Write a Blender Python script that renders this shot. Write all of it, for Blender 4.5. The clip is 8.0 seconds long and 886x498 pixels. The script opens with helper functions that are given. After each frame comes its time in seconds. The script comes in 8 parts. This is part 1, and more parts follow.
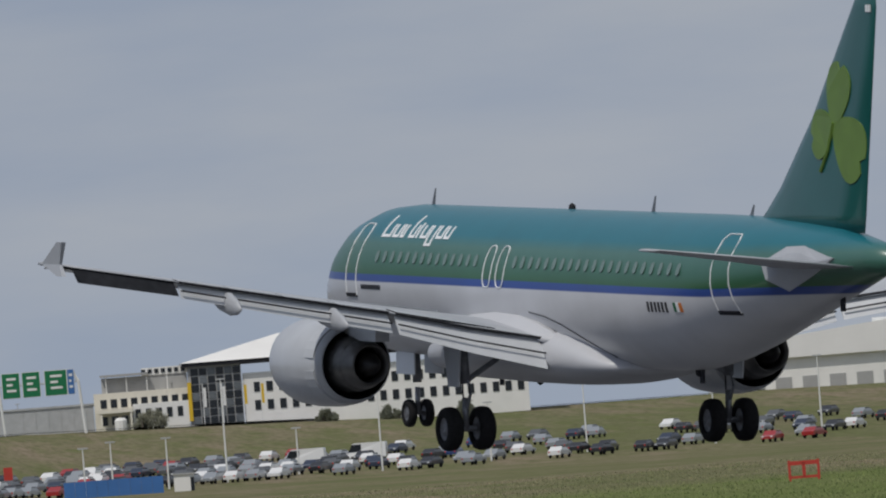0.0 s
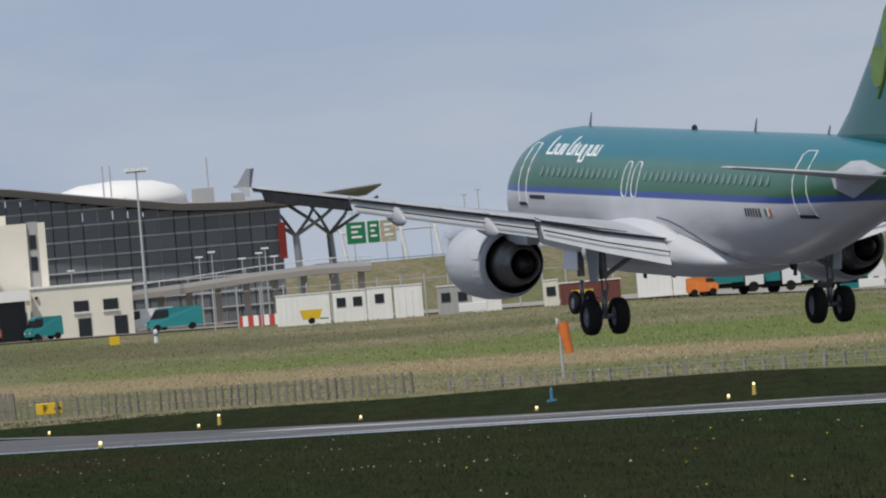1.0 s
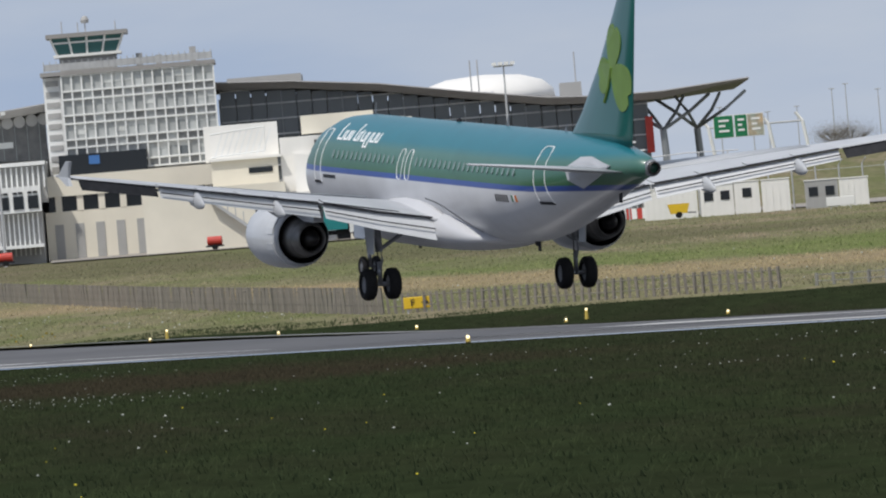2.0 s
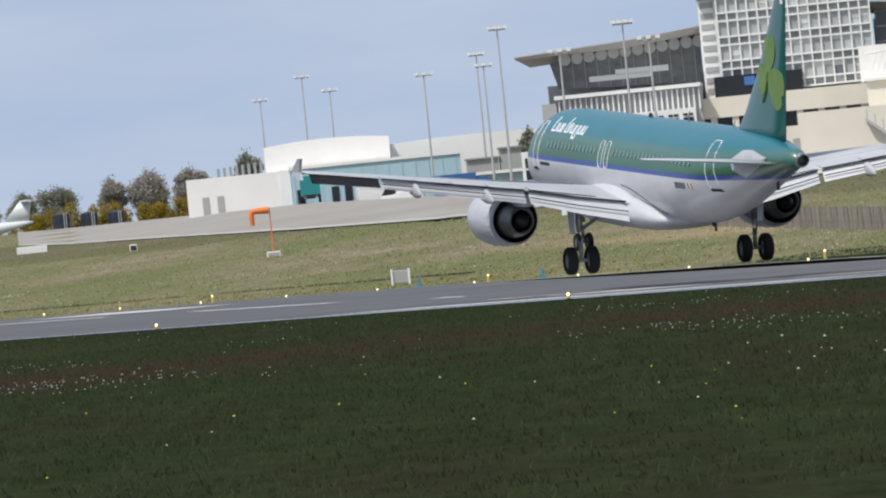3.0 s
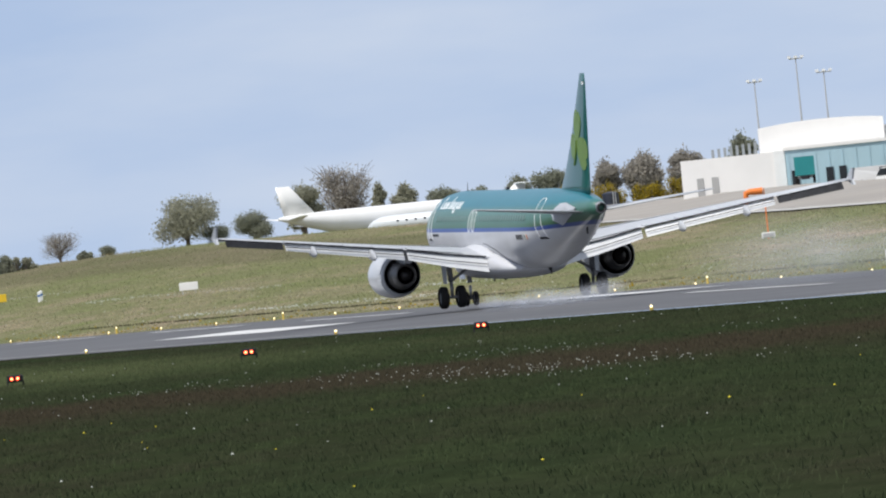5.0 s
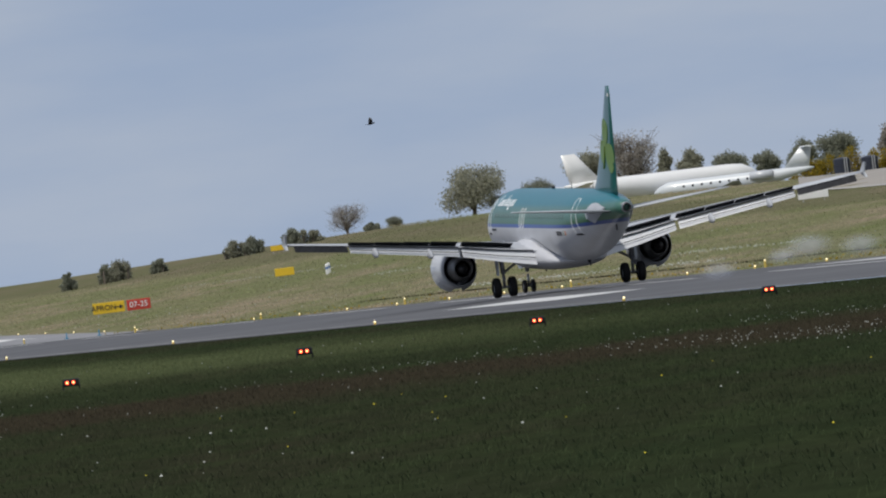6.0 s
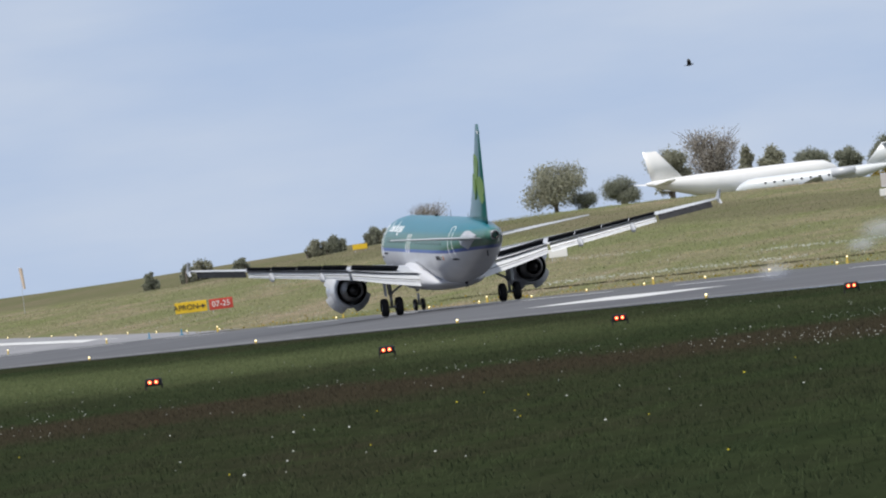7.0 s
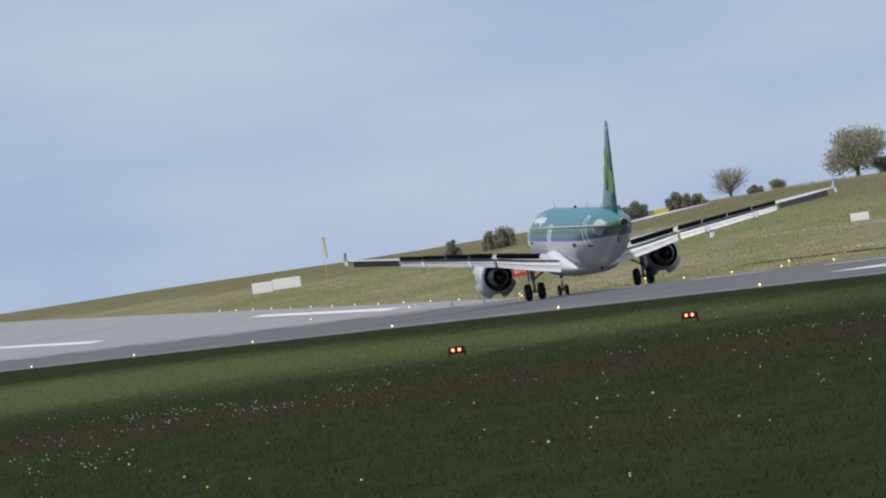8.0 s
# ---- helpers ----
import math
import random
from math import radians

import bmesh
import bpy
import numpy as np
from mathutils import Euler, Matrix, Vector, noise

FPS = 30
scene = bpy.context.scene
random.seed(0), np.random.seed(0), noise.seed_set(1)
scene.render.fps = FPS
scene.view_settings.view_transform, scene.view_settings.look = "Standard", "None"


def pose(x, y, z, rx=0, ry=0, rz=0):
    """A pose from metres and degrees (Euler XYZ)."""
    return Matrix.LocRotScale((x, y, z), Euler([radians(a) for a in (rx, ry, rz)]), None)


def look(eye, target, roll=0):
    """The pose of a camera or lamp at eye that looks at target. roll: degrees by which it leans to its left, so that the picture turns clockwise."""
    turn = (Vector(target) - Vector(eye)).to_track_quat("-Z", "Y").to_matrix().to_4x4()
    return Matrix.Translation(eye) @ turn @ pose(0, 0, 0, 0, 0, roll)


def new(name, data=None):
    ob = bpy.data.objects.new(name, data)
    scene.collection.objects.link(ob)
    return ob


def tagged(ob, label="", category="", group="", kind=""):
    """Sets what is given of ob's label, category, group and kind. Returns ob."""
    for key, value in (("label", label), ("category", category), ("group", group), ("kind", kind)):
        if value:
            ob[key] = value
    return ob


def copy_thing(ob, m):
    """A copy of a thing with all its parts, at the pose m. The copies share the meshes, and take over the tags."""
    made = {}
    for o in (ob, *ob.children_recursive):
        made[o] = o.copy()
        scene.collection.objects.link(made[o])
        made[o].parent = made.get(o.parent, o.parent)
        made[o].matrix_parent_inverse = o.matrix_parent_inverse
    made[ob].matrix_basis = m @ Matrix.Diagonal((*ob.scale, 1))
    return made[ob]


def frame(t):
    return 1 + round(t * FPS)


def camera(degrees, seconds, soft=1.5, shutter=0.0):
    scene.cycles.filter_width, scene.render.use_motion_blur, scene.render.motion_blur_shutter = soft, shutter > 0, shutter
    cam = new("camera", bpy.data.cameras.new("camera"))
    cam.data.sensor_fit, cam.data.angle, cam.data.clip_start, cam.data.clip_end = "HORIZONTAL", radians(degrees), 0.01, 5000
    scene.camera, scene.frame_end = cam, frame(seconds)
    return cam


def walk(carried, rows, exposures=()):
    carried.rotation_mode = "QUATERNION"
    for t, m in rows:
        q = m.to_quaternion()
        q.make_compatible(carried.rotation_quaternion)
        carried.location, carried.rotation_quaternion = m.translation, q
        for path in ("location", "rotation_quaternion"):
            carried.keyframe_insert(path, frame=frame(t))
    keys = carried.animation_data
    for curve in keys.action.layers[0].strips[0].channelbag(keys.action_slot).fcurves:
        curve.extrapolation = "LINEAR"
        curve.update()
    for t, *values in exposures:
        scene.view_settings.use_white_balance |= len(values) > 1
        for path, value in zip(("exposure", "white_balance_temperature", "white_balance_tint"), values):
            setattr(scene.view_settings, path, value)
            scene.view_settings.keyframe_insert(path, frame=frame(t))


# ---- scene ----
cam = camera(4.135, 8.0, soft=2.1)
EYE = (0.0, 0.0, 2.45)
VIEW = (  # seconds, bearing, elevation, roll in degrees
    (0.0, -0.000, 1.081, -4.44),
    (0.2, -1.191, 1.110, -4.70),
    (0.4, -2.474, 0.845, -4.94),
    (0.5, -2.738, 0.783, -4.88),
    (0.6, -2.876, 0.647, -4.63),
    (0.7, -3.124, 0.599, -4.59),
    (0.8, -3.507, 0.524, -4.49),
    (1.0, -4.611, 0.358, -4.80),
    (1.2, -5.368, 0.188, -4.46),
    (2.3, -7.194, 0.025, -5.29),
    (2.5, -8.009, 0.041, -5.59),
    (3.0, -9.451, -0.082, -5.66),
    (3.5, -10.319, 0.199, -6.56),
    (4.0, -11.293, -0.155, -5.89),
    (4.5, -11.705, -0.130, -5.79),
    (4.7, -11.609, 0.114, -5.72),
    (5.8, -12.797, -0.112, -6.97),
    (6.0, -13.106, 0.061, -6.94),
    (6.5, -13.144, -0.102, -7.29),
    (7.0, -13.487, 0.099, -7.22),
    (7.5, -14.099, 0.093, -7.16),
    (8.0, -14.905, 0.127, -7.82),
)
FLIGHT = (  # seconds, x, y, height of the main wheels, roll, pitch, heading
    (0.0, 3.74, 326.39, 3.48, 2.25, 3.61, -22.27),
    (0.2, -1.64, 338.55, 3.03, 2.22, 3.82, -22.38),
    (0.4, -6.93, 350.74, 2.74, 1.94, 3.77, -22.72),
    (0.5, -9.04, 357.07, 2.68, 1.91, 3.68, -22.98),
    (0.6, -12.19, 362.95, 2.56, 1.70, 3.48, -23.05),
    (0.7, -14.38, 369.24, 2.47, 1.79, 3.36, -23.24),
    (0.8, -17.51, 375.13, 2.31, 1.71, 3.22, -23.37),
    (1.0, -22.72, 387.35, 2.05, 1.67, 3.12, -23.64),
    (1.2, -27.95, 399.54, 1.91, 1.36, 3.07, -24.15),
    (2.3, -56.37, 465.33, 0.78, 1.55, 4.03, -24.86),
    (2.5, -61.60, 477.31, 0.54, 1.68, 4.13, -24.72),
    (3.0, -74.95, 507.23, 0.42, 1.43, 4.04, -24.86),
    (3.5, -87.74, 537.51, 0.26, 1.80, 3.84, -24.80),
    (4.0, -100.96, 567.73, 0.42, 0.91, 3.25, -24.75),
    (4.5, -113.67, 598.43, 0.25, 0.81, 2.09, -24.12),
    (4.7, -118.94, 610.68, 0.00, 0.79, 1.19, -24.23),
    (5.8, -148.40, 678.98, 0.00, 0.03, 1.62, -23.48),
    (6.0, -153.77, 691.40, 0.00, 0.05, 1.62, -23.36),
    (6.5, -167.01, 722.51, 0.00, -0.11, 1.48, -23.20),
    (7.0, -180.60, 753.47, 0.00, -0.26, 1.76, -22.85),
    (7.5, -193.70, 784.60, 0.00, -0.30, 1.56, -22.79),
    (8.0, -207.13, 815.57, 0.00, -0.38, 1.21, -22.68),
)


def bearing(az, r, z=0.0):
    """A place r metres off at a bearing in degrees."""
    a = radians(az)
    return Vector((r * math.sin(a), r * math.cos(a), z))


def view_row(t, az, el, roll):
    target = bearing(az, 1000.0, EYE[2] + 1000.0 * math.tan(radians(el)))
    return t, look(EYE, target, roll)


EXPOSURE = ((0.0, -0.62), (0.5, -0.38), (1.2, -0.2), (2.3, -0.02), (3.5, 0.2), (4.0, 0.15), (4.5, 0.4), (4.7, 0.42), (5.8, -0.26), (6.5, 0.0), (7.0, 0.22), (8.0, 0.08))
walk(cam, [view_row(*r) for r in VIEW], EXPOSURE)

# ---- daylight ----
SUN_EL, SUN_AZ = 57.0, -146.0
world = bpy.data.worlds.new("sky")
scene.world = world
world.use_nodes = True
wn = world.node_tree.nodes
sky = wn.new("ShaderNodeTexSky")
sky.sky_type = "NISHITA"
sky.sun_disc = False
sky.sun_elevation = radians(SUN_EL)
sky.sun_rotation = radians(SUN_AZ)
sky.dust_density = 0.6
sky.ozone_density = 4.0
wn["Background"].inputs["Strength"].default_value = 0.14
# the sky is read a little above the true direction, where it is bluer, with thin cloud over it
wl = world.node_tree.links
wt = wn.new("ShaderNodeTexCoord")
lift = wn.new("ShaderNodeVectorMath")
lift.operation = "ADD"
lift.inputs[1].default_value = (0, 0, 0.30)
wl.new(wt.outputs["Generated"], lift.inputs[0])
wl.new(lift.outputs[0], sky.inputs[0])
wm = wn.new("ShaderNodeMapping")
wm.inputs["Scale"].default_value = (14, 14, 60)
wl.new(wt.outputs["Generated"], wm.inputs[0])
cl = wn.new("ShaderNodeTexNoise")
cl.inputs["Scale"].default_value, cl.inputs["Detail"].default_value = 1.6, 7
wl.new(wm.outputs[0], cl.inputs["Vector"])
cr = wn.new("ShaderNodeMapRange")
grad = wn.new("ShaderNodeSeparateXYZ")
wl.new(wt.outputs["Generated"], grad.inputs[0])
bank = wn.new("ShaderNodeMapRange")      # the cloud thickens towards the east
bank.inputs[1].default_value, bank.inputs[2].default_value, bank.inputs[4].default_value = -0.2, 0.03, 0.30
wl.new(grad.outputs["X"], bank.inputs[0])
cr.inputs[1].default_value, cr.inputs[2].default_value, cr.inputs[3].default_value, cr.inputs[4].default_value = 0.35, 0.75, 0.40, 0.72
wl.new(cl.outputs["Fac"], cr.inputs[0])
cm = wn.new("ShaderNodeMixRGB")
cm.inputs[2].default_value = (4.2, 4.48, 4.92, 1)
thick = wn.new("ShaderNodeMath")
thick.operation, thick.use_clamp = "ADD", True
wl.new(cr.outputs[0], thick.inputs[0])
wl.new(bank.outputs[0], thick.inputs[1])
wl.new(thick.outputs[0], cm.inputs[0])
wl.new(sky.outputs[0], cm.inputs[1])
wl.new(cm.outputs[0], wn["Background"].inputs[0])
sun = new("sun", bpy.data.lights.new("sun", "SUN"))
sun.data.energy, sun.data.angle, sun.data.color = 3.3, radians(2.0), (1.0, 0.95, 0.87)
sun.matrix_world = look(bearing(SUN_AZ, 100, 100 * math.tan(radians(SUN_EL))), (0, 0, 0))


# ---- materials ----
def mat(name, color, rough=0.6, metal=0.0, fine=0.0, coarse=0.0, size=1.0, bump=0.0, second=None, coat=0.0, emit=0.0):
    """Surface with a colour, grain at two scales and a fine relief; second: a colour to which the stains lean."""
    m = bpy.data.materials.new(name)
    m.use_nodes = True
    nt = m.node_tree
    n, l = nt.nodes, nt.links
    b = n["Principled BSDF"]
    b.inputs["Roughness"].default_value = rough
    b.inputs["Metallic"].default_value = metal
    b.inputs["Coat Weight"].default_value = coat
    b.inputs["Coat Roughness"].default_value = 0.08
    if emit:
        b.inputs["Emission Color"].default_value = (*color, 1)
        b.inputs["Emission Strength"].default_value = emit
    b.inputs["Base Color"].default_value = (*color, 1)
    if fine or coarse or bump:
        tc = n.new("ShaderNodeTexCoord")
        n1 = n.new("ShaderNodeTexNoise")
        n1.inputs["Scale"].default_value = 1.0 / size
        n1.inputs["Detail"].default_value = 6
        n2 = n.new("ShaderNodeTexNoise")
        n2.inputs["Scale"].default_value = 0.12 / size
        n2.inputs["Detail"].default_value = 4
        for q in (n1, n2):
            l.new(tc.outputs["Object"], q.inputs["Vector"])
        s = second or tuple(c * 0.55 for c in color)
        r2 = n.new("ShaderNodeMapRange")
        r2.inputs[1].default_value, r2.inputs[2].default_value = 0.35, 0.7
        r2.inputs[4].default_value = coarse
        l.new(n2.outputs["Fac"], r2.inputs[0])
        mix1 = n.new("ShaderNodeMixRGB")
        mix1.inputs[1].default_value, mix1.inputs[2].default_value = (*color, 1), (*s, 1)
        l.new(r2.outputs[0], mix1.inputs[0])
        r1 = n.new("ShaderNodeMapRange")
        r1.inputs[1].default_value, r1.inputs[2].default_value = 0.3, 0.7
        r1.inputs[3].default_value, r1.inputs[4].default_value = 1 - fine, 1 + fine
        l.new(n1.outputs["Fac"], r1.inputs[0])
        mul = n.new("ShaderNodeVectorMath")
        mul.operation = "SCALE"
        l.new(mix1.outputs[0], mul.inputs[0])
        l.new(r1.outputs[0], mul.inputs["Scale"])
        l.new(mul.outputs[0], b.inputs["Base Color"])
        if bump:
            bp = n.new("ShaderNodeBump")
            bp.inputs["Strength"].default_value = bump
            bp.inputs["Distance"].default_value = 0.2 * size
            l.new(n1.outputs["Fac"], bp.inputs["Height"])
            l.new(bp.outputs[0], b.inputs["Normal"])
    return m


WHITE = mat("aircraft_white", (0.66, 0.67, 0.69), 0.32, fine=0.04, coarse=0.35, size=1.5, second=(0.52, 0.53, 0.56), coat=0.3)
FAIRING = mat("fairing_grey", (0.52, 0.53, 0.56), 0.45, fine=0.04, coarse=0.4, size=1.2, second=(0.44, 0.45, 0.48), coat=0.1)
GREY = mat("wing_grey", (0.46, 0.48, 0.51), 0.42, fine=0.06, coarse=0.6, size=1.0, second=(0.33, 0.34, 0.37))
FLAP = mat("flap_grey", (0.62, 0.64, 0.67), 0.45, fine=0.05, coarse=0.5, size=0.8, second=(0.5, 0.51, 0.53))
DARK = mat("dark_panel_and_shade", (0.022, 0.023, 0.027), 0.6, fine=0.3, coarse=0.4, size=0.3)
SEAL = mat("dark_seal", (0.03, 0.03, 0.035), 0.7)
NACELLE = mat("nacelle_grey", (0.5, 0.52, 0.55), 0.35, fine=0.05, coarse=0.5, size=0.7, second=(0.42, 0.43, 0.45), coat=0.3)
CORE = mat("core_metal", (0.16, 0.155, 0.15), 0.38, 0.55, fine=0.2, coarse=0.5, size=0.25)
HOT = mat("burnt_metal", (0.045, 0.042, 0.042), 0.42, 0.7, fine=0.3, coarse=0.5, size=0.3)
STEEL = mat("gear_steel", (0.22, 0.23, 0.25), 0.4, 0.5, fine=0.2, coarse=0.3, size=0.2)
RUBBER = mat("tyre_rubber", (0.016, 0.016, 0.017), 0.8, fine=0.2, size=0.1, bump=0.1)
RIM = mat("wheel_rim", (0.2, 0.2, 0.21), 0.45, 0.6, fine=0.2, size=0.1)
for q in (DARK, SEAL, RUBBER):      # dull, with little gloss at a slant
    q.node_tree.nodes["Principled BSDF"].inputs["Specular IOR Level"].default_value = 0.12
MARK = mat("marking_white", (0.78, 0.79, 0.8), 0.5)
LEAF = mat("emblem_green", (0.11, 0.19, 0.03), 0.4, fine=0.08, size=0.6)
GREENFIN = mat("fin_green", (0.009, 0.09, 0.082), 0.28, fine=0.06, coarse=0.3, size=1.2, coat=0.35)
INK = mat("marking_black", (0.02, 0.02, 0.025), 0.6)
FLAGG = mat("flag_green", (0.01, 0.12, 0.05), 0.6)
FLAGO = mat("flag_orange", (0.55, 0.16, 0.02), 0.6)
PANE = mat("cabin_pane", (0.14, 0.21, 0.19), 0.2)


def livery():
    """White belly, blue line, green flank and a crown tinted teal by painted sky reflection, by height over the wheels.
    """
    m = mat("fuselage_livery", (1, 1, 1), 0.36, coat=0.22)
    n, l = m.node_tree.nodes, m.node_tree.links
    b = n["Principled BSDF"]
    tc = n.new("ShaderNodeTexCoord")
    sep = n.new("ShaderNodeSeparateXYZ")
    l.new(tc.outputs["Object"], sep.inputs[0])
    tail = n.new("ShaderNodeMapRange")      # the line climbs along the tail cone
    tail.inputs[1].default_value, tail.inputs[2].default_value = -11.0, -19.5
    tail.inputs[4].default_value = 0.25
    l.new(sep.outputs["X"], tail.inputs[0])
    sub = n.new("ShaderNodeMath")
    sub.operation = "SUBTRACT"
    l.new(sep.outputs["Z"], sub.inputs[0])
    l.new(tail.outputs[0], sub.inputs[1])
    mr = n.new("ShaderNodeMapRange")
    mr.inputs[1].default_value, mr.inputs[2].default_value = 1.5, 6.5
    l.new(sub.outputs[0], mr.inputs[0])
    ramp = n.new("ShaderNodeValToRGB")
    ramp.color_ramp.interpolation = "LINEAR"
    e = ramp.color_ramp.elements
    e[0].position, e[0].color = 0.0, (0.53, 0.54, 0.57, 1)
    e[1].position, e[1].color = 1.0, (0.009, 0.155, 0.222, 1)
    # above the blue line, grass and sky reflections are mixed into the green
    for z, c in ((3.80, (0.53, 0.54, 0.57)), (3.81, (0.015, 0.055, 0.26)), (4.0, (0.015, 0.055, 0.26)), (4.01, (0.02, 0.10, 0.03)),
                 (4.35, (0.036, 0.125, 0.08)), (4.85, (0.06, 0.155, 0.13)), (5.15, (0.010, 0.142, 0.182))):
        q = e.new((z - 1.5) / 5.0)
        q.color = (*c, 1)
    l.new(mr.outputs[0], ramp.inputs[0])
    nz = n.new("ShaderNodeTexNoise")
    nz.inputs["Scale"].default_value = 0.9
    nz.inputs["Detail"].default_value = 6
    l.new(tc.outputs["Object"], nz.inputs["Vector"])
    r1 = n.new("ShaderNodeMapRange")
    r1.inputs[3].default_value, r1.inputs[4].default_value = 0.86, 1.12
    l.new(nz.outputs["Fac"], r1.inputs[0])
    mul = n.new("ShaderNodeVectorMath")
    mul.operation = "SCALE"
    l.new(ramp.outputs[0], mul.inputs[0])
    l.new(r1.outputs[0], mul.inputs["Scale"])
    l.new(mul.outputs[0], b.inputs["Base Color"])
    return m


LIVERY = livery()


# ---- mesh helpers ----
def part(name, bm, material, parent=None, label="", smooth=False):
    me = bpy.data.meshes.new(name)
    bmesh.ops.recalc_face_normals(bm, faces=bm.faces)
    bm.to_mesh(me)
    bm.free()
    if smooth:
        for p in me.polygons:
            p.use_smooth = True
    for q in material if isinstance(material, (list, tuple)) else (material,):
        me.materials.append(q)
    ob = new(name, me)
    ob.parent = parent
    if label:
        ob["label"] = label
    return ob


def loft(rings, closed=True, caps=True, bm=None):
    """Skin over rings of equal count."""
    bm = bm or bmesh.new()
    vs = [[bm.verts.new(p) for p in r] for r in rings]
    k = len(rings[0])
    for a, b in zip(vs, vs[1:]):
        for i in range(k if closed else k - 1):
            j = (i + 1) % k
            bm.faces.new((a[i], a[j], b[j], b[i]))
    if caps and closed:
        bm.faces.new(vs[0])
        bm.faces.new(list(reversed(vs[-1])))
    return bm


def box(cx, cy, cz, sx, sy, sz, bm=None, m=None):
    """A box by centre and size."""
    bm = bm or bmesh.new()
    t = Matrix.Translation((cx, cy, cz)) @ Matrix.Diagonal((sx, sy, sz, 1))
    bmesh.ops.create_cube(bm, size=1, matrix=(m @ t) if m else t)
    return bm


def boxes(items, m=None):
    """Many boxes (x0, x1, y0, y1, z0, z1) in one mesh."""
    bm = bmesh.new()
    for x0, x1, y0, y1, z0, z1 in items:
        c = [bm.verts.new((m @ Vector(p)) if m else p) for p in
             ((x0, y0, z0), (x1, y0, z0), (x1, y1, z0), (x0, y1, z0), (x0, y0, z1), (x1, y0, z1), (x1, y1, z1), (x0, y1, z1))]
        for f in ((0, 3, 2, 1), (4, 5, 6, 7), (0, 1, 5, 4), (1, 2, 6, 5), (2, 3, 7, 6), (3, 0, 4, 7)):
            bm.faces.new([c[i] for i in f])
    return bm


def tube(points, r, bm=None, k=8, r2=None):
    """A round bar through points."""
    bm = bm or bmesh.new()
    pts = [Vector(p) for p in points]
    rings = []
    for i, p in enumerate(pts):
        d = (pts[min(i + 1, len(pts) - 1)] - pts[max(i - 1, 0)]).normalized()
        a = d.orthogonal().normalized() if abs(d.z) > 0.9 else d.cross(Vector((0, 0, 1))).normalized()
        b = d.cross(a)
        rr = r if r2 is None else r + (r2 - r) * i / (len(pts) - 1)
        rings.append([p + rr * (math.cos(2 * math.pi * j / k) * a + math.sin(2 * math.pi * j / k) * b) for j in range(k)])
    return loft(rings, bm=bm)


def lathe(profile, axis="x", origin=(0, 0, 0), k=32, bm=None, caps=False):
    """Turns (along, radius) pairs about an axis through origin."""
    o = Vector(origin)
    rings = []
    for a, r in profile:
        ring = []
        for j in range(k):
            c, s = r * math.cos(2 * math.pi * j / k), r * math.sin(2 * math.pi * j / k)
            ring.append(o + Vector((a, c, s) if axis == "x" else (c, a, s) if axis == "y" else (c, s, a)))
        rings.append(ring)
    return loft(rings, caps=caps, bm=bm)


# ---- the airliner: x forward from the main wheels, y to its left, z up from the wheels' foot ----
NOSE = 17.71
HULL = ((0.0, 0.06, 3.36, 3.24), (0.25, 0.46, 3.72, 2.86), (0.8, 0.86, 4.16, 2.46), (1.6, 1.25, 4.66, 2.16), (2.4, 1.52, 5.18, 1.98),
        (3.2, 1.71, 5.52, 1.87), (4.5, 1.89, 5.78, 1.77), (6.0, 1.975, 5.87, 1.73), (9.0, 1.975, 5.87, 1.73), (14.0, 1.975, 5.87, 1.73),
        (19.0, 1.975, 5.87, 1.73), (23.5, 1.975, 5.87, 1.73), (25.0, 1.965, 5.87, 1.80), (26.5, 1.92, 5.87, 2.02), (28.0, 1.83, 5.86, 2.35),
        (30.0, 1.60, 5.82, 2.87), (32.0, 1.28, 5.74, 3.38), (34.0, 0.93, 5.60, 3.90), (36.0, 0.53, 5.32, 4.40), (37.2, 0.30, 5.10, 4.58))


def hull(st):
    """Half width, centre height and half height of the fuselage at a station from the nose."""
    for a, b in zip(HULL, HULL[1:]):
        if st <= b[0]:
            k = (st - a[0]) / (b[0] - a[0])
            w, t, o = (a[i] + (b[i] - a[i]) * k for i in (1, 2, 3))
            return w, (t + o) / 2, (t - o) / 2
    return 0.3, 4.84, 0.26


def skin(st, z, side=1, off=0.0):
    """The point of the fuselage's skin at a station and height."""
    w, c, h = hull(st)
    s = max(-1.0, min(1.0, (z - c) / h))
    y = w * math.sqrt(1 - s * s)
    n = Vector((0, y / w ** 2, (z - c) / h ** 2)).normalized()
    return Vector((NOSE - st, side * y, z)) + off * Vector((0, side * n.y, n.z))


def foil(x_le, y, z, chord, thick, twist=0.0, upright=False):
    """A wing section, from its leading edge backwards."""
    ring = []
    for u in (1.0, 0.75, 0.5, 0.3, 0.12, 0.03, 0.0):
        ring.append((u, thick * (1.9 * math.sqrt(u) * (1 - u) + 0.02 * u)))
    for u in (0.03, 0.12, 0.3, 0.5, 0.75, 1.0):
        ring.append((u, -thick * 0.75 * (1.9 * math.sqrt(u) * (1 - u)) - 0.004))
    c, s = math.cos(radians(twist)), math.sin(radians(twist))
    if upright:
        return [Vector((x_le - u * chord, y + t * chord, z)) for u, t in ring]
    return [Vector((x_le - chord * (u * c + t * s), y, z + chord * (t * c - u * s))) for u, t in ring]


WINGS = ((0.6, 11.2, 7.7, 2.55), (1.975, 11.9, 6.95, 2.78), (6.4, 14.55, 4.55, 3.40), (13.2, 18.5, 2.45, 4.40), (16.95, 20.75, 1.55, 4.93))


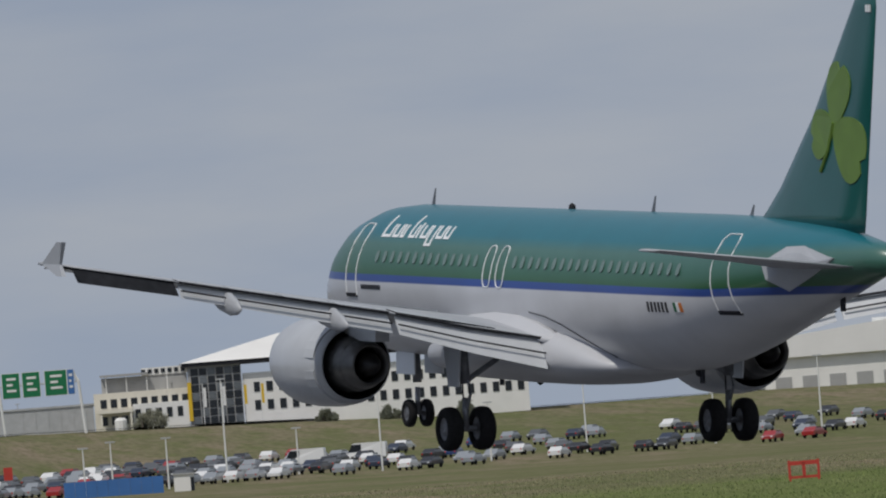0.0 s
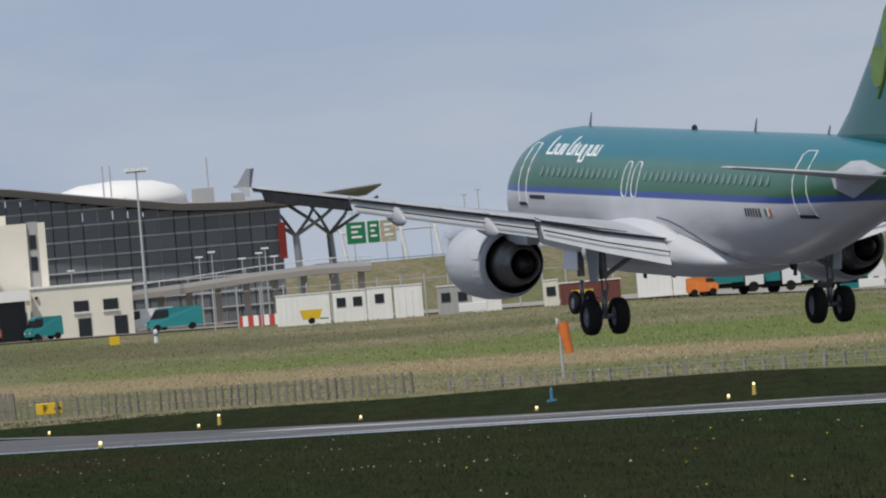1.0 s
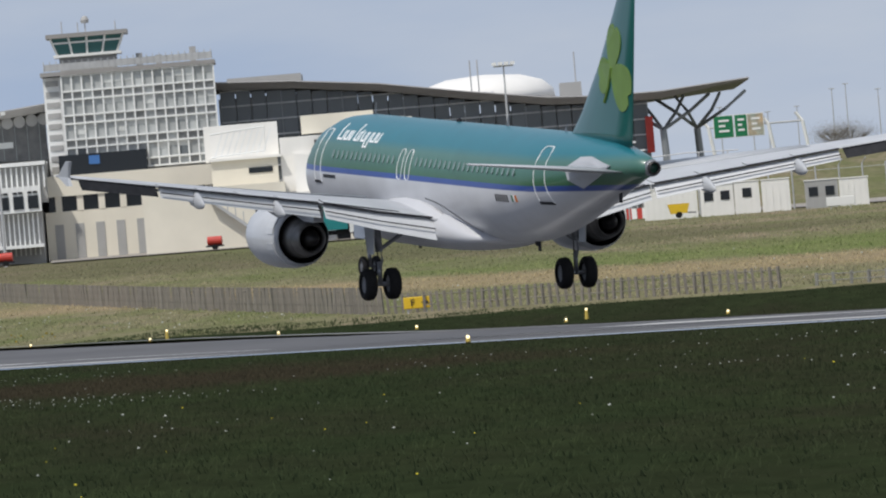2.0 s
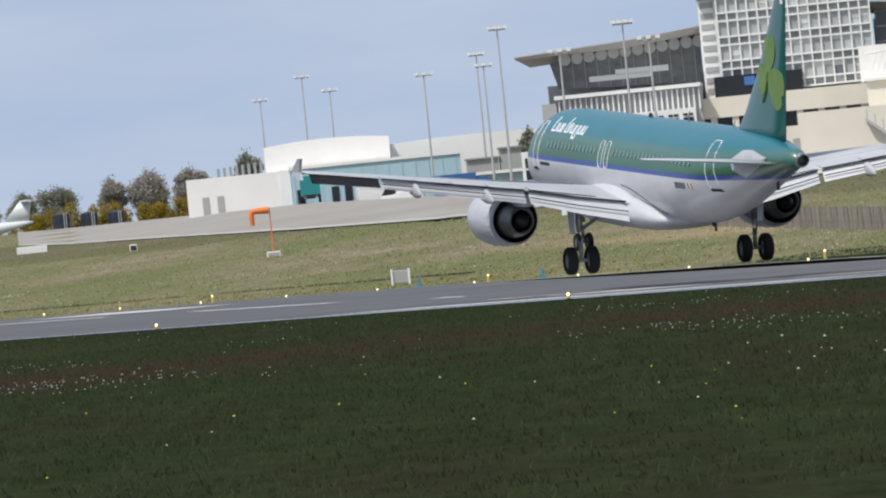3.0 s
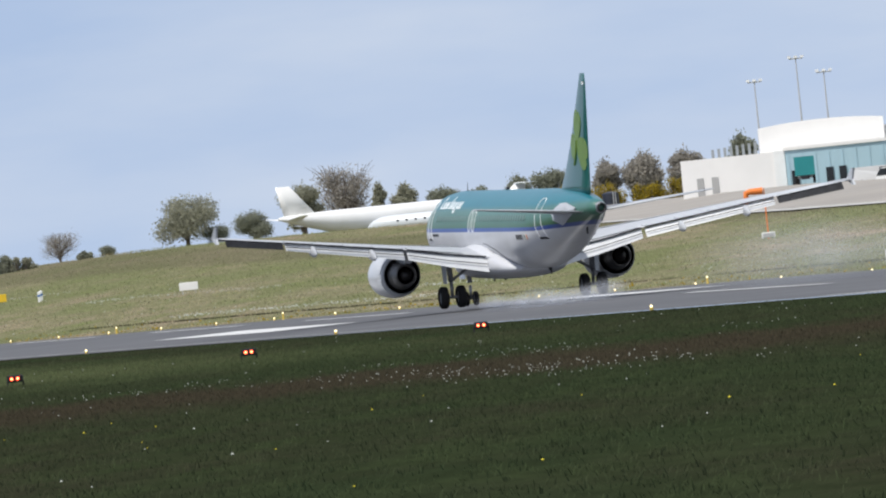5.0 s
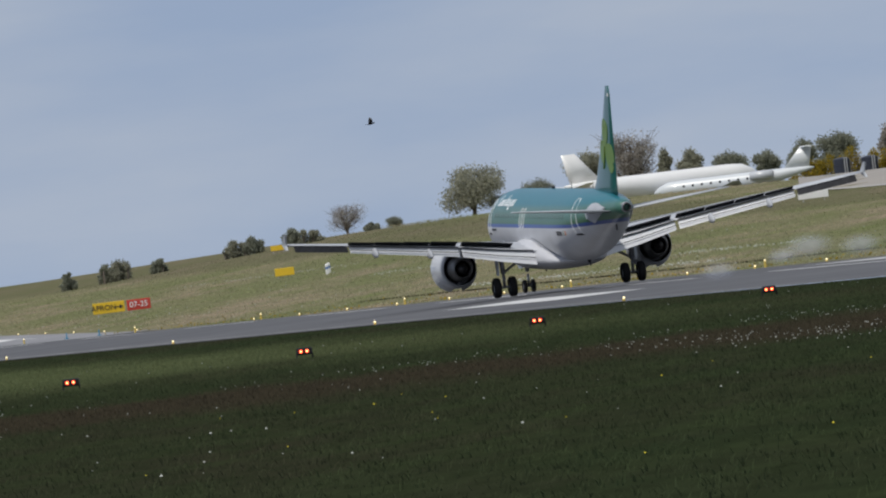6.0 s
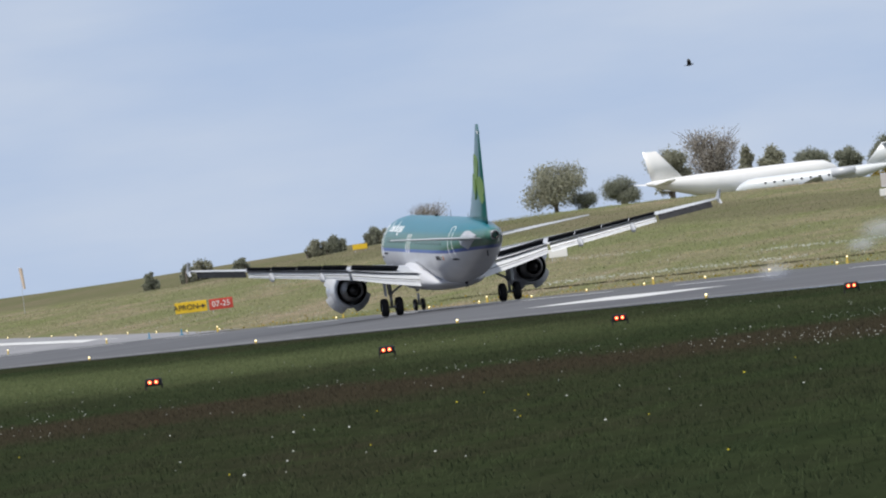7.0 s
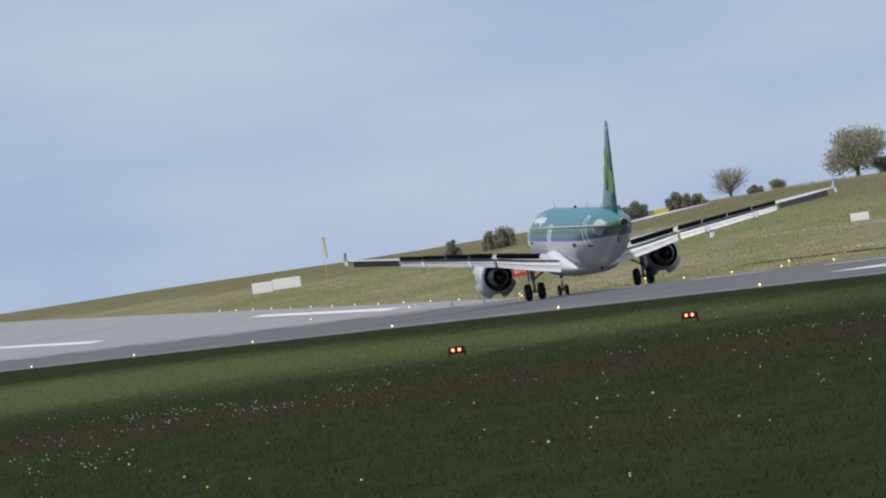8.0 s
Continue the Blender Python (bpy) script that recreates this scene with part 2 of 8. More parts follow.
def wing_at(y):
    """Leading-edge station, chord and height of the wing y metres out."""
    for a, b in zip(WINGS, WINGS[1:]):
        if y <= b[0]:
            k = (y - a[0]) / (b[0] - a[0])
            return tuple(a[i] + (b[i] - a[i]) * k for i in (1, 2, 3))
    return WINGS[-1][1:]


def make_wing(plane, side):
    name = "wing"
    rings = []
    for y in (0.6, 1.975, 4.0, 6.4, 9.8, 13.2, 15.2, 16.95):
        le, ch, z = wing_at(y)
        fixed = 0.99
        rings.append(foil(NOSE - le, side * y, z, ch * fixed, 0.055 if y > 5 else 0.06, 2 if y < 6 else 1))
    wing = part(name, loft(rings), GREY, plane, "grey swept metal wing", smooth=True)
    wing.data.materials.append(DARK)      # shade under the wing's end, painted dark on the downward faces
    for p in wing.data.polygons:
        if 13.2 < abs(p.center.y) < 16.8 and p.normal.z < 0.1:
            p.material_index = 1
    bm = bmesh.new()      # slat along the leading edge, let down
    rings = []
    for y in (2.6, 6.0, 10.0, 16.6):
        le, ch, z = wing_at(y)
        rings.append(foil(NOSE - le + 0.28, side * y, z - 0.10, ch * 0.14 + 0.12, 0.10, -22))
    part("slat", loft(rings, bm=bm), FLAP, wing, "pale metal slat let down", smooth=True)
    for y0, y1 in ((2.05, 6.3), (6.5, 13.1)):      # flaps
        rings, line, low = [], [], []
        for y in (y0, (y0 + y1) / 2, y1):
            le, ch, z = wing_at(y)
            fc = 0.98 - 0.36 * min(1.0, (y - 2.05) / 4.35) - 0.16 * max(0.0, (y - 6.4) / 6.8)
            x = NOSE - le - ch * 0.985
            zt = z - math.sin(radians(2 if y < 6 else 1)) * ch
            rings.append(foil(x + 0.12, side * y, zt - 0.05, fc, 0.06, 52))
            line.append(Vector((x - 0.01, side * y, zt + 0.0)))
            low.append(Vector((x - 0.36 * fc, side * y, zt - 0.05 - 0.36 * fc)))
        flap = part("flap", loft(rings), FLAP, wing, "pale grey flap fully let down", smooth=False)
        part("flap_gap", tube(line, 0.035, k=6), SEAL, flap, "dark gap ahead of the flap")
        part("flap_seam", tube(low, 0.026, k=6), SEAL, flap, "dark seam along the flap")
    rings = []      # aileron, painted dark like the shaded underside
    for y in (13.25, 15.0, 16.5):
        le, ch, z = wing_at(y)
        rings.append(foil(NOSE - le - ch * 0.93, side * y, z - 0.02, 0.62, 0.05, 40))
    part("aileron", loft(rings), DARK, wing, "aileron at the wing's end, its shade in the colour")
    le, ch, z = wing_at(16.95)      # fence at the tip, above and below
    bm = bmesh.new()
    for s in (1, -1):
        tip = 0.58 if s > 0 else -0.30
        q = [(NOSE - le - 0.5, z), (NOSE - le - 1.75, z + tip), (NOSE - le - 2.1, z + tip), (NOSE - le - ch - 0.25, z)]
        a = [Vector((x, side * 16.95, h)) for x, h in q]
        o = [p + Vector((0, side * (0.07 + 0.06 * (i in (1, 2))), 0)) for i, p in enumerate(a)]
        loft([a, o], bm=bm)
    part("tip_fence", bm, GREY, wing, "grey arrow-shaped fence at the wing tip")
    for y, ln in ((4.6, 2.0), (8.3, 2.6), (11.6, 2.1)):      # flap-track canoes
        le, ch, z = wing_at(y)
        x0 = NOSE - le - ch * 0.62
        pr = [(x0, 0.02), (x0 - 0.3 * ln, 0.17), (x0 - 0.62 * ln, 0.2), (x0 - 0.85 * ln, 0.13), (x0 - ln, 0.02)]
        m = Matrix.Translation((0, side * y, z - 0.36)) @ Matrix.Diagonal((1, 0.8, 1.5, 1))
        bm = lathe(pr, k=12, caps=True)
        bmesh.ops.transform(bm, matrix=m, verts=bm.verts)
        for v in bm.verts:
            v.co.z += 0.16 * (v.co.x - x0 + 0.4 * ln) * (v.co.x < x0 - 0.4 * ln)
        part("flap_track_fairing", bm, GREY, wing, "grey canoe-shaped flap fairing", smooth=True)
    return wing


SPOILERS, WING_PAIR = [], []


def make_spoilers(wing, side):
    """Five panels on each wing; hinged at their front edge."""
    for y0, y1 in ((3.2, 6.2), (6.5, 8.12), (8.16, 9.8), (9.84, 11.48), (11.52, 13.1)):
        rings = []
        ym = (y0 + y1) / 2
        le, ch, z = wing_at(ym)
        top = lambda q, c, u: c * ((0.06 if q < 5 else 0.055) * 1.9 * math.sqrt(u) * (1 - u) - u * math.sin(radians(2 if q < 6 else 1))) + 0.012      # the wing's upper skin
        hinge = Vector((NOSE - le - 0.80 * ch, side * ym, z + top(ym, ch, 0.8)))
        d = 0.17 * ch if ym > 6.4 else 0.72
        bm = bmesh.new()
        for y in (y0, y1):
            l2, c2, z2 = wing_at(y)
            o = Vector((NOSE - l2 - 0.80 * c2, side * y, z2 + top(y, c2, 0.8))) - hinge
            fall = top(y, c2, 0.8 + d / c2) - top(y, c2, 0.8)
            rings.append([o + Vector(p) for p in ((0, 0, 0.01), (-d, 0, fall + 0.01), (-d, 0, fall - 0.02), (0, 0, -0.04))])
        ob = part("spoiler", loft(rings, bm=bm), (GREY, DARK), wing, "spoiler panel hinged on the wing")
        for p in ob.data.polygons:
            p.material_index = 0 if p.normal.z > 0.4 else 1
        ob.location = hinge
        SPOILERS.append((ob, hinge, (rings[1][0] - rings[0][0]).normalized() * side))


DOORS = []


def make_engine(plane, side):
    o = (0, side * 5.8, 1.87)
    x1, x0 = 2.75, 6.45
    outer = [(x0, 0.92), (x0 + 0.05, 0.98), (x0 - 0.1, 1.06), (x0 - 0.6, 1.16), (x0 - 1.5, 1.20), (x0 - 2.6, 1.17), (x1 + 0.7, 1.10), (x1, 0.99)]
    inner = [(x1, 0.96), (x1 + 0.5, 0.97), (x1 + 1.6, 0.95)]
    eng = part("engine", lathe(outer + inner, origin=o, k=40), NACELLE, plane, "grey-white turbofan nacelle", smooth=True)
    part("intake", lathe([(x0, 0.915), (x0 - 0.5, 0.86), (x0 - 1.0, 0.86), (x0 - 1.05, 0.1), (x0 - 0.7, 0.02)], origin=o, k=32), DARK, eng, "dark fan intake", smooth=True)
    part("fan_duct", lathe([(x1 + 0.005, 0.955), (x1 + 1.2, 0.93), (x1 + 1.25, 0.3)], origin=o, k=32), HOT, eng, "black exhaust duct", smooth=True)
    part("core_cowl", lathe([(x1 + 1.2, 0.78), (x1 + 0.5, 0.80), (x1 + 0.0, 0.76), (x1 - 0.5, 0.68), (x1 - 0.52, 0.66), (x1 - 0.56, 0.66), (x1 - 1.05, 0.545), (x1 - 1.1, 0.50), (x1 - 0.5, 0.46)], origin=o, k=32), CORE, eng, "grey burnt metal core nozzle", smooth=True)
    part("plug", lathe([(x1 - 0.5, 0.36), (x1 - 1.0, 0.31), (x1 - 1.4, 0.14), (x1 - 1.5, 0.02)], origin=o, k=24, caps=True), HOT, eng, "dark exhaust plug", smooth=True)
    le, ch, z = wing_at(5.8)
    py = []
    for x, zz in ((x0 - 1.4, 3.06), (NOSE - le + 0.1, 3.35), (NOSE - le - 1.6, 3.2), (x1 - 1.9, 3.0)):
        lo = 2.8 if x > 3 else 2.5
        py.append([Vector((x, side * 5.8 + dy, h)) for dy, h in ((-0.2, zz), (0.2, zz), (0.2, min(lo, zz - 0.1)), (-0.2, min(lo, zz - 0.1)))])
    part("pylon", loft(py), NACELLE, eng, "grey engine pylon")
    bm = tube([(x0 - 1.6, side * (5.8 - 0.8), 2.7), (x0 - 2.4, side * (5.8 - 1.05), 2.9)], 0.04, k=6)
    part("strake", bm, NACELLE, eng)
    for a in (45, 135, 225, 315):      # pivoting reverser doors
        hinge = Vector((x1 + 1.35, 0, 0))
        ro, ri = 1.165, 1.10
        rings = []
        for x, rr in ((0.55, 1.172), (0.0, 1.158), (-0.6, 1.125), (-0.95, 1.085)):
            arc = [radians(a + q) for q in (-36, -24, -12, 0, 12, 24, 36)]
            up = [Vector((x, (rr + 0.012) * math.cos(t), (rr + 0.012) * math.sin(t))) for t in arc]
            dn = [Vector((x, (rr - 0.05) * math.cos(t), (rr - 0.05) * math.sin(t))) for t in reversed(arc)]
            rings.append([p - Vector((0, 1.1 * math.cos(radians(a)), 1.1 * math.sin(radians(a)))) for p in up + dn])
        ob = part("reverser_door", loft(rings), NACELLE, plane, "curved thrust-reverser door")
        at = Vector((x1 + 1.35, side * 5.8 + 1.1 * math.cos(radians(a)), 1.87 + 1.1 * math.sin(radians(a))))
        ob.location = at
        DOORS.append((ob, at, Vector((0, -math.sin(radians(a)), math.cos(radians(a))))))


GEARS = []


def wheel(parent, x, y, z, r, w):
    h = w / 2
    bm = lathe([(-h * 0.8, r * 0.52), (-h, r * 0.62), (-h, r * 0.82), (-h * 0.72, r * 0.96), (-h * 0.3, r), (h * 0.3, r), (h * 0.72, r * 0.96), (h, r * 0.82), (h, r * 0.62), (h * 0.8, r * 0.52)],
               "y", (x, y, z), 28)
    t = part("tyre", bm, RUBBER, parent, "black rubber tyre", smooth=True)
    part("rim", lathe([(-h * 0.7, r * 0.53), (-h * 0.45, r * 0.3), (-h * 0.75, r * 0.18), (-h * 0.75, 0.01), (h * 0.75, 0.01), (h * 0.75, r * 0.18), (h * 0.45, r * 0.3), (h * 0.7, r * 0.53)],
                      "y", (x, y, z), 20), RIM, t, "grey metal wheel rim", smooth=True)


def make_main_gear(plane, side):
    y = side * 3.8
    leg = part("main_gear_leg", tube([(0.05, y * 1.02, 2.75), (0.0, y, 1.35)], 0.14, k=12), STEEL, plane, "grey steel undercarriage leg", smooth=True)
    part("brace", tube([(0.05, side * 2.35, 2.3), (0.02, y * 0.98, 1.45)], 0.075), STEEL, leg)
    part("brace", tube([(0.75, y, 2.6), (0.05, y, 1.6)], 0.06), STEEL, leg)
    bm = box(0.12, y + side * 0.30, 1.95, 1.1, 0.05, 1.35)
    for v in bm.verts:
        v.co.x *= 0.62 if v.co.z < 2 else 1.15
    part("gear_door", bm, NACELLE, leg, "pale grey undercarriage door")
    part("scissor_link", tube([(-0.16, y, 1.45), (-0.34, y, 1.08), (-0.12, y, 0.72)], 0.045), STEEL, leg)
    part("brake_hose", tube([(0.16, y, 2.3), (0.2, y, 1.5), (0.14, y, 0.75)], 0.025, k=6), SEAL, leg)
    low = part("axle", tube([(0, y, 1.4), (0, y, 0.58)], 0.09, k=10), STEEL, plane, "bright steel oleo and axle", smooth=True)
    bm = bmesh.new()
    tube([(0, y - 0.52, 0.585), (0, y + 0.52, 0.585)], 0.08, bm=bm)
    part("axle_bar", bm, STEEL, low)
    for s in (-1, 1):
        wheel(low, 0, y + s * 0.465, 0.585, 0.585, 0.43)
    GEARS.append((low, side))


def make_nose_gear(plane):
    x = 12.64
    leg = part("nose_gear_leg", tube([(x + 0.12, 0, 2.0), (x + 0.02, 0, 0.95)], 0.125, k=10), STEEL, plane, "grey steel nose leg", smooth=True)
    part("drag_brace", tube([(x + 1.1, 0, 1.85), (x + 0.06, 0, 1.2)], 0.05), STEEL, leg)
    for s in (-1, 1):
        bm = box(x - 0.2, s * 0.42, 1.5, 1.3, 0.04, 0.62)
        part("gear_door", bm, WHITE, leg, "white nose-gear door")
    part("taxi_light", lathe([(x + 0.2, 0.02), (x + 0.3, 0.10), (x + 0.34, 0.11), (x + 0.35, 0.01)], origin=(0, 0, 1.25), k=12), MARK, leg)
    low = part("nose_axle", tube([(x, 0, 1.1), (x, 0, 0.38)], 0.08), STEEL, plane, "steel nose oleo and axle", smooth=True)
    part("axle_bar", tube([(x, -0.3, 0.385), (x, 0.3, 0.385)], 0.05), STEEL, low)
    for s in (-1, 1):
        wheel(low, x, s * 0.255, 0.385, 0.385, 0.23)
    GEARS.append((low, 0))


def strip(points, w, parent, name, material, label="", closed=False):
    """A thin proud line on the skin."""
    pts = list(points) + ([points[0]] if closed else [])
    return part(name, tube(pts, w, k=6), material, parent, label)


def quad_on_skin(corners, side, parent, name, material, label="", off=0.016):
    """A thin proud patch on the skin; corners as (station, height)."""
    bm = bmesh.new()
    n = 3
    (a, b, c, d) = corners
    up, dn = [], []
    for i in range(n + 1):
        k = i / n
        p0 = (a[0] + (d[0] - a[0]) * k, a[1] + (d[1] - a[1]) * k)
        p1 = (b[0] + (c[0] - b[0]) * k, b[1] + (c[1] - b[1]) * k)
        up.append((skin(*p0, side, off), skin(*p1, side, off), skin(*p1, side, -0.01), skin(*p0, side, -0.01)))
    loft([list(r) for r in up], bm=bm)
    return part(name, bm, material, parent, label)


FIN = ((5.5, 28.2, 6.9), (5.95, 29.0, 6.2), (6.6, 29.95, 5.35), (8.4, 32.0, 3.6), (11.2, 34.55, 1.5), (11.7, 35.0, 1.0))


def table3(z):
    """Leading edge and chord of the fin at a height."""
    for a, b in zip(FIN, FIN[1:]):
        if z <= b[0]:
            k = (z - a[0]) / (b[0] - a[0])
            return a[1] + (b[1] - a[1]) * k, a[2] + (b[2] - a[2]) * k
    return FIN[-1][1:]


def make_airliner():
    plane = new("airliner")
    tagged(plane, "green-topped white twin-engine airliner landing on the runway", "airliner")
    plane.empty_display_size = 2
    rings = []
    for st, *_ in HULL:
        w, c, h = hull(st)
        rings.append([Vector((NOSE - st, w * math.cos(t), c + h * math.sin(t))) for t in (2 * math.pi * i / 48 for i in range(48))])
    fus = part("fuselage", loft(rings), LIVERY, plane, "teal-green fuselage with white belly and blue line", smooth=True)
    part("tail_exhaust", lathe([(NOSE - 37.18, 0.26), (NOSE - 37.45, 0.22), (NOSE - 37.46, 0.19), (NOSE - 37.0, 0.16)], origin=(0, 0, 4.84), k=20), HOT, fus, "dark exhaust at the tail cone", smooth=True)
    part("tail_exhaust_ring", lathe([(NOSE - 37.1, 0.31), (NOSE - 37.24, 0.285), (NOSE - 37.3, 0.26), (NOSE - 37.3, 0.22)], origin=(0, 0, 4.84), k=24), STEEL, fus, "bare metal ring round the tail exhaust", smooth=True)
    # belly fairing over the wing's root, full to its blunt rear end
    rings = []
    for st, w, top, bot in ((9.6, 1.2, 1.95, 1.7), (10.6, 1.95, 2.5, 1.38), (12.0, 2.10, 2.95, 1.24), (15.5, 2.14, 3.1, 1.21), (17.4, 2.14, 3.12, 1.22), (18.6, 2.10, 3.02, 1.24),
                            (19.6, 2.02, 2.84, 1.28), (20.4, 1.90, 2.6, 1.35), (21.0, 1.72, 2.38, 1.44), (21.6, 1.40, 2.12, 1.56), (22.0, 0.95, 1.92, 1.69)):
        c, h = (top + bot) / 2, (top - bot) / 2
        rings.append([Vector((NOSE - st, w * math.copysign(abs(math.cos(t)) ** 0.78, math.cos(t)), c + h * math.copysign(abs(math.sin(t)) ** 0.85, math.sin(t)))) for t in (2 * math.pi * i / 40 for i in range(40))])
    part("belly_fairing", loft(rings), FAIRING, fus, "white wing-root fairing", smooth=True)
    for side in (1, -1):
        rings = []
        for st, hh, base in ((12.2, 0.02, 2.82), (13.4, 0.18, 2.82), (15.2, 0.30, 2.78), (16.8, 0.32, 2.70), (18.0, 0.25, 2.62), (18.8, 0.13, 2.56), (19.4, 0.02, 2.5)):
            e = min(1.0, hh / 0.18)
            rings.append([Vector((NOSE - st, side * (1.62 + dy), base + dz)) for dy, dz in ((0, -0.2), (1.75 * hh + 0.35 * e, -0.1), (1.35 * hh + 0.33 * e, 0.10 * hh), (0.9 * hh + 0.30 * e, 0.32 * hh), (0.55 * hh + 0.26 * e, 0.68 * hh), (0.34 * hh + 0.22 * e, 1.1 * hh), (0.12 * e, 1.45 * hh))])
        part("root_fillet", loft(rings), FAIRING, fus, "white curved fillet above the wing root", smooth=True)
        strip([skin(st, z, side, 0.012) for st, z in ((17.6, 3.2), (18.6, 3.1), (19.5, 2.92), (20.3, 2.66), (21.0, 2.4), (21.7, 2.08))], 0.012, fus, "fairing_seam", SEAL, "thin dark seam round the fairing")
        wing = make_wing(plane, side)
        WING_PAIR.append((wing, side))
        make_spoilers(wing, side)
        make_engine(plane, side)
        make_main_gear(plane, side)
        # tailplane
        rings = [foil(NOSE - le, side * y, z - 0.008 * ch, ch, 0.04, -1) for y, le, ch, z in ((0.35, 31.3, 4.3, 4.62), (3.2, 33.3, 2.75, 4.93), (6.2, 35.05, 1.4, 5.24))]
        stab = part("tailplane", loft(rings), GREY, plane, "grey tailplane", smooth=True)
        bm = bmesh.new()
        q = [(31.7, 4.72), (32.7, 5.12), (33.5, 5.15), (34.9, 4.88), (33.8, 4.40), (32.7, 4.05), (31.9, 4.32)]
        a = [skin(st, z, side, 0.07) for st, z in q]
        mid = [[(33.2 + (st - 33.2) * k, 4.65 + (z - 4.65) * k) for st, z in q] for k in (0.66, 0.33, 0.02)]
        loft([[skin(st, z, side, -0.08) for st, z in q], a] + [[skin(st, z, side, 0.07) for st, z in ring] for ring in mid], bm=bm)
        part("tailplane_plate", bm, GREY, stab, "pale grey plate at the tailplane's root")
        # doors, exits, windows
        for st0, st1, z0, z1 in ((4.65, 5.5, 3.42, 5.35), (29.2, 30.1, 3.42, 5.42)):
            pts = [(st0, z0), (st0, z1 - 0.15), (st0 + 0.12, z1), (st1 - 0.12, z1), (st1, z1 - 0.15), (st1, z0)]
            pts = [p for a, b in zip(pts, pts[1:]) for p in ((a[0] + (b[0] - a[0]) * k / 5, a[1] + (b[1] - a[1]) * k / 5) for k in range(5))] + [pts[-1]]
            strip([skin(s, z, side, 0.01) for s, z in pts], 0.021, fus, "door_outline", MARK, "white line round the cabin door")
            quad_on_skin(((st0, z0 - 0.05), (st1, z0 - 0.05), (st1, z0 + 0.05), (st0, z0 + 0.05)), side, fus, "door_sill", SEAL, "dark door sill", 0.03)
        for st in (14.85, 15.75):
            pts = []
            for i in range(24):
                t = 2 * math.pi * i / 24
                pts.append((st + 0.27 * math.copysign(abs(math.cos(t)) ** 0.6, math.cos(t)), 4.36 + 0.55 * math.copysign(abs(math.sin(t)) ** 0.6, math.sin(t))))
            strip([skin(s, z, side, 0.01) for s, z in pts], 0.018, fus, "exit_outline", MARK, "white line round the overwing exit", closed=True)
        # title of plain slanted strokes, serial and maker's name as bars
        st = 6.55
        for i, (w, lo, hi, gap) in enumerate(((0.62, 5.02, 5.58, 0.14), (0.42, 5.02, 5.36, 0.12), (0.26, 5.02, 5.36, 0.34), (0.42, 5.02, 5.6, 0.12), (0.16, 5.02, 5.42, 0.14), (0.44, 5.02, 5.36, 0.12), (0.44, 4.82, 5.36, 0.12), (0.44, 5.02, 5.36, 0.12), (0.38, 5.02, 5.36, 0.1))):
            k = 0.14
            quad_on_skin(((st, lo), (st + 0.1, lo), (st + 0.1 - k, hi), (st - k, hi)), side, fus, "title_stroke", MARK, "white slanted stroke of the title")
            if w > 0.2:
                quad_on_skin(((st + w - 0.09, lo), (st + w, lo), (st + w - k * 0.6, min(hi, 5.36)), (st + w - 0.09 - k * 0.6, min(hi, 5.36))), side, fus, "title_stroke", MARK)
                quad_on_skin(((st, lo), (st + w, lo), (st + w, lo + 0.07), (st, lo + 0.07)), side, fus, "title_stroke", MARK)
            st += w + gap
        for i in range(6):
            s0 = 25.6 + 0.21 * i
            quad_on_skin(((s0, 3.38), (s0 + 0.1, 3.38), (s0 + 0.1, 3.64), (s0, 3.64)), side, fus, "serial_bar", INK, "plain black bar of the serial")
        for i, m in enumerate((FLAGG, MARK, FLAGO)):
            s0 = 27.1 + 0.15 * i
            quad_on_skin(((s0, 3.4), (s0 + 0.145, 3.4), (s0 + 0.145, 3.64), (s0, 3.64)), side, fus, "flag_band", m)
        quad_on_skin(((5.9, 3.6), (7.3, 3.6), (7.3, 3.72), (5.9, 3.72)), side, fus, "maker_bar", INK, "plain dark bar of small print")
    make_nose_gear(plane)
    # fin and rudder
    rings = [foil(NOSE - le, 0, z, ch, 0.045, upright=True) for z, le, ch in FIN]
    fin = part("fin", loft(rings), GREENFIN, plane, "teal-green fin", smooth=True)
    for side in (1, -1):
        def on_fin(x, z, e=0.02):
            le, ch = table3(z)
            u = (x - le) / ch
            return Vector((NOSE - x, side * (0.045 * ch * 1.9 * math.sqrt(max(u, 0.001)) * (1 - u) + e), z))
        for cx, cz, ang, ln in ((33.55, 9.25, 76, 1.62), (33.0, 8.2, 196, 1.45), (34.25, 7.85, -34, 1.9)):      # three rounded leaves
            bm = bmesh.new()
            a = radians(ang)
            hub = (33.62, 8.25)
            top, bot = [], []
            for i in range(28):
                t = 2 * math.pi * i / 28
                rr = ln * 0.5
                u = rr + rr * math.cos(t)
                v = 0.58 * ln * math.sin(t) * (0.45 + 0.55 * u / ln)
                u -= 0.12 * ln * (abs(t - 0) < 0.12)
                x, z = hub[0] + u * math.cos(a) - v * math.sin(a), hub[1] + u * math.sin(a) + v * math.cos(a)
                top.append(on_fin(x, z, 0.03))
                bot.append(on_fin(x, z, -0.02))
            loft([top, bot], bm=bm)
            part("emblem_leaf", bm, LEAF, fin, "yellow-green leaf shape on the fin")
        part("emblem_stem", tube([on_fin(33.6, 8.3), on_fin(33.3, 7.6), on_fin(32.85, 7.05)], 0.06, k=6), LEAF, fin, "yellow-green stem")
        part("fin_bar", boxes([(NOSE - 35.62 - 0.16 * i, NOSE - 35.52 - 0.16 * i, side * 0.05 - 0.02, side * 0.05 + 0.02, 11.1, 11.28) for i in range(2)]), MARK, fin)
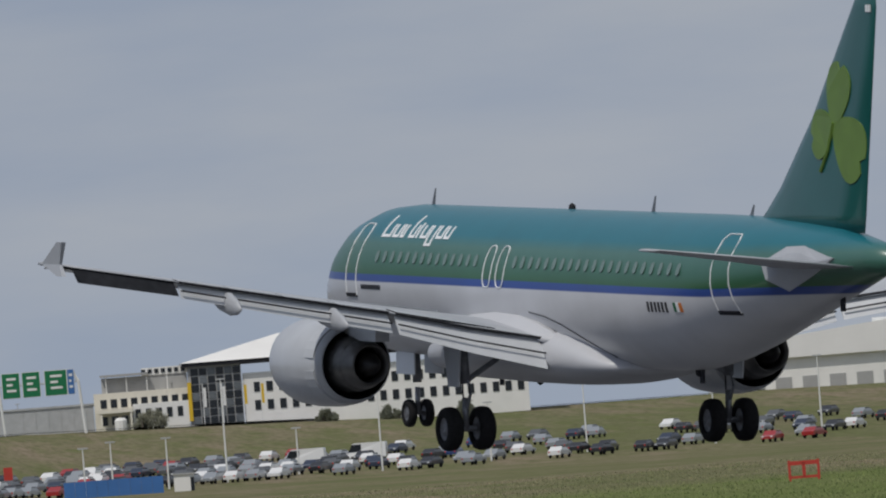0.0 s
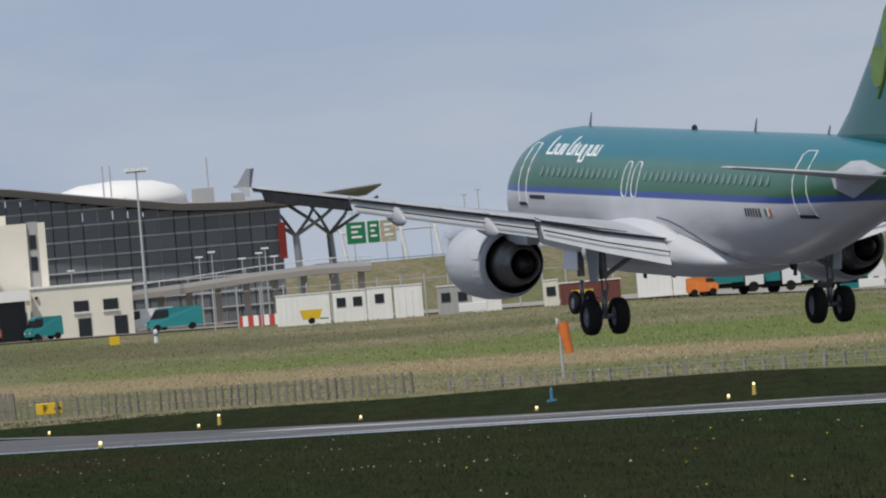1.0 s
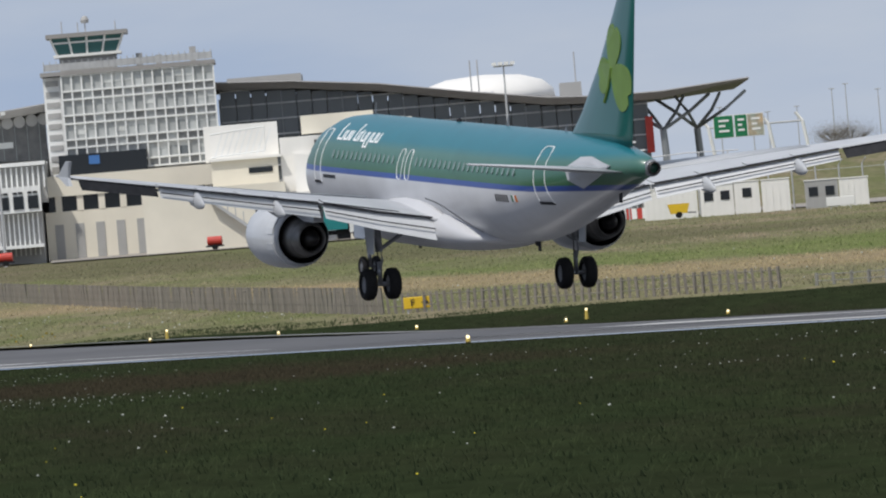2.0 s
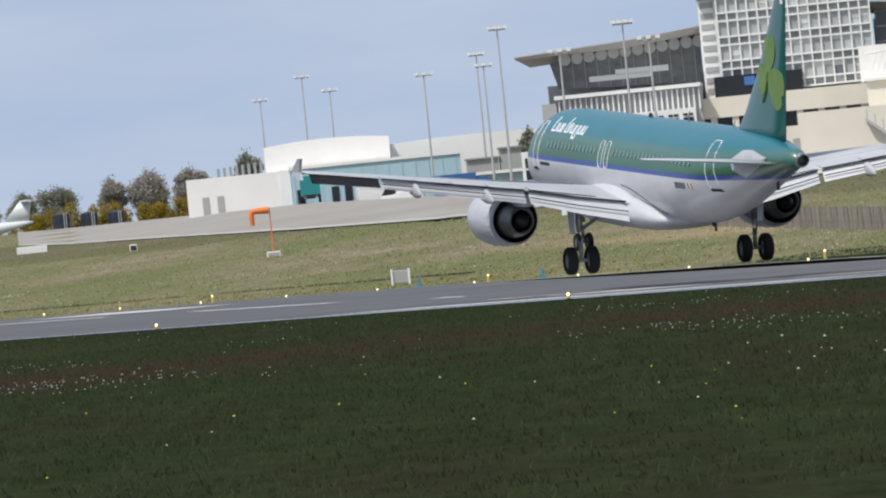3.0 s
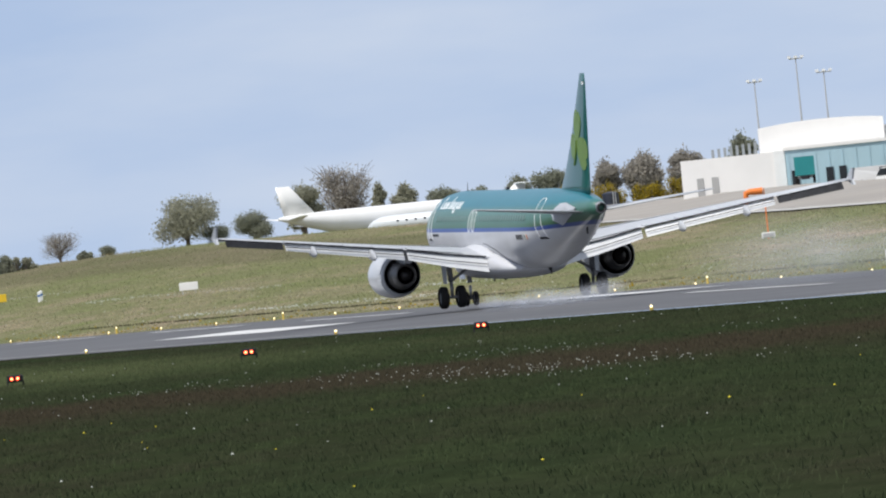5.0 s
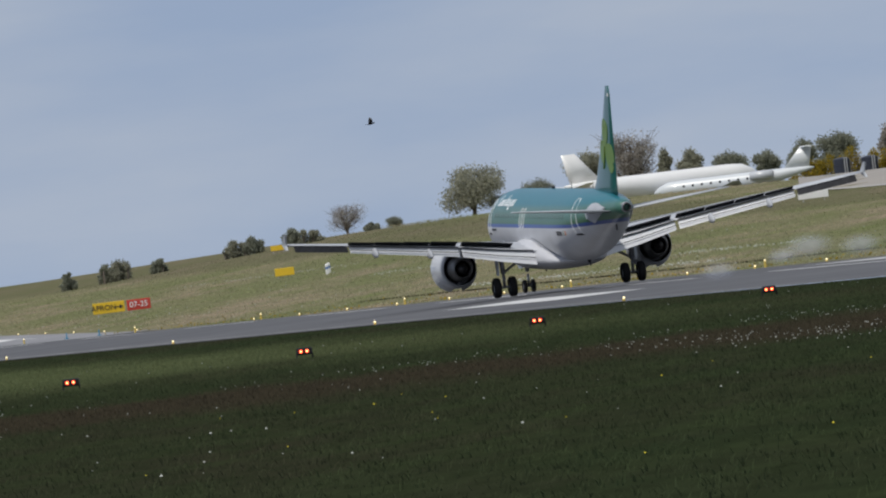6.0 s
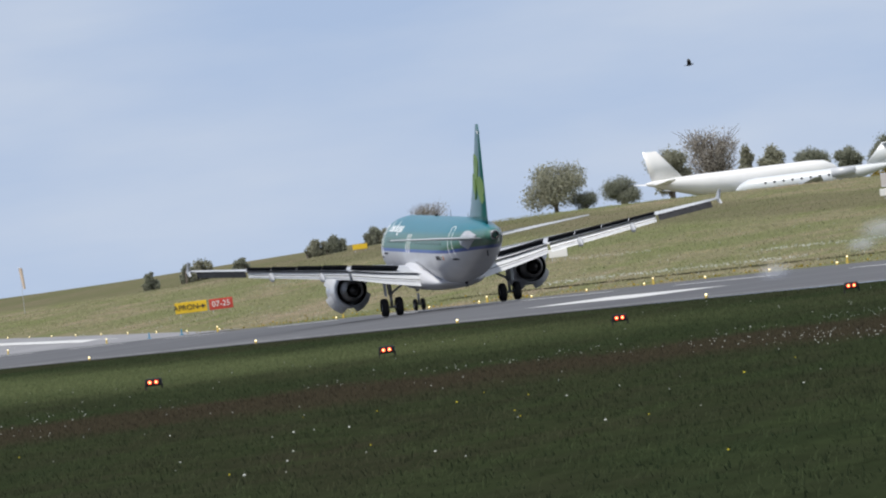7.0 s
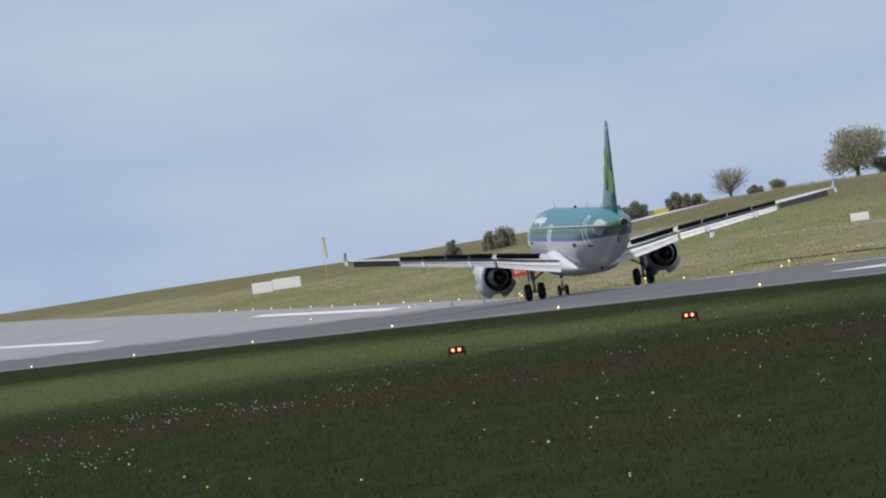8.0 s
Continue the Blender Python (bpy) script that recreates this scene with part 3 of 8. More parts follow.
    # aerials and beacons
    for st, h in ((6.3, 0.45), (21.5, 0.42), (27.9, 0.28)):
        z = hull(st)[1] + hull(st)[2]
        bm = loft([[Vector((NOSE - st - a, b, z - 0.05)) for a, b in ((0, 0), (0.12, 0.025), (0.28, 0), (0.12, -0.025))], [Vector((NOSE - st - 0.28 - a, b, z + h)) for a, b in ((0, 0), (0.05, 0.012), (0.1, 0), (0.05, -0.012))]])
        part("blade_aerial", bm, STEEL, fus, "thin dark blade aerial")
    for st, z, s in ((16.2, 5.93, 1), (13.8, 1.2, -1), (24.5, 1.7, -1)):
        part("beacon", lathe([(-0.08 * s, 0.1), (0.04 * s, 0.09), (0.1 * s, 0.02)], "z", (NOSE - st, 0, z), 12, caps=True), SEAL, fus, "small dark beacon")
    for st, h in ((24.6, 0.35), (11.0, 0.2), (33.6, 0.3)):
        z = hull(st)[1] - hull(st)[2] - (0.5 if st < 20 else 0)
        part("drain_mast", boxes([(NOSE - st - 0.25, NOSE - st, -0.02, 0.02, z - h, z + 0.1)]), SEAL, fus)
    # cabin windows
    proto = None
    for side in (1, -1):
        for i in range(39):
            st = 6.9 + 0.54 * i
            if 14.4 < st < 16.2:
                continue
            p = skin(st, 4.5, side, 0.012)
            if proto is None:
                bm = loft([[Vector((0.115 * math.copysign(abs(math.cos(t)) ** 0.7, math.cos(t)), y, 0.17 * math.copysign(abs(math.sin(t)) ** 0.7, math.sin(t)))) for t in (2 * math.pi * j / 10 for j in range(10))] for y in (-0.01, 0.006)])
                ob = part("cabin_window", bm, PANE, fus, "small pale cabin window")
                proto = ob
            else:
                ob = new("cabin_window", proto.data)
                ob.parent = fus
            ob.matrix_basis = Matrix.Translation(p) @ pose(0, 0, 0, side * 20, 0, 0)
    return plane


airliner = make_airliner()


# ---- land ----
PSI = radians(-23.29)      # heading of the runway
ALONG, ACROSS = Vector((math.sin(PSI), math.cos(PSI), 0)), Vector((math.cos(PSI), -math.sin(PSI), 0))
EDGE0, CROWN, EDGE1 = 108.0, 132.5, 160.0


def table(x, pairs):
    for (a, p), (b, q) in zip(pairs, pairs[1:]):
        if x <= b:
            return p + (q - p) * max(0.0, (x - a) / (b - a))
    return pairs[-1][1]


RISE = ((-40, 0.02), (-24, 0.05), (-17, 0.111), (-16.2, 0.128), (-15.4, 0.136), (-15, 0.143), (-14.15, 0.172), (-13.2, 0.204), (-12.4, 0.2), (-11.3, 0.185), (-10.07, 0.19), (-9, 0.142), (-8.3, 0.107), (-6.5, 0.096), (-4.86, 0.077), (-3.9, 0.07), (-2, 0.06), (0, 0.05), (30, 0.05))
REACH = ((-24, 1700), (-11.2, 1700), (-10, 1400), (-9, 1150), (-3.5, 1150), (-2, 1500), (3, 1600))
BANK = ((-6.2, 0.1), (-5.5, 0.29), (-5.2, 0.332), (-4.6, 0.33), (-3.9, 0.335), (-2.1, 0.37), (-1.0, 0.345), (0, 0.314), (4, 0.3), (30, 0.25))
LOTEL = ((-3.2, 0.075), (-2.2, 0.16), (0, 0.17), (4, 0.2))


DIP = ((300, 1.0), (460, 1.0), (518, 0.80), (560, 0.55), (604, 0.38), (675, 0.2), (736, 0.08), (790, 0.0))      # the far half of the runway sinks towards its start


def height(x, y):
    """The lie of the land: a crowned runway, a slope beyond it, and a road bank behind the car park."""
    s, n = x * ALONG.x + y * ALONG.y, x * ACROSS.x + y * ACROSS.y
    if n <= 102:
        return -0.38
    if n <= EDGE1 + 8:
        dip = table(s, DIP)
        w, u = min(1.0, dip * 1.2), (n - EDGE0) / (EDGE1 - EDGE0)
        edge = -0.41 - dip
        if n > EDGE1:      # a low bank beyond the runway
            return edge + (-0.40 - edge) * (n - EDGE1) / 8
        return (1 - w) * max(-0.40, -0.015 * abs(n - CROWN)) + w * (-0.37 - (0.04 + dip) * max(u, 0.0))
    r, az = math.hypot(x, y), math.degrees(math.atan2(x, y))
    if s < 0 and n > 0:
        az = min(az, 60)
    rb, el = table(az, REACH), table(az, RISE)
    if az < -13.3:      # the crest draws away where the hill runs along the runway
        rb = min(max(rb, 300.0 / max(math.sin(radians(az) - PSI), 0.05)), 4000.0)
    zb = 2.45 + rb * math.tan(radians(el))
    nb = max(rb * math.sin(max(radians(az) - PSI, 0.0)), 300.0)
    k = (n - EDGE1 - 8) / (nb - EDGE1 - 8)
    if k <= 1:
        return -0.40 + k * (zb + 0.40)
    over = r - rb
    if az > -6.0 and over > 0:
        lot = 2.45 + (rb + 180) * math.tan(radians(max(table(az, LOTEL), el)))
        top = 2.45 + (rb + 330) * math.tan(radians(table(az, BANK)))
        if over < 180:
            return zb + (lot - zb) * over / 180
        return lot + (max(top, lot) - lot) * min((over - 180) / 150, 1.0)
    return zb - 0.004 * min(max(over, 0), 900)


def spot(az, r, dz=0.0):
    p = bearing(az, r)
    p.z = height(p.x, p.y) + dz
    return p


def sn(s, n, dz=0.0):
    p = ALONG * s + ACROSS * n
    p.z = height(p.x, p.y) + dz
    return p


def sheet(name, ss, ns, material, dz=0.0, kind="structure", label="", category=""):
    """A sheet over the land between lines along and across the runway."""
    bm = bmesh.new()
    vs = [[bm.verts.new(sn(s, n, dz)) for n in ns] for s in ss]
    for a, b in zip(vs, vs[1:]):
        for i in range(len(ns) - 1):
            bm.faces.new((a[i], a[i + 1], b[i + 1], b[i]))
    return tagged(part(name, bm, material, smooth=True), label, category, kind=kind)


def span(a, b, step):
    k = max(1, int(round((b - a) / step)))
    return [a + (b - a) * i / k for i in range(k)]


def grass(name, a, b, c, d, scale, bands=(), blades=0.0):
    """Grass in four tones at three scales; bands: tracts of another colour with ragged borders, by distance along (Y) and across (X) the runway."""
    m = bpy.data.materials.new(name)
    m.use_nodes = True
    n, l = m.node_tree.nodes, m.node_tree.links
    bs = n["Principled BSDF"]
    bs.inputs["Roughness"].default_value = 0.9
    bs.inputs["Specular IOR Level"].default_value = 0.0
    tc = n.new("ShaderNodeTexCoord")
    turn = n.new("ShaderNodeMapping")
    turn.inputs["Rotation"].default_value = (0, 0, PSI)
    l.new(tc.outputs["Object"], turn.inputs[0])
    wind = n.new("ShaderNodeMapping")      # the grass lies combed by the wind
    wind.inputs["Rotation"].default_value = (0, 0, radians(-9))
    l.new(tc.outputs["Object"], wind.inputs[0])
    mp = n.new("ShaderNodeMapping")
    mp.inputs["Scale"].default_value = (1.0, 0.18, 1.0)
    l.new(wind.outputs[0], mp.inputs[0])
    prev = None
    for sc, lo, hi, col in ((0.07 * scale, 0.42, 0.62, b), (0.4 * scale, 0.45, 0.68, c), (1.9 * scale, 0.42, 0.75, d)):
        nz = n.new("ShaderNodeTexNoise")
        nz.inputs["Scale"].default_value = sc
        nz.inputs["Detail"].default_value = 8
        nz.inputs["Roughness"].default_value = 0.65
        l.new(mp.outputs[0], nz.inputs["Vector"])
        mr = n.new("ShaderNodeMapRange")
        mr.inputs[1].default_value, mr.inputs[2].default_value = lo, hi
        l.new(nz.outputs["Fac"], mr.inputs[0])
        mx = n.new("ShaderNodeMixRGB")
        mx.inputs[2].default_value = (*col, 1)
        if prev is None:
            mx.inputs[1].default_value = (*a, 1)
        else:
            l.new(prev.outputs[0], mx.inputs[1])
        l.new(mr.outputs[0], mx.inputs[0])
        prev = mx
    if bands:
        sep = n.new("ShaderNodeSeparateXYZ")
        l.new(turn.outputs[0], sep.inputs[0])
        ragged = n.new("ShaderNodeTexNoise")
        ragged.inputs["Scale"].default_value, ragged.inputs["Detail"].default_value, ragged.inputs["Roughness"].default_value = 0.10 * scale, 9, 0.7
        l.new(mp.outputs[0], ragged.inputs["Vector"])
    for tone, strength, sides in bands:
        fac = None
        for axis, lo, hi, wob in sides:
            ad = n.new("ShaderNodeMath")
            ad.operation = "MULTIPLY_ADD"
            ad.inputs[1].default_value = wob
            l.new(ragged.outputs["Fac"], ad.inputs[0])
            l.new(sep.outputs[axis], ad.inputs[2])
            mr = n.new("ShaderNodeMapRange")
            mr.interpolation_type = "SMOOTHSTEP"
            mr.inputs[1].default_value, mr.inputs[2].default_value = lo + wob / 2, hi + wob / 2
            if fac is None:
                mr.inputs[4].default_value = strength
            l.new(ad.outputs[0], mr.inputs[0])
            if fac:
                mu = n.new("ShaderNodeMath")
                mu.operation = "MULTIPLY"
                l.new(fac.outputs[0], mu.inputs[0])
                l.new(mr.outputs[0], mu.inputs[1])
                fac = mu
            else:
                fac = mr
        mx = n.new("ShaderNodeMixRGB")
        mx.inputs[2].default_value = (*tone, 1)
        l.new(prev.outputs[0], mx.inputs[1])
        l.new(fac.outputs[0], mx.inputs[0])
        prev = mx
    if blades:      # each blade a little lighter or darker than the next
        geo = n.new("ShaderNodeNewGeometry")
        mr = n.new("ShaderNodeMapRange")
        mr.inputs[3].default_value, mr.inputs[4].default_value = 0.87 * blades, 1.13 * blades
        l.new(geo.outputs["Random Per Island"], mr.inputs[0])
        mul = n.new("ShaderNodeVectorMath")
        mul.operation = "SCALE"
        l.new(prev.outputs[0], mul.inputs[0])
        l.new(mr.outputs[0], mul.inputs["Scale"])
        prev = mul
        tl, both = n.new("ShaderNodeBsdfTranslucent"), n.new("ShaderNodeMixShader")      # blades let light through
        both.inputs[0].default_value = 0.5
        l.new(mul.outputs[0], tl.inputs["Color"])
        l.new(bs.outputs[0], both.inputs[1])
        l.new(tl.outputs[0], both.inputs[2])
        l.new(both.outputs[0], n["Material Output"].inputs["Surface"])
    l.new(prev.outputs[0], bs.inputs["Base Color"])
    if not blades:
        bp = n.new("ShaderNodeBump")
        bp.inputs["Strength"].default_value, bp.inputs["Distance"].default_value = 0.6, 0.25
        l.new(nz.outputs["Fac"], bp.inputs["Height"])
        l.new(bp.outputs[0], bs.inputs["Normal"])
    return m


# near grass tones kept dark: the cloud shadow over it is in the colours
MEADOW_SHADED = ((0.023, 0.032, 0.0155), (0.029, 0.029, 0.018), (0.029, 0.039, 0.018), (0.016, 0.021, 0.0105), 1.0,
          (((0.064, 0.076, 0.036), 1.0, (("Y", 370, 500, 120), ("Y", 740, 620, 120), ("X", 98, 74, 30))),      # sunlit ground past the cloud shadow's edge, painted paler
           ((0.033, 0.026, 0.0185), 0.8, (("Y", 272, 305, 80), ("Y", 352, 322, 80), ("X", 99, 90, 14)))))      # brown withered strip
AIRFIELD = ((0.155, 0.162, 0.085), (0.25, 0.205, 0.15), (0.135, 0.155, 0.066), (0.105, 0.105, 0.058), 0.6,
            (((0.27, 0.215, 0.135), 0.75, (("X", 190, 198, 12), ("X", 220, 208, 12), ("Y", 520, 560, 40), ("Y", 800, 740, 60))),      # dry strip behind the fence
             ((0.125, 0.16, 0.055), 0.75, (("X", 212, 222, 12), ("Y", 770, 690, 60))),      # greener sward
             ((0.105, 0.10, 0.062), 0.6, (("X", 244, 256, 12), ("X", 306, 288, 12), ("Y", 790, 830, 40)))))      # dark rough strip
GRASS_NEAR, BLADES_NEAR = grass("meadow_near_shaded", *MEADOW_SHADED), grass("meadow_blades_shaded", *MEADOW_SHADED, blades=2.2)
GRASS_FAR, BLADES_FAR = grass("meadow_far", *AIRFIELD), grass("airfield_blades", *AIRFIELD, blades=2.0)
ASPHALT = mat("runway_asphalt", (0.092, 0.092, 0.097), 0.75, fine=0.16, coarse=0.8, size=2.5, second=(0.048, 0.049, 0.054), bump=0.05)
WORN = mat("worn_asphalt", (0.23, 0.23, 0.24), 0.8, fine=0.1, coarse=0.7, size=3.0, second=(0.17, 0.17, 0.18))
CONCRETE = mat("apron_concrete", (0.30, 0.275, 0.245), 0.85, fine=0.1, coarse=0.7, size=6.0, second=(0.23, 0.215, 0.2))
PAINT = mat("runway_paint", (0.6, 0.6, 0.6), 0.7, fine=0.15, coarse=0.6, size=1.0, second=(0.42, 0.42, 0.42))
FADED = mat("faded_edge_paint", (0.26, 0.26, 0.265), 0.75, fine=0.2, coarse=0.9, size=1.0, second=(0.12, 0.12, 0.125))
YPAINT = mat("yellow_paint", (0.5, 0.36, 0.03), 0.7, fine=0.1, size=1.0)

S_LINES = [-3500, -2500, -1500, -800, -400, -200] + span(-100, 2600, 25) + [2600, 2800, 3100, 3600, 4400]
sheet("ground", S_LINES, [EDGE1 - 2, EDGE1, EDGE1 + 4] + span(EDGE1 + 8, 900, 14) + span(900, 2000, 50) + [2000, 2600, 3400, 4200], GRASS_FAR,
      label="sunlit tawny-green airfield grass rising to low hills", category="ground")
sheet("ground_near", S_LINES, [-4000, -2000, -900, -400, -150, -50, 0, 30, 60, 85, 102, EDGE0 + 1], GRASS_NEAR, label="rough meadow grass with small flowers, cloud shade in its colour", category="ground")
bm = bmesh.new()      # bank beyond the runway's start, its shade painted with the dark grass
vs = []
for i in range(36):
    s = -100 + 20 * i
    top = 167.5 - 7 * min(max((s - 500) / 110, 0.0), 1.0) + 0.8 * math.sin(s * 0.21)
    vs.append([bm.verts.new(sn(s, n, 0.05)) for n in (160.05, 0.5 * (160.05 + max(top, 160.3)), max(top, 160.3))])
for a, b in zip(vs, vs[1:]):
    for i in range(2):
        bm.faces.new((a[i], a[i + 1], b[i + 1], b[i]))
tagged(part("grass_bank", bm, GRASS_NEAR, smooth=True), "low bank of rough grass beside the runway, shade in its colour", "grass", kind="structure")
sheet("runway", [-600] + span(-400, 1500, 50) + [1500, 1900], [EDGE0, EDGE0 + 8, 120, CROWN, 142, EDGE1 - 8, EDGE1], ASPHALT, 0.03, label="dark grey asphalt runway with white markings", category="runway")


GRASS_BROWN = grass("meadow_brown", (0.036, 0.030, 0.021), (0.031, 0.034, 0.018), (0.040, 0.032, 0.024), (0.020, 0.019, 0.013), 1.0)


def patch(name, s0, s1, n0, n1, material, label, wob):
    """A patch of other grass with a wandering edge."""
    bm = bmesh.new()
    rows = []
    k, q = 60, 10
    for i in range(k + 1):
        n = n0 + (n1 - n0) * i / k
        a = s0 + wob * noise.noise(Vector((n * 0.11, 3.1, 0))) + 0.4 * wob * noise.noise(Vector((n * 0.5, 7.7, 0)))
        b = s1 + wob * noise.noise(Vector((n * 0.13, 9.4, 0))) + 0.4 * wob * noise.noise(Vector((n * 0.6, 1.7, 0)))
        rows.append([bm.verts.new(sn(a + (b - a) * j / q, n, 0.012)) for j in range(q + 1)])
    for a, b in zip(rows, rows[1:]):
        for j in range(q):
            bm.faces.new((a[j], a[j + 1], b[j + 1], b[j]))
    return tagged(part(name, bm, material), label, "grass", kind="structure")


patch("ditch", 700, 1010, 173.6, 174.6, GRASS_BROWN, "thin dark ditch line in the airfield grass", 5)


def marking(name, s0, s1, n0, n1, material=PAINT, dz=0.045, skew=0.0):
    bm = bmesh.new()
    k = max(1, int(abs(s1 - s0) / 20))
    vs = [[bm.verts.new(sn(s0 + (s1 - s0) * i / k, n + skew * i / k, dz)) for n in (n0, (n0 + n1) / 2, n1)] for i in range(k + 1)]
    for a, b in zip(vs, vs[1:]):
        for i in range(2):
            bm.faces.new((a[i], a[i + 1], b[i + 1], b[i]))
    return tagged(part(name, bm, material), kind="structure", label="worn white paint on the runway" if material in (PAINT, FADED) else "yellow paint on the asphalt", category="road marking")


marking("edge_line", -400, 1500, EDGE0 + 1.6, EDGE0 + 2.5, FADED)
marking("edge_line", -400, 1500, EDGE1 - 2.5, EDGE1 - 1.6, FADED)

for s0, s1, n0, n1 in ((285, 345, 111, 115), (402, 472, 111, 115.5), (634, 668, 119.5, 124.5), (634, 668, 140, 145), (478, 527, 125.5, 129.0), (402, 472, 148, 152.5)):
    marking("touchdown_marking", s0, s1, n0, n1)
for i in range(26):
    marking("centre_line", 60 + 50 * i, 90 + 50 * i, CROWN - 0.45, CROWN + 0.45)
TAXI_SPREAD = 0.073
# the crossing runway that joins on the far side
bm = bmesh.new()
vs = []
for i in range(40):
    s = 1060 + 40 * i
    vs.append([bm.verts.new(sn(s, n, 0.05)) for n in (EDGE1 - 1.0, EDGE1 + 2, EDGE1 + 0.5 * max(4, TAXI_SPREAD * (s - 1060)) + 2, EDGE1 + 5 + TAXI_SPREAD * (s - 1060))])
for a, b in zip(vs, vs[1:]):
    for i in range(3):
        bm.faces.new((a[i], a[i + 1], b[i + 1], b[i]))
tagged(part("taxiway", bm, WORN), "pale worn asphalt taxiway joining the runway", "taxiway", kind="structure")
marking("taxi_line", 1140, 1420, 166.5, 168.3, PAINT, 0.09, 19)
marking("taxi_line", 1500, 1900, 176, 178, PAINT, 0.09, 22)


def polar(name, a0, a1, near, far, material, dz, label, category):
    """A paved area between two distances over a range of bearings."""
    bm = bmesh.new()
    k = max(2, int((a1 - a0) / 0.08))
    vs = []
    for i in range(k + 1):
        az = a0 + (a1 - a0) * i / k
        r0, r1 = near(az), far(az)
        vs.append([bm.verts.new(spot(az, r0 + (r1 - r0) * j / 10, dz)) for j in range(11)])
    for a, b in zip(vs, vs[1:]):
        for j in range(10):
            bm.faces.new((a[j], a[j + 1], b[j + 1], b[j]))
    return tagged(part(name, bm, material), label, category, kind="structure")


APRON = ((-13.2, 1640), (-12.4, 1600), (-11.5, 1470), (-10.45, 1200), (-10.1, 1120), (-9.45, 1035), (-9.2, 1035), (-8.5, 1110), (-8.2, 1120))
PALE = mat("pale_concrete", (0.42, 0.41, 0.39), 0.85, fine=0.1, coarse=0.6, size=5.0, second=(0.34, 0.33, 0.32))
polar("apron", -11.42, -8.2, lambda a: table(a, APRON) + 18, lambda a: table(a, REACH) + 60, CONCRETE, 0.12, "tan concrete apron before the buildings", "apron")
polar("apron_edge", -11.42, -8.9, lambda a: table(a, APRON), lambda a: table(a, APRON) + 17.5, PALE, 0.12, "pale concrete strip along the apron", "apron")
polar("service_road", -8.19, -2.4, lambda a: 1112 - 22 * max(0.0, a + 5.5), lambda a: 1150, CONCRETE, 0.12, "grey service road along the buildings", "road")
polar("bank_road", -5.6, 4.0, lambda a: table(a, REACH) + 331, lambda a: table(a, REACH) + 343, WORN, 0.15, "grey road along the top of the bank", "road")


# ---- buildings ----
def face(az, r):
    """The frame of a building: x along its front, y away, z up from the runway's level."""
    return Matrix.Translation(bearing(az, r)) @ pose(0, 0, 0, 0, 0, -az)


def thing(name, m, label, category, group=""):
    ob = new(name)
    ob.matrix_basis = m
    return tagged(ob, label, category, group)


def variation(m, amount=0.25):
    """Lets each piece of a repeated mesh differ a little in tone."""
    n, l = m.node_tree.nodes, m.node_tree.links
    b = n["Principled BSDF"]
    info = n.new("ShaderNodeObjectInfo")
    mr = n.new("ShaderNodeMapRange")
    mr.inputs[3].default_value, mr.inputs[4].default_value = 1 - amount, 1 + amount
    l.new(info.outputs["Random"], mr.inputs[0])
    mul = n.new("ShaderNodeVectorMath")
    mul.operation = "SCALE"
    mul.inputs[0].default_value = b.inputs["Base Color"].default_value[:3]
    l.new(mr.outputs[0], mul.inputs["Scale"])
    l.new(mul.outputs[0], b.inputs["Base Color"])
    return m


RENDER = mat("cream_render", (0.74, 0.70, 0.60), 0.85, fine=0.05, coarse=0.5, size=3.0, second=(0.62, 0.58, 0.50))
PLASTER = mat("white_render", (0.82, 0.81, 0.78), 0.85, fine=0.05, coarse=0.5, size=3.0, second=(0.68, 0.67, 0.65))
GREYWALL = mat("grey_cladding", (0.38, 0.38, 0.375), 0.7, fine=0.06, coarse=0.5, size=2.0, second=(0.29, 0.29, 0.29))
ROOF = mat("roof_metal", (0.33, 0.32, 0.31), 0.6, 0.2, fine=0.06, coarse=0.5, size=4.0, second=(0.24, 0.23, 0.23))
FRAMEW = mat("white_frame", (0.80, 0.81, 0.80), 0.6, fine=0.05, coarse=0.3, size=2.0)
FRAMEG = mat("grey_frame", (0.26, 0.28, 0.29), 0.5, 0.3)
GLASS = variation(mat("dark_glass", (0.135, 0.15, 0.16), 0.12), 0.15)
GLASSP = variation(mat("pale_blind_glass", (0.40, 0.42, 0.42), 0.25), 0.18)
GLASSM = variation(mat("spandrel_grey", (0.24, 0.25, 0.25), 0.4), 0.2)
GLASSW = variation(mat("blind_and_cloud_white", (0.55, 0.57, 0.56), 0.7), 0.15)
SMOKED = mat("smoked_glazing", (0.15, 0.155, 0.155), 0.2, fine=0.25, coarse=0.8, size=0.8, second=(0.085, 0.085, 0.085))
GLASSB = mat("black_glass", (0.015, 0.018, 0.022), 0.12)
CABG = mat("cab_glass", (0.05, 0.14, 0.15), 0.08)
TEAL = mat("teal_cladding", (0.38, 0.54, 0.62), 0.55, fine=0.05, coarse=0.4, size=4.0, second=(0.32, 0.48, 0.55))
TEALP = mat("teal_paint", (0.015, 0.21, 0.22), 0.4, fine=0.05, coarse=0.3, size=1.0)
VAULT = mat("white_vault", (0.80, 0.79, 0.77), 0.6, fine=0.04, coarse=0.4, size=4.0, second=(0.62, 0.61, 0.6))
REDP = mat("red_paint", (0.5, 0.045, 0.03), 0.5, fine=0.08, coarse=0.3, size=1.0)
ORANGE = mat("orange_cloth", (0.75, 0.20, 0.035), 0.7, fine=0.1, coarse=0.3, size=0.4)
YELLOW = mat("yellow_paint_sign", (0.72, 0.47, 0.02), 0.5, fine=0.05, coarse=0.2, size=0.5)
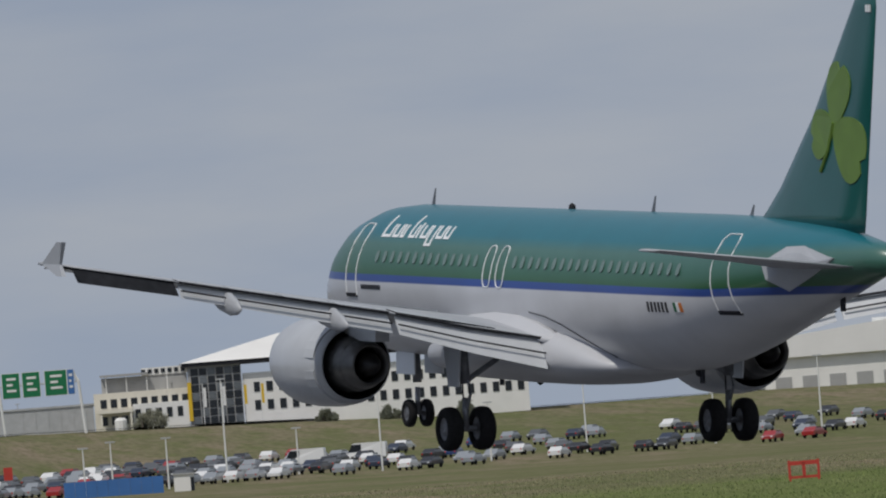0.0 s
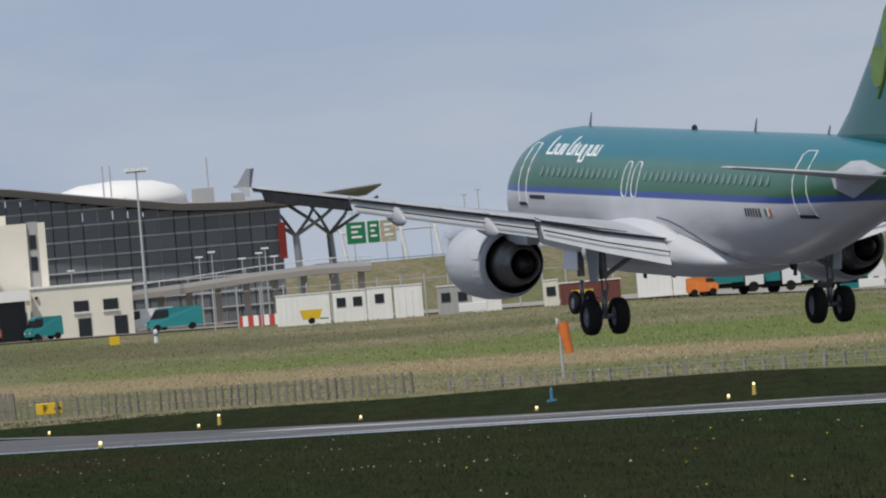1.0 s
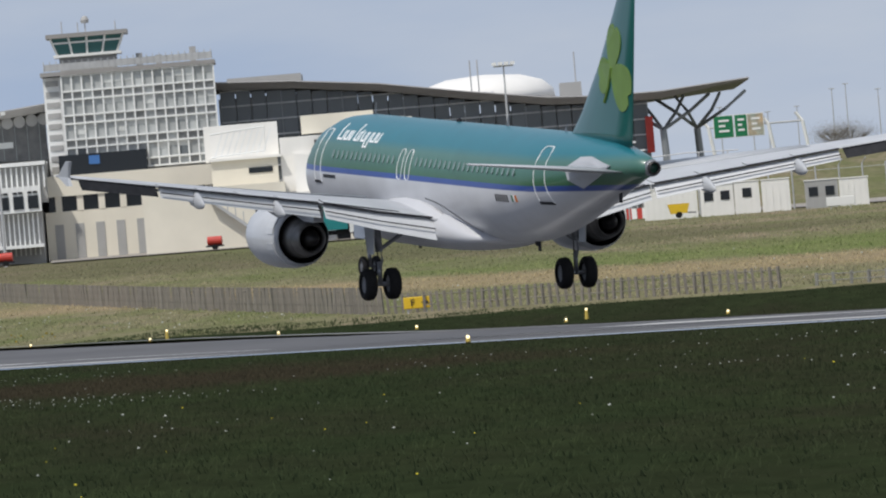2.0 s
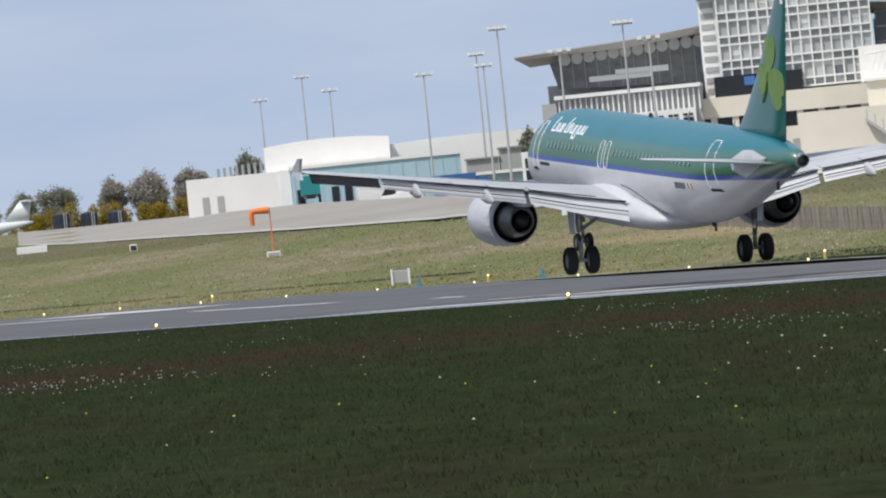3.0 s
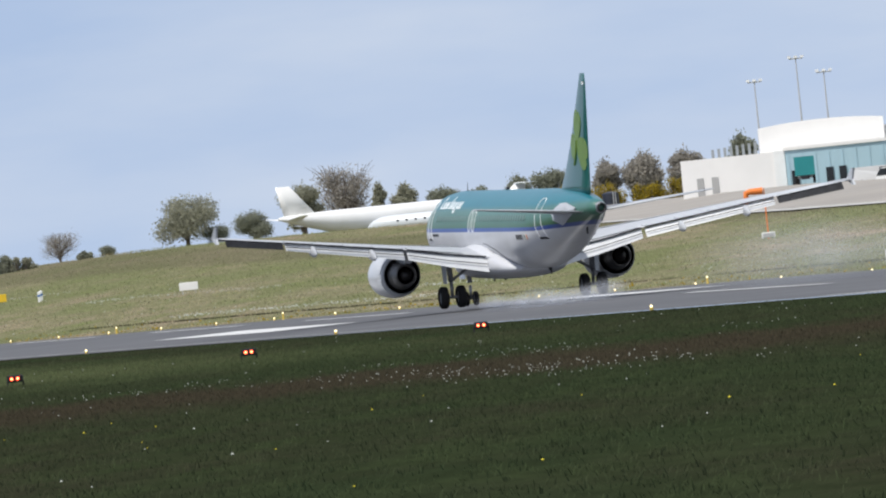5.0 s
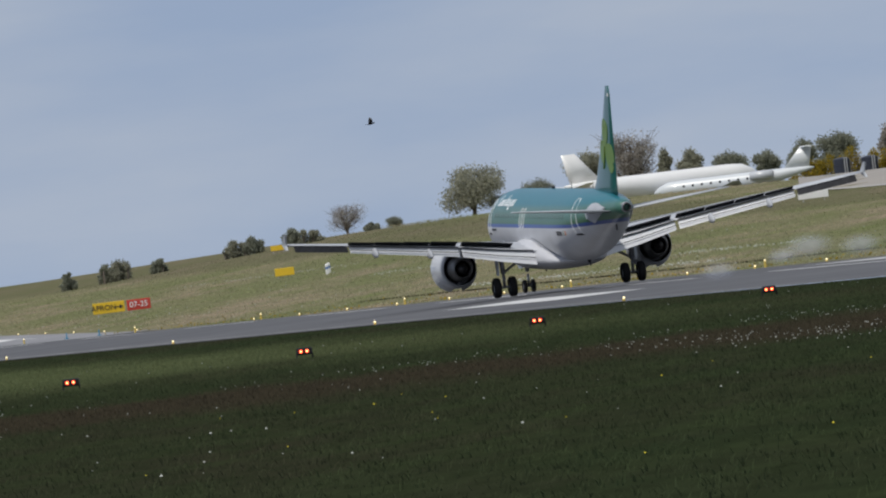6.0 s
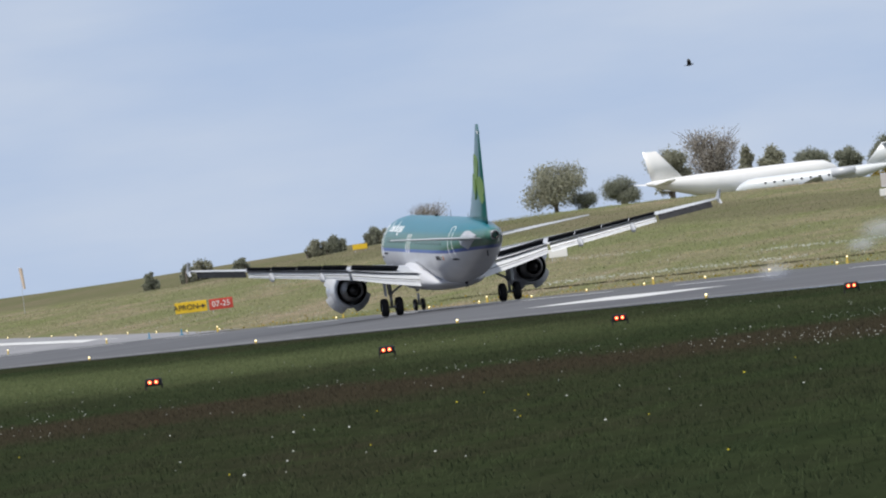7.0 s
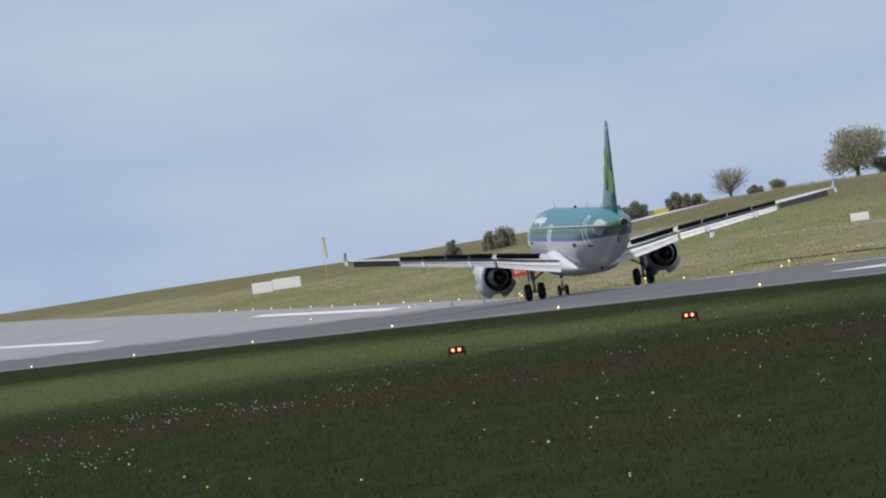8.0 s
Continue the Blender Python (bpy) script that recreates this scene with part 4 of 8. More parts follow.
BLUEP = mat("blue_paint", (0.05, 0.16, 0.42), 0.5, fine=0.08, coarse=0.4, size=2.0)
GALV = mat("galvanised", (0.5, 0.51, 0.52), 0.55, 0.3, fine=0.08, coarse=0.3, size=1.0)
SIGNG = mat("sign_green", (0.005, 0.16, 0.06), 0.5, fine=0.05, size=1.0)
TRUNK = mat("bark", (0.15, 0.125, 0.10), 0.9, fine=0.2, coarse=0.3, size=0.4, bump=0.3)


def grid_facade(parent, x0, x1, z0, z1, y, cols, rows, frame_mat, pane_mat, bar=0.22, deep=0.25, pane_rows=None, pane_name="pane"):
    """A framed wall: uprights, transoms and one pane for each bay, each a piece of its own."""
    w, h = (x1 - x0) / cols, (z1 - z0) / rows
    up = None
    for i in range(cols + 1):
        if up is None:
            up = part("mullion", boxes([(-bar / 2, bar / 2, -deep, 0.05, z0, z1)]), frame_mat, parent)
            ob = up
        else:
            ob = new("mullion", up.data)
            ob.parent = parent
        ob.location = (x0 + w * i, y, 0)
    tr = None
    for j in range(rows + 1):
        if tr is None:
            tr = part("transom", boxes([(x0, x1, -deep - 0.03, 0.05, -bar / 2, bar / 2)]), frame_mat, parent)
            ob = tr
        else:
            ob = new("transom", tr.data)
            ob.parent = parent
        ob.location = (0, y, z0 + h * j)
    pn = {}
    for i in range(cols):
        for j in range(rows):
            m = pane_mat(i, j) if callable(pane_mat) else pane_mat
            if m.name not in pn:
                ob = part(pane_name, boxes([(-w / 2 + bar / 2, w / 2 - bar / 2, 0.0, 0.06, -h / 2 + bar / 2, h / 2 - bar / 2)]), m, parent)
                pn[m.name] = ob
            else:
                ob = new(pane_name, pn[m.name].data)
                ob.parent = parent
            ob.location = (x0 + w * (i + 0.5), y, z0 + h * (j + 0.5))


ROOFLINE = ((-40.7, 18.0), (-30, 18.6), (-20, 19.6), (-10, 20.1), (-6.8, 19.9), (0, 19.5), (8, 18.6), (16, 17.2), (23.7, 16.0), (29, 15.7), (34.3, 15.7), (42.6, 16.3))


def make_terminal():
    m = face(-7.0, 1150)
    t = thing("terminal_building", m, "airport terminal with a swept metal roof and dark glazed front", "terminal")
    rings = []
    for x, z in ((x, z) for x, z in ROOFLINE):
        thin = 0.25 if x in (-40.7, 42.6) else 0.75
        rings.append([Vector((x, y, h)) for y, h in ((-3.5, z - 0.1), (-3.0, z), (38, z + 0.3), (38, z - 0.6), (-2.0, z - thin))])
    part("roof", loft(rings), ROOF, t, "grey swept metal roof", smooth=False)
    # glazed front, whose panes follow the roof
    cols = 28
    pane_cache = {}
    w = (33.0 + 6.8) / cols
    for i in range(cols):
        x = -6.8 + w * (i + 0.5)
        top = table(x, ROOFLINE) - 0.8
        z = 4.5
        j = 0
        while z < top - 0.25:
            h = min(1.45, top - z)
            key = round(h, 2)
            if key not in pane_cache:
                pane_cache[key] = part("pane", boxes([(-w / 2 + 0.05, w / 2 - 0.05, 0, 0.08, 0.05, h - 0.05)]), GLASS, t, "dark tinted pane")
                ob = pane_cache[key]
            else:
                ob = new("pane", pane_cache[key].data)
                ob.parent = t
            ob.location = (x, 0, z)
            z += 1.45
            j += 1
    z = 4.5
    k = 0
    while z < 19.2:
        xr = 33.0
        while xr > -6.8 and table(xr, ROOFLINE) - 0.7 < z:
            xr -= 0.5
        part("transom", boxes([(-6.8, xr, -0.22, 0.02, z - 0.07, z + 0.07)]), GALV, t, "pale metal transom")
        z += 1.45
        k += 1
    for i in range(0, cols + 1, 4):
        x = -6.8 + w * i
        part("mullion", boxes([(x - 0.04, x + 0.04, -0.06, 0.02, 4.5, table(x, ROOFLINE) - 0.75)]), FRAMEG, t)
    part("back_wall", boxes([(-38, 33, 1.5, 36, 2.0, 15.0), (-7, 14.5, 0.4, 36, 15.0, 16.9), (-7, 6, 0.4, 36, 16.9, 18.3)]), GREYWALL, t, "grey wall")
    part("red_panel", boxes([(32.7, 33.4, -0.5, 0.4, 10.0, 13.4)]), REDP, t, "red wall panel at the glazing's end")
    # the other wing of the hall, glazed under a dark eave
    q = [(-37.6, 17.2), (-23.3, 18.0), (-23.3, 14.0), (-36.9, 14.6)]
    part("upper_glazing", loft([[Vector((x, y, z)) for x, z in q] for y in (0, 0.15)]), SMOKED, t, "grey slanted upper glazing")
    for i in range(12):
        x = -36.6 + 1.15 * i
        part("mullion", boxes([(x - 0.03, x + 0.03, -0.08, 0.0, 14.4 - 0.035 * i, 17.3 + 0.05 * i)]), FRAMEG, t)
        bm = lathe([(-0.3, 0.55), (0.0, 0.6)], "y", (x + 0.5, 0.0, 17.35 + 0.05 * i), 14, caps=True)
        part("eave_scallop", bm, GREYWALL, t, "rounded grey eave bracket")
    # cloud reflected in the glass, laid on as pale boxes
    part("cloud_panel", boxes([(-34, -28, -0.1, -0.02, 15.0, 15.5), (-31.5, -26.5, -0.1, -0.02, 15.4, 15.95)]), GLASSW, t, "pale boxes drawn as a cloud's reflection in the glazing")
    for x in (34.6, 38.0):      # tree-like steel columns
        part("tree_column", tube([(x, 6 if x > 36 else -1, 5.0), (x - 0.3, 6 if x > 36 else -1, 12.0)], 0.42, k=10, r2=0.32), FRAMEG, t, "dark steel column like a tree")
        for dx in (-4.2, -2.2, 2.0, 4.4):
            part("branch", tube([(x - 0.3, 6 if x > 36 else -1, 12.0), (x + dx * 0.55, 2, 13.6), (x + dx, 4, 15.1)], 0.16, k=6), FRAMEG, t)
    bm = lathe([(-1, 0.5), (-1, 6.8), (0, 6.6), (0.9, 5.6), (1.5, 3.6), (1.75, 0.3)], "z", (18.2, 20, 17.1), 32, caps=True)
    part("dome", bm, VAULT, t, "white shallow dome on the roof", smooth=True)
    for x, z, wd, h in ((-2.6, 19.3, 7.0, 1.0), (26.2, 15.8, 2.0, 1.5), (29.5, 15.7, 1.2, 0.9)):
        part("plant_room", boxes([(x - wd / 2, x + wd / 2, 8, 13, z, z + h)]), GREYWALL, t, "grey roof plant housing")
    for x in (16.9, 17.6, 26.8, 1.0):
        part("roof_aerial", tube([(x, 12, 16.5), (x, 12, 20.2)], 0.07, k=6), GALV, t)


def make_tower():
    m = face(-7.0, 1142)
    t = thing("control_tower", m, "white-framed office block with a glazed control cab on top", "control tower")
    part("body", boxes([(-21.3, -7.3, 0.3, 11, 3.5, 21.6)]), GREYWALL, t, "grey core of the block")
    rnd = random.Random(5)
    for j in range(4):      # each storey: a low spandrel row under a row of tall windows
        z = 12.6 + 2.25 * j
        grid_facade(t, -21.4, -7.2, z, z + 0.75, 0.0, 15, 1, FRAMEW, lambda i, j: GLASSM if rnd.random() > 0.3 else GLASSP, bar=0.15, deep=0.25)
        grid_facade(t, -21.4, -7.2, z + 0.77, z + 2.23, 0.0, 15, 1, FRAMEW, lambda i, j: GLASSP if rnd.random() > 0.04 else GLASS, bar=0.15, deep=0.25)
        for k in range(1, 15):
            if rnd.random() < 0.6:
                x = -21.4 + 14.2 / 15 * k
                part("blind", boxes([(x + 0.1, x + 0.85, -0.03, -0.005, z + 2.15 - rnd.uniform(0.3, 1.0), z + 2.15)]), GLASSW, t, "pale window blind")
    part("side_wall", boxes([(-23.1, -21.5, 0.6, 10.8, 12.0, 21.5)]), FRAMEW, t, "white side wall")
    for j in range(9):
        part("side_slot", boxes([(-22.9, -21.7, 0.52, 0.6, 12.7 + j, 13.2 + j)]), GREYWALL, t)
    part("top_slab", boxes([(-23.3, -7.0, -0.4, 11.2, 21.62, 22.0)]), ROOF, t, "dark roof slab")
    for i in range(27):
        x = -22.9 + 0.6 * i
        part("rail_post", boxes([(x - 0.04, x + 0.04, -0.3, -0.22, 22.0, 23.0)]), GALV, t)
    part("parapet", boxes([(-22.9, -7.2, -0.22, -0.16, 22.1, 22.75)]), GALV, t, "mesh parapet on the roof")
    part("cab_base", boxes([(-21.4, -16.1, 0.5, 6.0, 22.0, 23.4)]), GREYWALL, t, "grey base of the cab")
    lo, hi = [(-21.5, 0.3), (-16.0, 0.3), (-16.0, 6), (-21.5, 6)], [(-22.1, -0.2), (-15.3, -0.2), (-15.3, 6.5), (-22.1, 6.5)]
    part("cab_glass", loft([[Vector((x, y, 23.4)) for x, y in lo], [Vector((x, y, 25.1)) for x, y in hi]]), CABG, t, "green-tinted cab glazing")
    for i in range(5):
        k = i / 4
        part("cab_mullion", tube([(-21.5 + 5.5 * k, 0.25, 23.4), (-22.1 + 6.8 * k, -0.26, 25.1)], 0.11, k=6), FRAMEW, t)
    part("cab_ledge", boxes([(-21.9, -15.6, 0.0, 6.3, 23.3, 23.55)]), FRAMEW, t)
    part("cab_ledge", boxes([(-22.0, -15.5, -0.15, 6.3, 24.55, 24.72)]), FRAMEW, t)
    part("cab_roof", boxes([(-22.5, -14.9, -0.6, 6.9, 25.1, 25.5)]), ROOF, t, "dark cab roof")
    for x, h in ((-21, 1.2), (-19.5, 1.0), (-18.8, 1.4), (-16, 0.9)):
        part("roof_aerial", tube([(x, 3, 25.4), (x, 3, 25.5 + h)], 0.06, k=6), GALV, t)
    bm = lathe([(0, 0.35), (0.3, 0.4), (0.6, 0.25), (0.7, 0.02)], "z", (-18.8, 3, 26.4), 14, caps=True)
    part("radar_dish", bm, GREYWALL, t)
    for x, y in ((-9, 23.4), (-12.2, 22.9), (-14, 23.2)):
        part("roof_unit", boxes([(x - 0.3, x + 0.3, 3, 4, 21.9, y)]), GREYWALL, t)
    # dark first floor and the cream plinth below it
    part("dark_recess", boxes([(-22.2, -14.0, -1.2, 0.2, 12.3, 14.2)]), GLASSB, t, "dark glazed recess")
    part("blue_board", boxes([(-19.4, -18.4, -1.32, -1.22, 13.2, 14.0)]), BLUEP, t, "blue board")
    part("plinth", boxes([(-23.8, -7.0, -3.0, 10, 3.5, 9.0)]), RENDER, t, "cream ground floors")
    part("plinth_band", boxes([(-23.8, -7.0, -3.2, 10, 10.4, 12.3)]), RENDER, t, "cream band")
    part("plinth_window", boxes([(-23.4, -7.4, -2.6, 9, 9.0, 10.4)]), GLASSB, t, "long dark window band")
    for i in range(8):
        x = -22.5 + 2.0 * i
        part("plinth_pier", boxes([(x - 0.3, x + 0.3, -3.05, -2.5, 9.0, 10.4)]), RENDER, t)
    for i in range(9):
        x = -23 + 1.9 * i
        part("ground_slot", boxes([(x, x + 0.8, -3.06, -2.98, 4.2, 7.8)]), GREYWALL, t)


def make_pier_wing():
    m = face(-7.0, 1136)
    t = thing("terminal_wing", m, "grey louvred wing with white-framed windows", "terminal wing")
    part("upper_storey", boxes([(-36.8, -23.4, 0.3, 14, 10.0, 13.7)]), GREYWALL, t, "grey louvred storey")
    for i in range(27):
        x = -36.6 + 0.5 * i
        part("louvre", boxes([(x - 0.07, x + 0.07, -0.05, 0.3, 11.4, 13.4)]), FRAMEW, t)
    part("cornice", boxes([(-37.0, -23.4, -0.4, 14.2, 13.5, 13.85)]), FRAMEW, t, "pale cornice")
    part("end_wall", boxes([(-38.2, -36.85, 0.0, 14, 4.0, 13.2)]), GREYWALL, t)
    part("end_window", boxes([(-37.9, -37.2, -0.06, 0.02, 10.2, 11.6)]), GLASSB, t)
    part("white_storey", boxes([(-32.4, -24.0, -2.4, 0.2, 9.2, 11.6)]), FRAMEW, t, "white window storey")
    for i in range(6):
        x = -32.0 + 1.36 * i
        part("dark_window", boxes([(x, x + 0.95, -2.5, -2.38, 9.5, 10.7)]), GLASSB, t, "dark window")
        for j in range(2):
            part("vent_slot", boxes([(x + 0.5 * j, x + 0.4 + 0.5 * j, -2.5, -2.38, 10.9, 11.1)]), GLASSB, t)
    part("lower_storey", boxes([(-38.0, -24.0, -0.8, 14, 3.5, 9.2)]), GREYWALL, t, "grey lower storeys")
    for i in range(30):
        x = -37.5 + 0.45 * i
        part("fin", boxes([(x - 0.06, x + 0.06, -1.1, -0.75, 5.2, 9.1)]), FRAMEW, t)
    for i in range(4):
        for j in range(3):
            part("window", boxes([(-40.2 + 0.9 * i, -39.5 + 0.9 * i, -1.65, -1.55, 5.3 + 1.1 * j, 6.2 + 1.1 * j)]), GLASSB, t)
    part("stair_block", boxes([(-40.5, -36.6, -1.6, 6, 3.5, 9.0)]), FRAMEW, t, "white stair block")
    part("ground_canopy", boxes([(-37, -24, -4.0, -0.8, 5.9, 6.2)]), FRAMEW, t)


def make_cream_offices():
    m = face(-7.0, 1125)
    t = thing("airside_offices", m, "stepped cream rendered office blocks", "office building")
    part("stair_tower", boxes([(4.6, 9.0, 0, 9, 3.5, 15.0)]), RENDER, t, "cream stair tower")
    part("tower_strip", boxes([(9.05, 10.0, 0.3, 9, 3.5, 15.1)]), GREYWALL, t, "grey strip with slit windows")
    part("tower_edge", boxes([(10.02, 10.7, 0, 9, 3.5, 15.0)]), RENDER, t)
    for z in (10.6, 12.6):
        part("slit_window", boxes([(9.2, 9.8, 0.22, 0.32, z, z + 1.3)]), GLASSB, t)
    part("tower_cap", boxes([(0.5, 7.2, 3, 9, 14.2, 15.9)]), RENDER, t, "cream block behind the tower")
    part("grey_return", boxes([(3.2, 4.55, 0.6, 8, 8.5, 14.6)]), GREYWALL, t)
    part("white_block", boxes([(-1.6, 2.3, 0, 7, 9.0, 14.0)]), PLASTER, t, "white block")
    part("white_step", boxes([(-0.4, 4.2, -1.0, 0, 8.7, 12.4)]), PLASTER, t)
    part("glazed_stair", boxes([(2.2, 4.6, -1.3, -1.02, 8.9, 12.4)]), GLASSP, t, "glazed stair")
    for i in range(4):
        part("stair_mullion", boxes([(2.2 + 0.75 * i, 2.32 + 0.75 * i, -1.42, -1.3, 8.9, 12.6)]), GALV, t)
    part("glazed_roof", loft([[Vector(p) for p in ((1.6, y, 13.2), (4.9, y, 12.4), (4.9, y, 12.7), (1.6, y, 13.6))] for y in (-1.8, 0)]), SEAL, t, "dark lean-to roof")
    part("mid_block", boxes([(-8.0, -1.9, -0.5, 8, 3.5, 12.3)]), RENDER, t, "cream mid block")
    part("mid_window", boxes([(-4.6, -2.4, -0.58, -0.48, 11.0, 11.5)]), GLASSB, t)
    part("mid_roof", boxes([(-8.2, -1.5, -0.9, 8, 12.3, 12.55)]), PLASTER, t)
    for i in range(9):      # slatted screen
        x = -7.6 + 0.55 * i
        part("screen_slat", tube([(x, 0.5, 12.7), (x + 0.9, 0.5, 15.0)], 0.10, k=4), FRAMEW, t, "slanted white screen slat")
    part("screen_rail", tube([(-7.9, 0.5, 12.7), (-2.9, 0.5, 13.0), (-2.9, 0.5, 15.2), (-7.9, 0.5, 14.8)], 0.09, k=6), FRAMEW, t)
    part("white_back", boxes([(-8.5, -1.7, 3, 8, 12.3, 15.6)]), PLASTER, t)
    part("left_block", boxes([(-14.5, -1.4, -4, 6, 3.5, 10.0)]), RENDER, t, "cream two-storey block")
    part("left_window", boxes([(-4.3, -2.6, -4.08, -3.98, 7.4, 7.9)]), GLASSB, t)
    part("stair_flight", loft([[Vector((x, y, z)) for x, z in ((-8.4, 9.0), (-8.4, 8.7), (-4.6, 5.6), (-4.6, 6.0))] for y in (-4.9, -4.1)]), GALV, t, "outside steel stair")
    for i in range(6):
        part("stair_post", tube([(-8.2 + 0.7 * i, -4.9, 8.9 - 0.56 * i), (-8.2 + 0.7 * i, -4.9, 9.8 - 0.56 * i)], 0.05, k=5), GALV, t)
    # loading bay
    part("bay_roof", boxes([(-1.4, 8.7, -6.5, -1, 7.9, 8.9)]), PLASTER, t, "white loading bay roof")
    # solid black block stands for the shade within the open bay
    part("bay_shade", boxes([(3.0, 8.3, -2.0, -1.2, 3.5, 7.9)]), GLASSB, t, "black block for the shade inside the loading bay")
    part("bay_wall", boxes([(-1.3, 2.9, -2.4, -1.2, 3.5, 7.9)]), PLASTER, t)
    for x in (-1.2, 4.2, 8.4):
        part("bay_post", boxes([(x, x + 0.3, -6.3, -6.0, 3.5, 7.9)]), RENDER, t)
    part("bay_door", boxes([(-0.2, 1.6, -2.5, -2.38, 3.5, 7.0)]), GREYWALL, t)
    part("low_block", boxes([(8.9, 18.1, -4.0, 5, 3.5, 8.9)]), RENDER, t, "cream low block")
    part("low_parapet", boxes([(8.8, 18.2, -4.15, 5, 8.9, 9.1)]), PLASTER, t)
    for x in (12.7, 15.4):
        part("window", boxes([(x, x + 1.35, -4.1, -3.95, 6.5, 7.5)]), GLASSB, t, "dark office window")
        part("window_sill", boxes([(x - 0.1, x + 1.45, -4.2, -3.98, 6.35, 6.48)]), PLASTER, t)
    for x, w in ((9.1, 0.5), (13.0, 1.2), (16.3, 1.2)):
        part("door", boxes([(x, x + w, -4.08, -3.96, 3.5, 5.9)]), GLASSB, t, "dark doorway")
    for x in (1.0, 9.2):
        part("wall_lamp", boxes([(x, x + 0.3, -4.3, -4.02, 8.0, 8.2)]), SEAL, t)


def make_ramp():
    """A road ramp on piers that climbs before the hall to the bank."""
    t = thing("road_ramp", face(-5.7, 1132), "pale concrete road ramp on piers before the terminal", "ramp")
    k = 1132 * math.pi / 180
    line = [(a, 2.45 + 1132 * math.tan(radians(e))) for a, e in ((-6.12, 0.282), (-5.8, 0.30), (-5.5, 0.322), (-5.2, 0.335), (-4.95, 0.33))]
    for name, lo, hi, y0, y1, m in (("deck", -0.9, -0.4, 0.0, 6.0, CONCRETE), ("parapet", -0.4, 0.0, 0.0, 0.25, PALE)):
        part(name, loft([[Vector(((a + 5.7) * k, y, z + h)) for y, h in ((y0, lo), (y1, lo), (y1, hi), (y0, hi))] for a, z in line]), m, t)
    part("rail", tube([Vector(((a + 5.7) * k, 0.1, z + 0.5)) for a, z in line], 0.05, k=5), GALV, t)
    for i in range(9):
        a = -6.08 + 0.135 * i
        z = table(a, line)
        part("rail_post", boxes([((a + 5.7) * k - 0.05, (a + 5.7) * k + 0.05, 0.05, 0.15, z, z + 0.5)]), GALV, t)
        part("pier", boxes([((a + 5.7) * k - 0.3, (a + 5.7) * k + 0.3, 1.5, 4.0, 2.0, z - 0.88)]), CONCRETE, t)


make_ramp()
make_terminal()
make_tower()
make_pier_wing()
make_cream_offices()


def make_mast(az, el, r, heads=4):
    """A floodlight mast whose head stands at an elevation angle."""
    base = spot(az, r, -0.3)
    top = 2.45 + r * math.tan(radians(el))
    t = thing("floodlight_mast", Matrix.Translation(base) @ pose(0, 0, 0, 0, 0, -az), "tall galvanised floodlight mast with lamp heads", "mast", "apron floodlight masts")
    h = top - base.z
    part("pole", tube([(0, 0, 0), (0, 0, h)], 0.17, k=10, r2=0.07), GALV, t)
    part("crossarm", boxes([(-0.9, 0.9, -0.08, 0.08, h - 0.15, h)]), GALV, t)
    for i in range(heads):
        x = -0.85 + 1.7 * i / (heads - 1)
        part("lamp_head", boxes([(x - 0.22, x + 0.22, -0.5, 0.1, h, h + 0.3)]), FRAMEW, t, "white floodlight head")


for az, el, r in ((-6.01, 0.84, 1128), (-9.10, 0.915, 1300), (-8.515, 0.885, 1110), (-9.462, 0.735, 1420), (-9.209, 0.805, 1480), (-9.18, 0.75, 1380),
                  (-10.03, 0.78, 1600), (-9.906, 0.705, 1560), (-10.233, 0.69, 1620), (-8.82, 0.78, 1122), (-8.40, 0.80, 1124)):
    make_mast(az, el, r, 4 if el > 0.8 else 3)


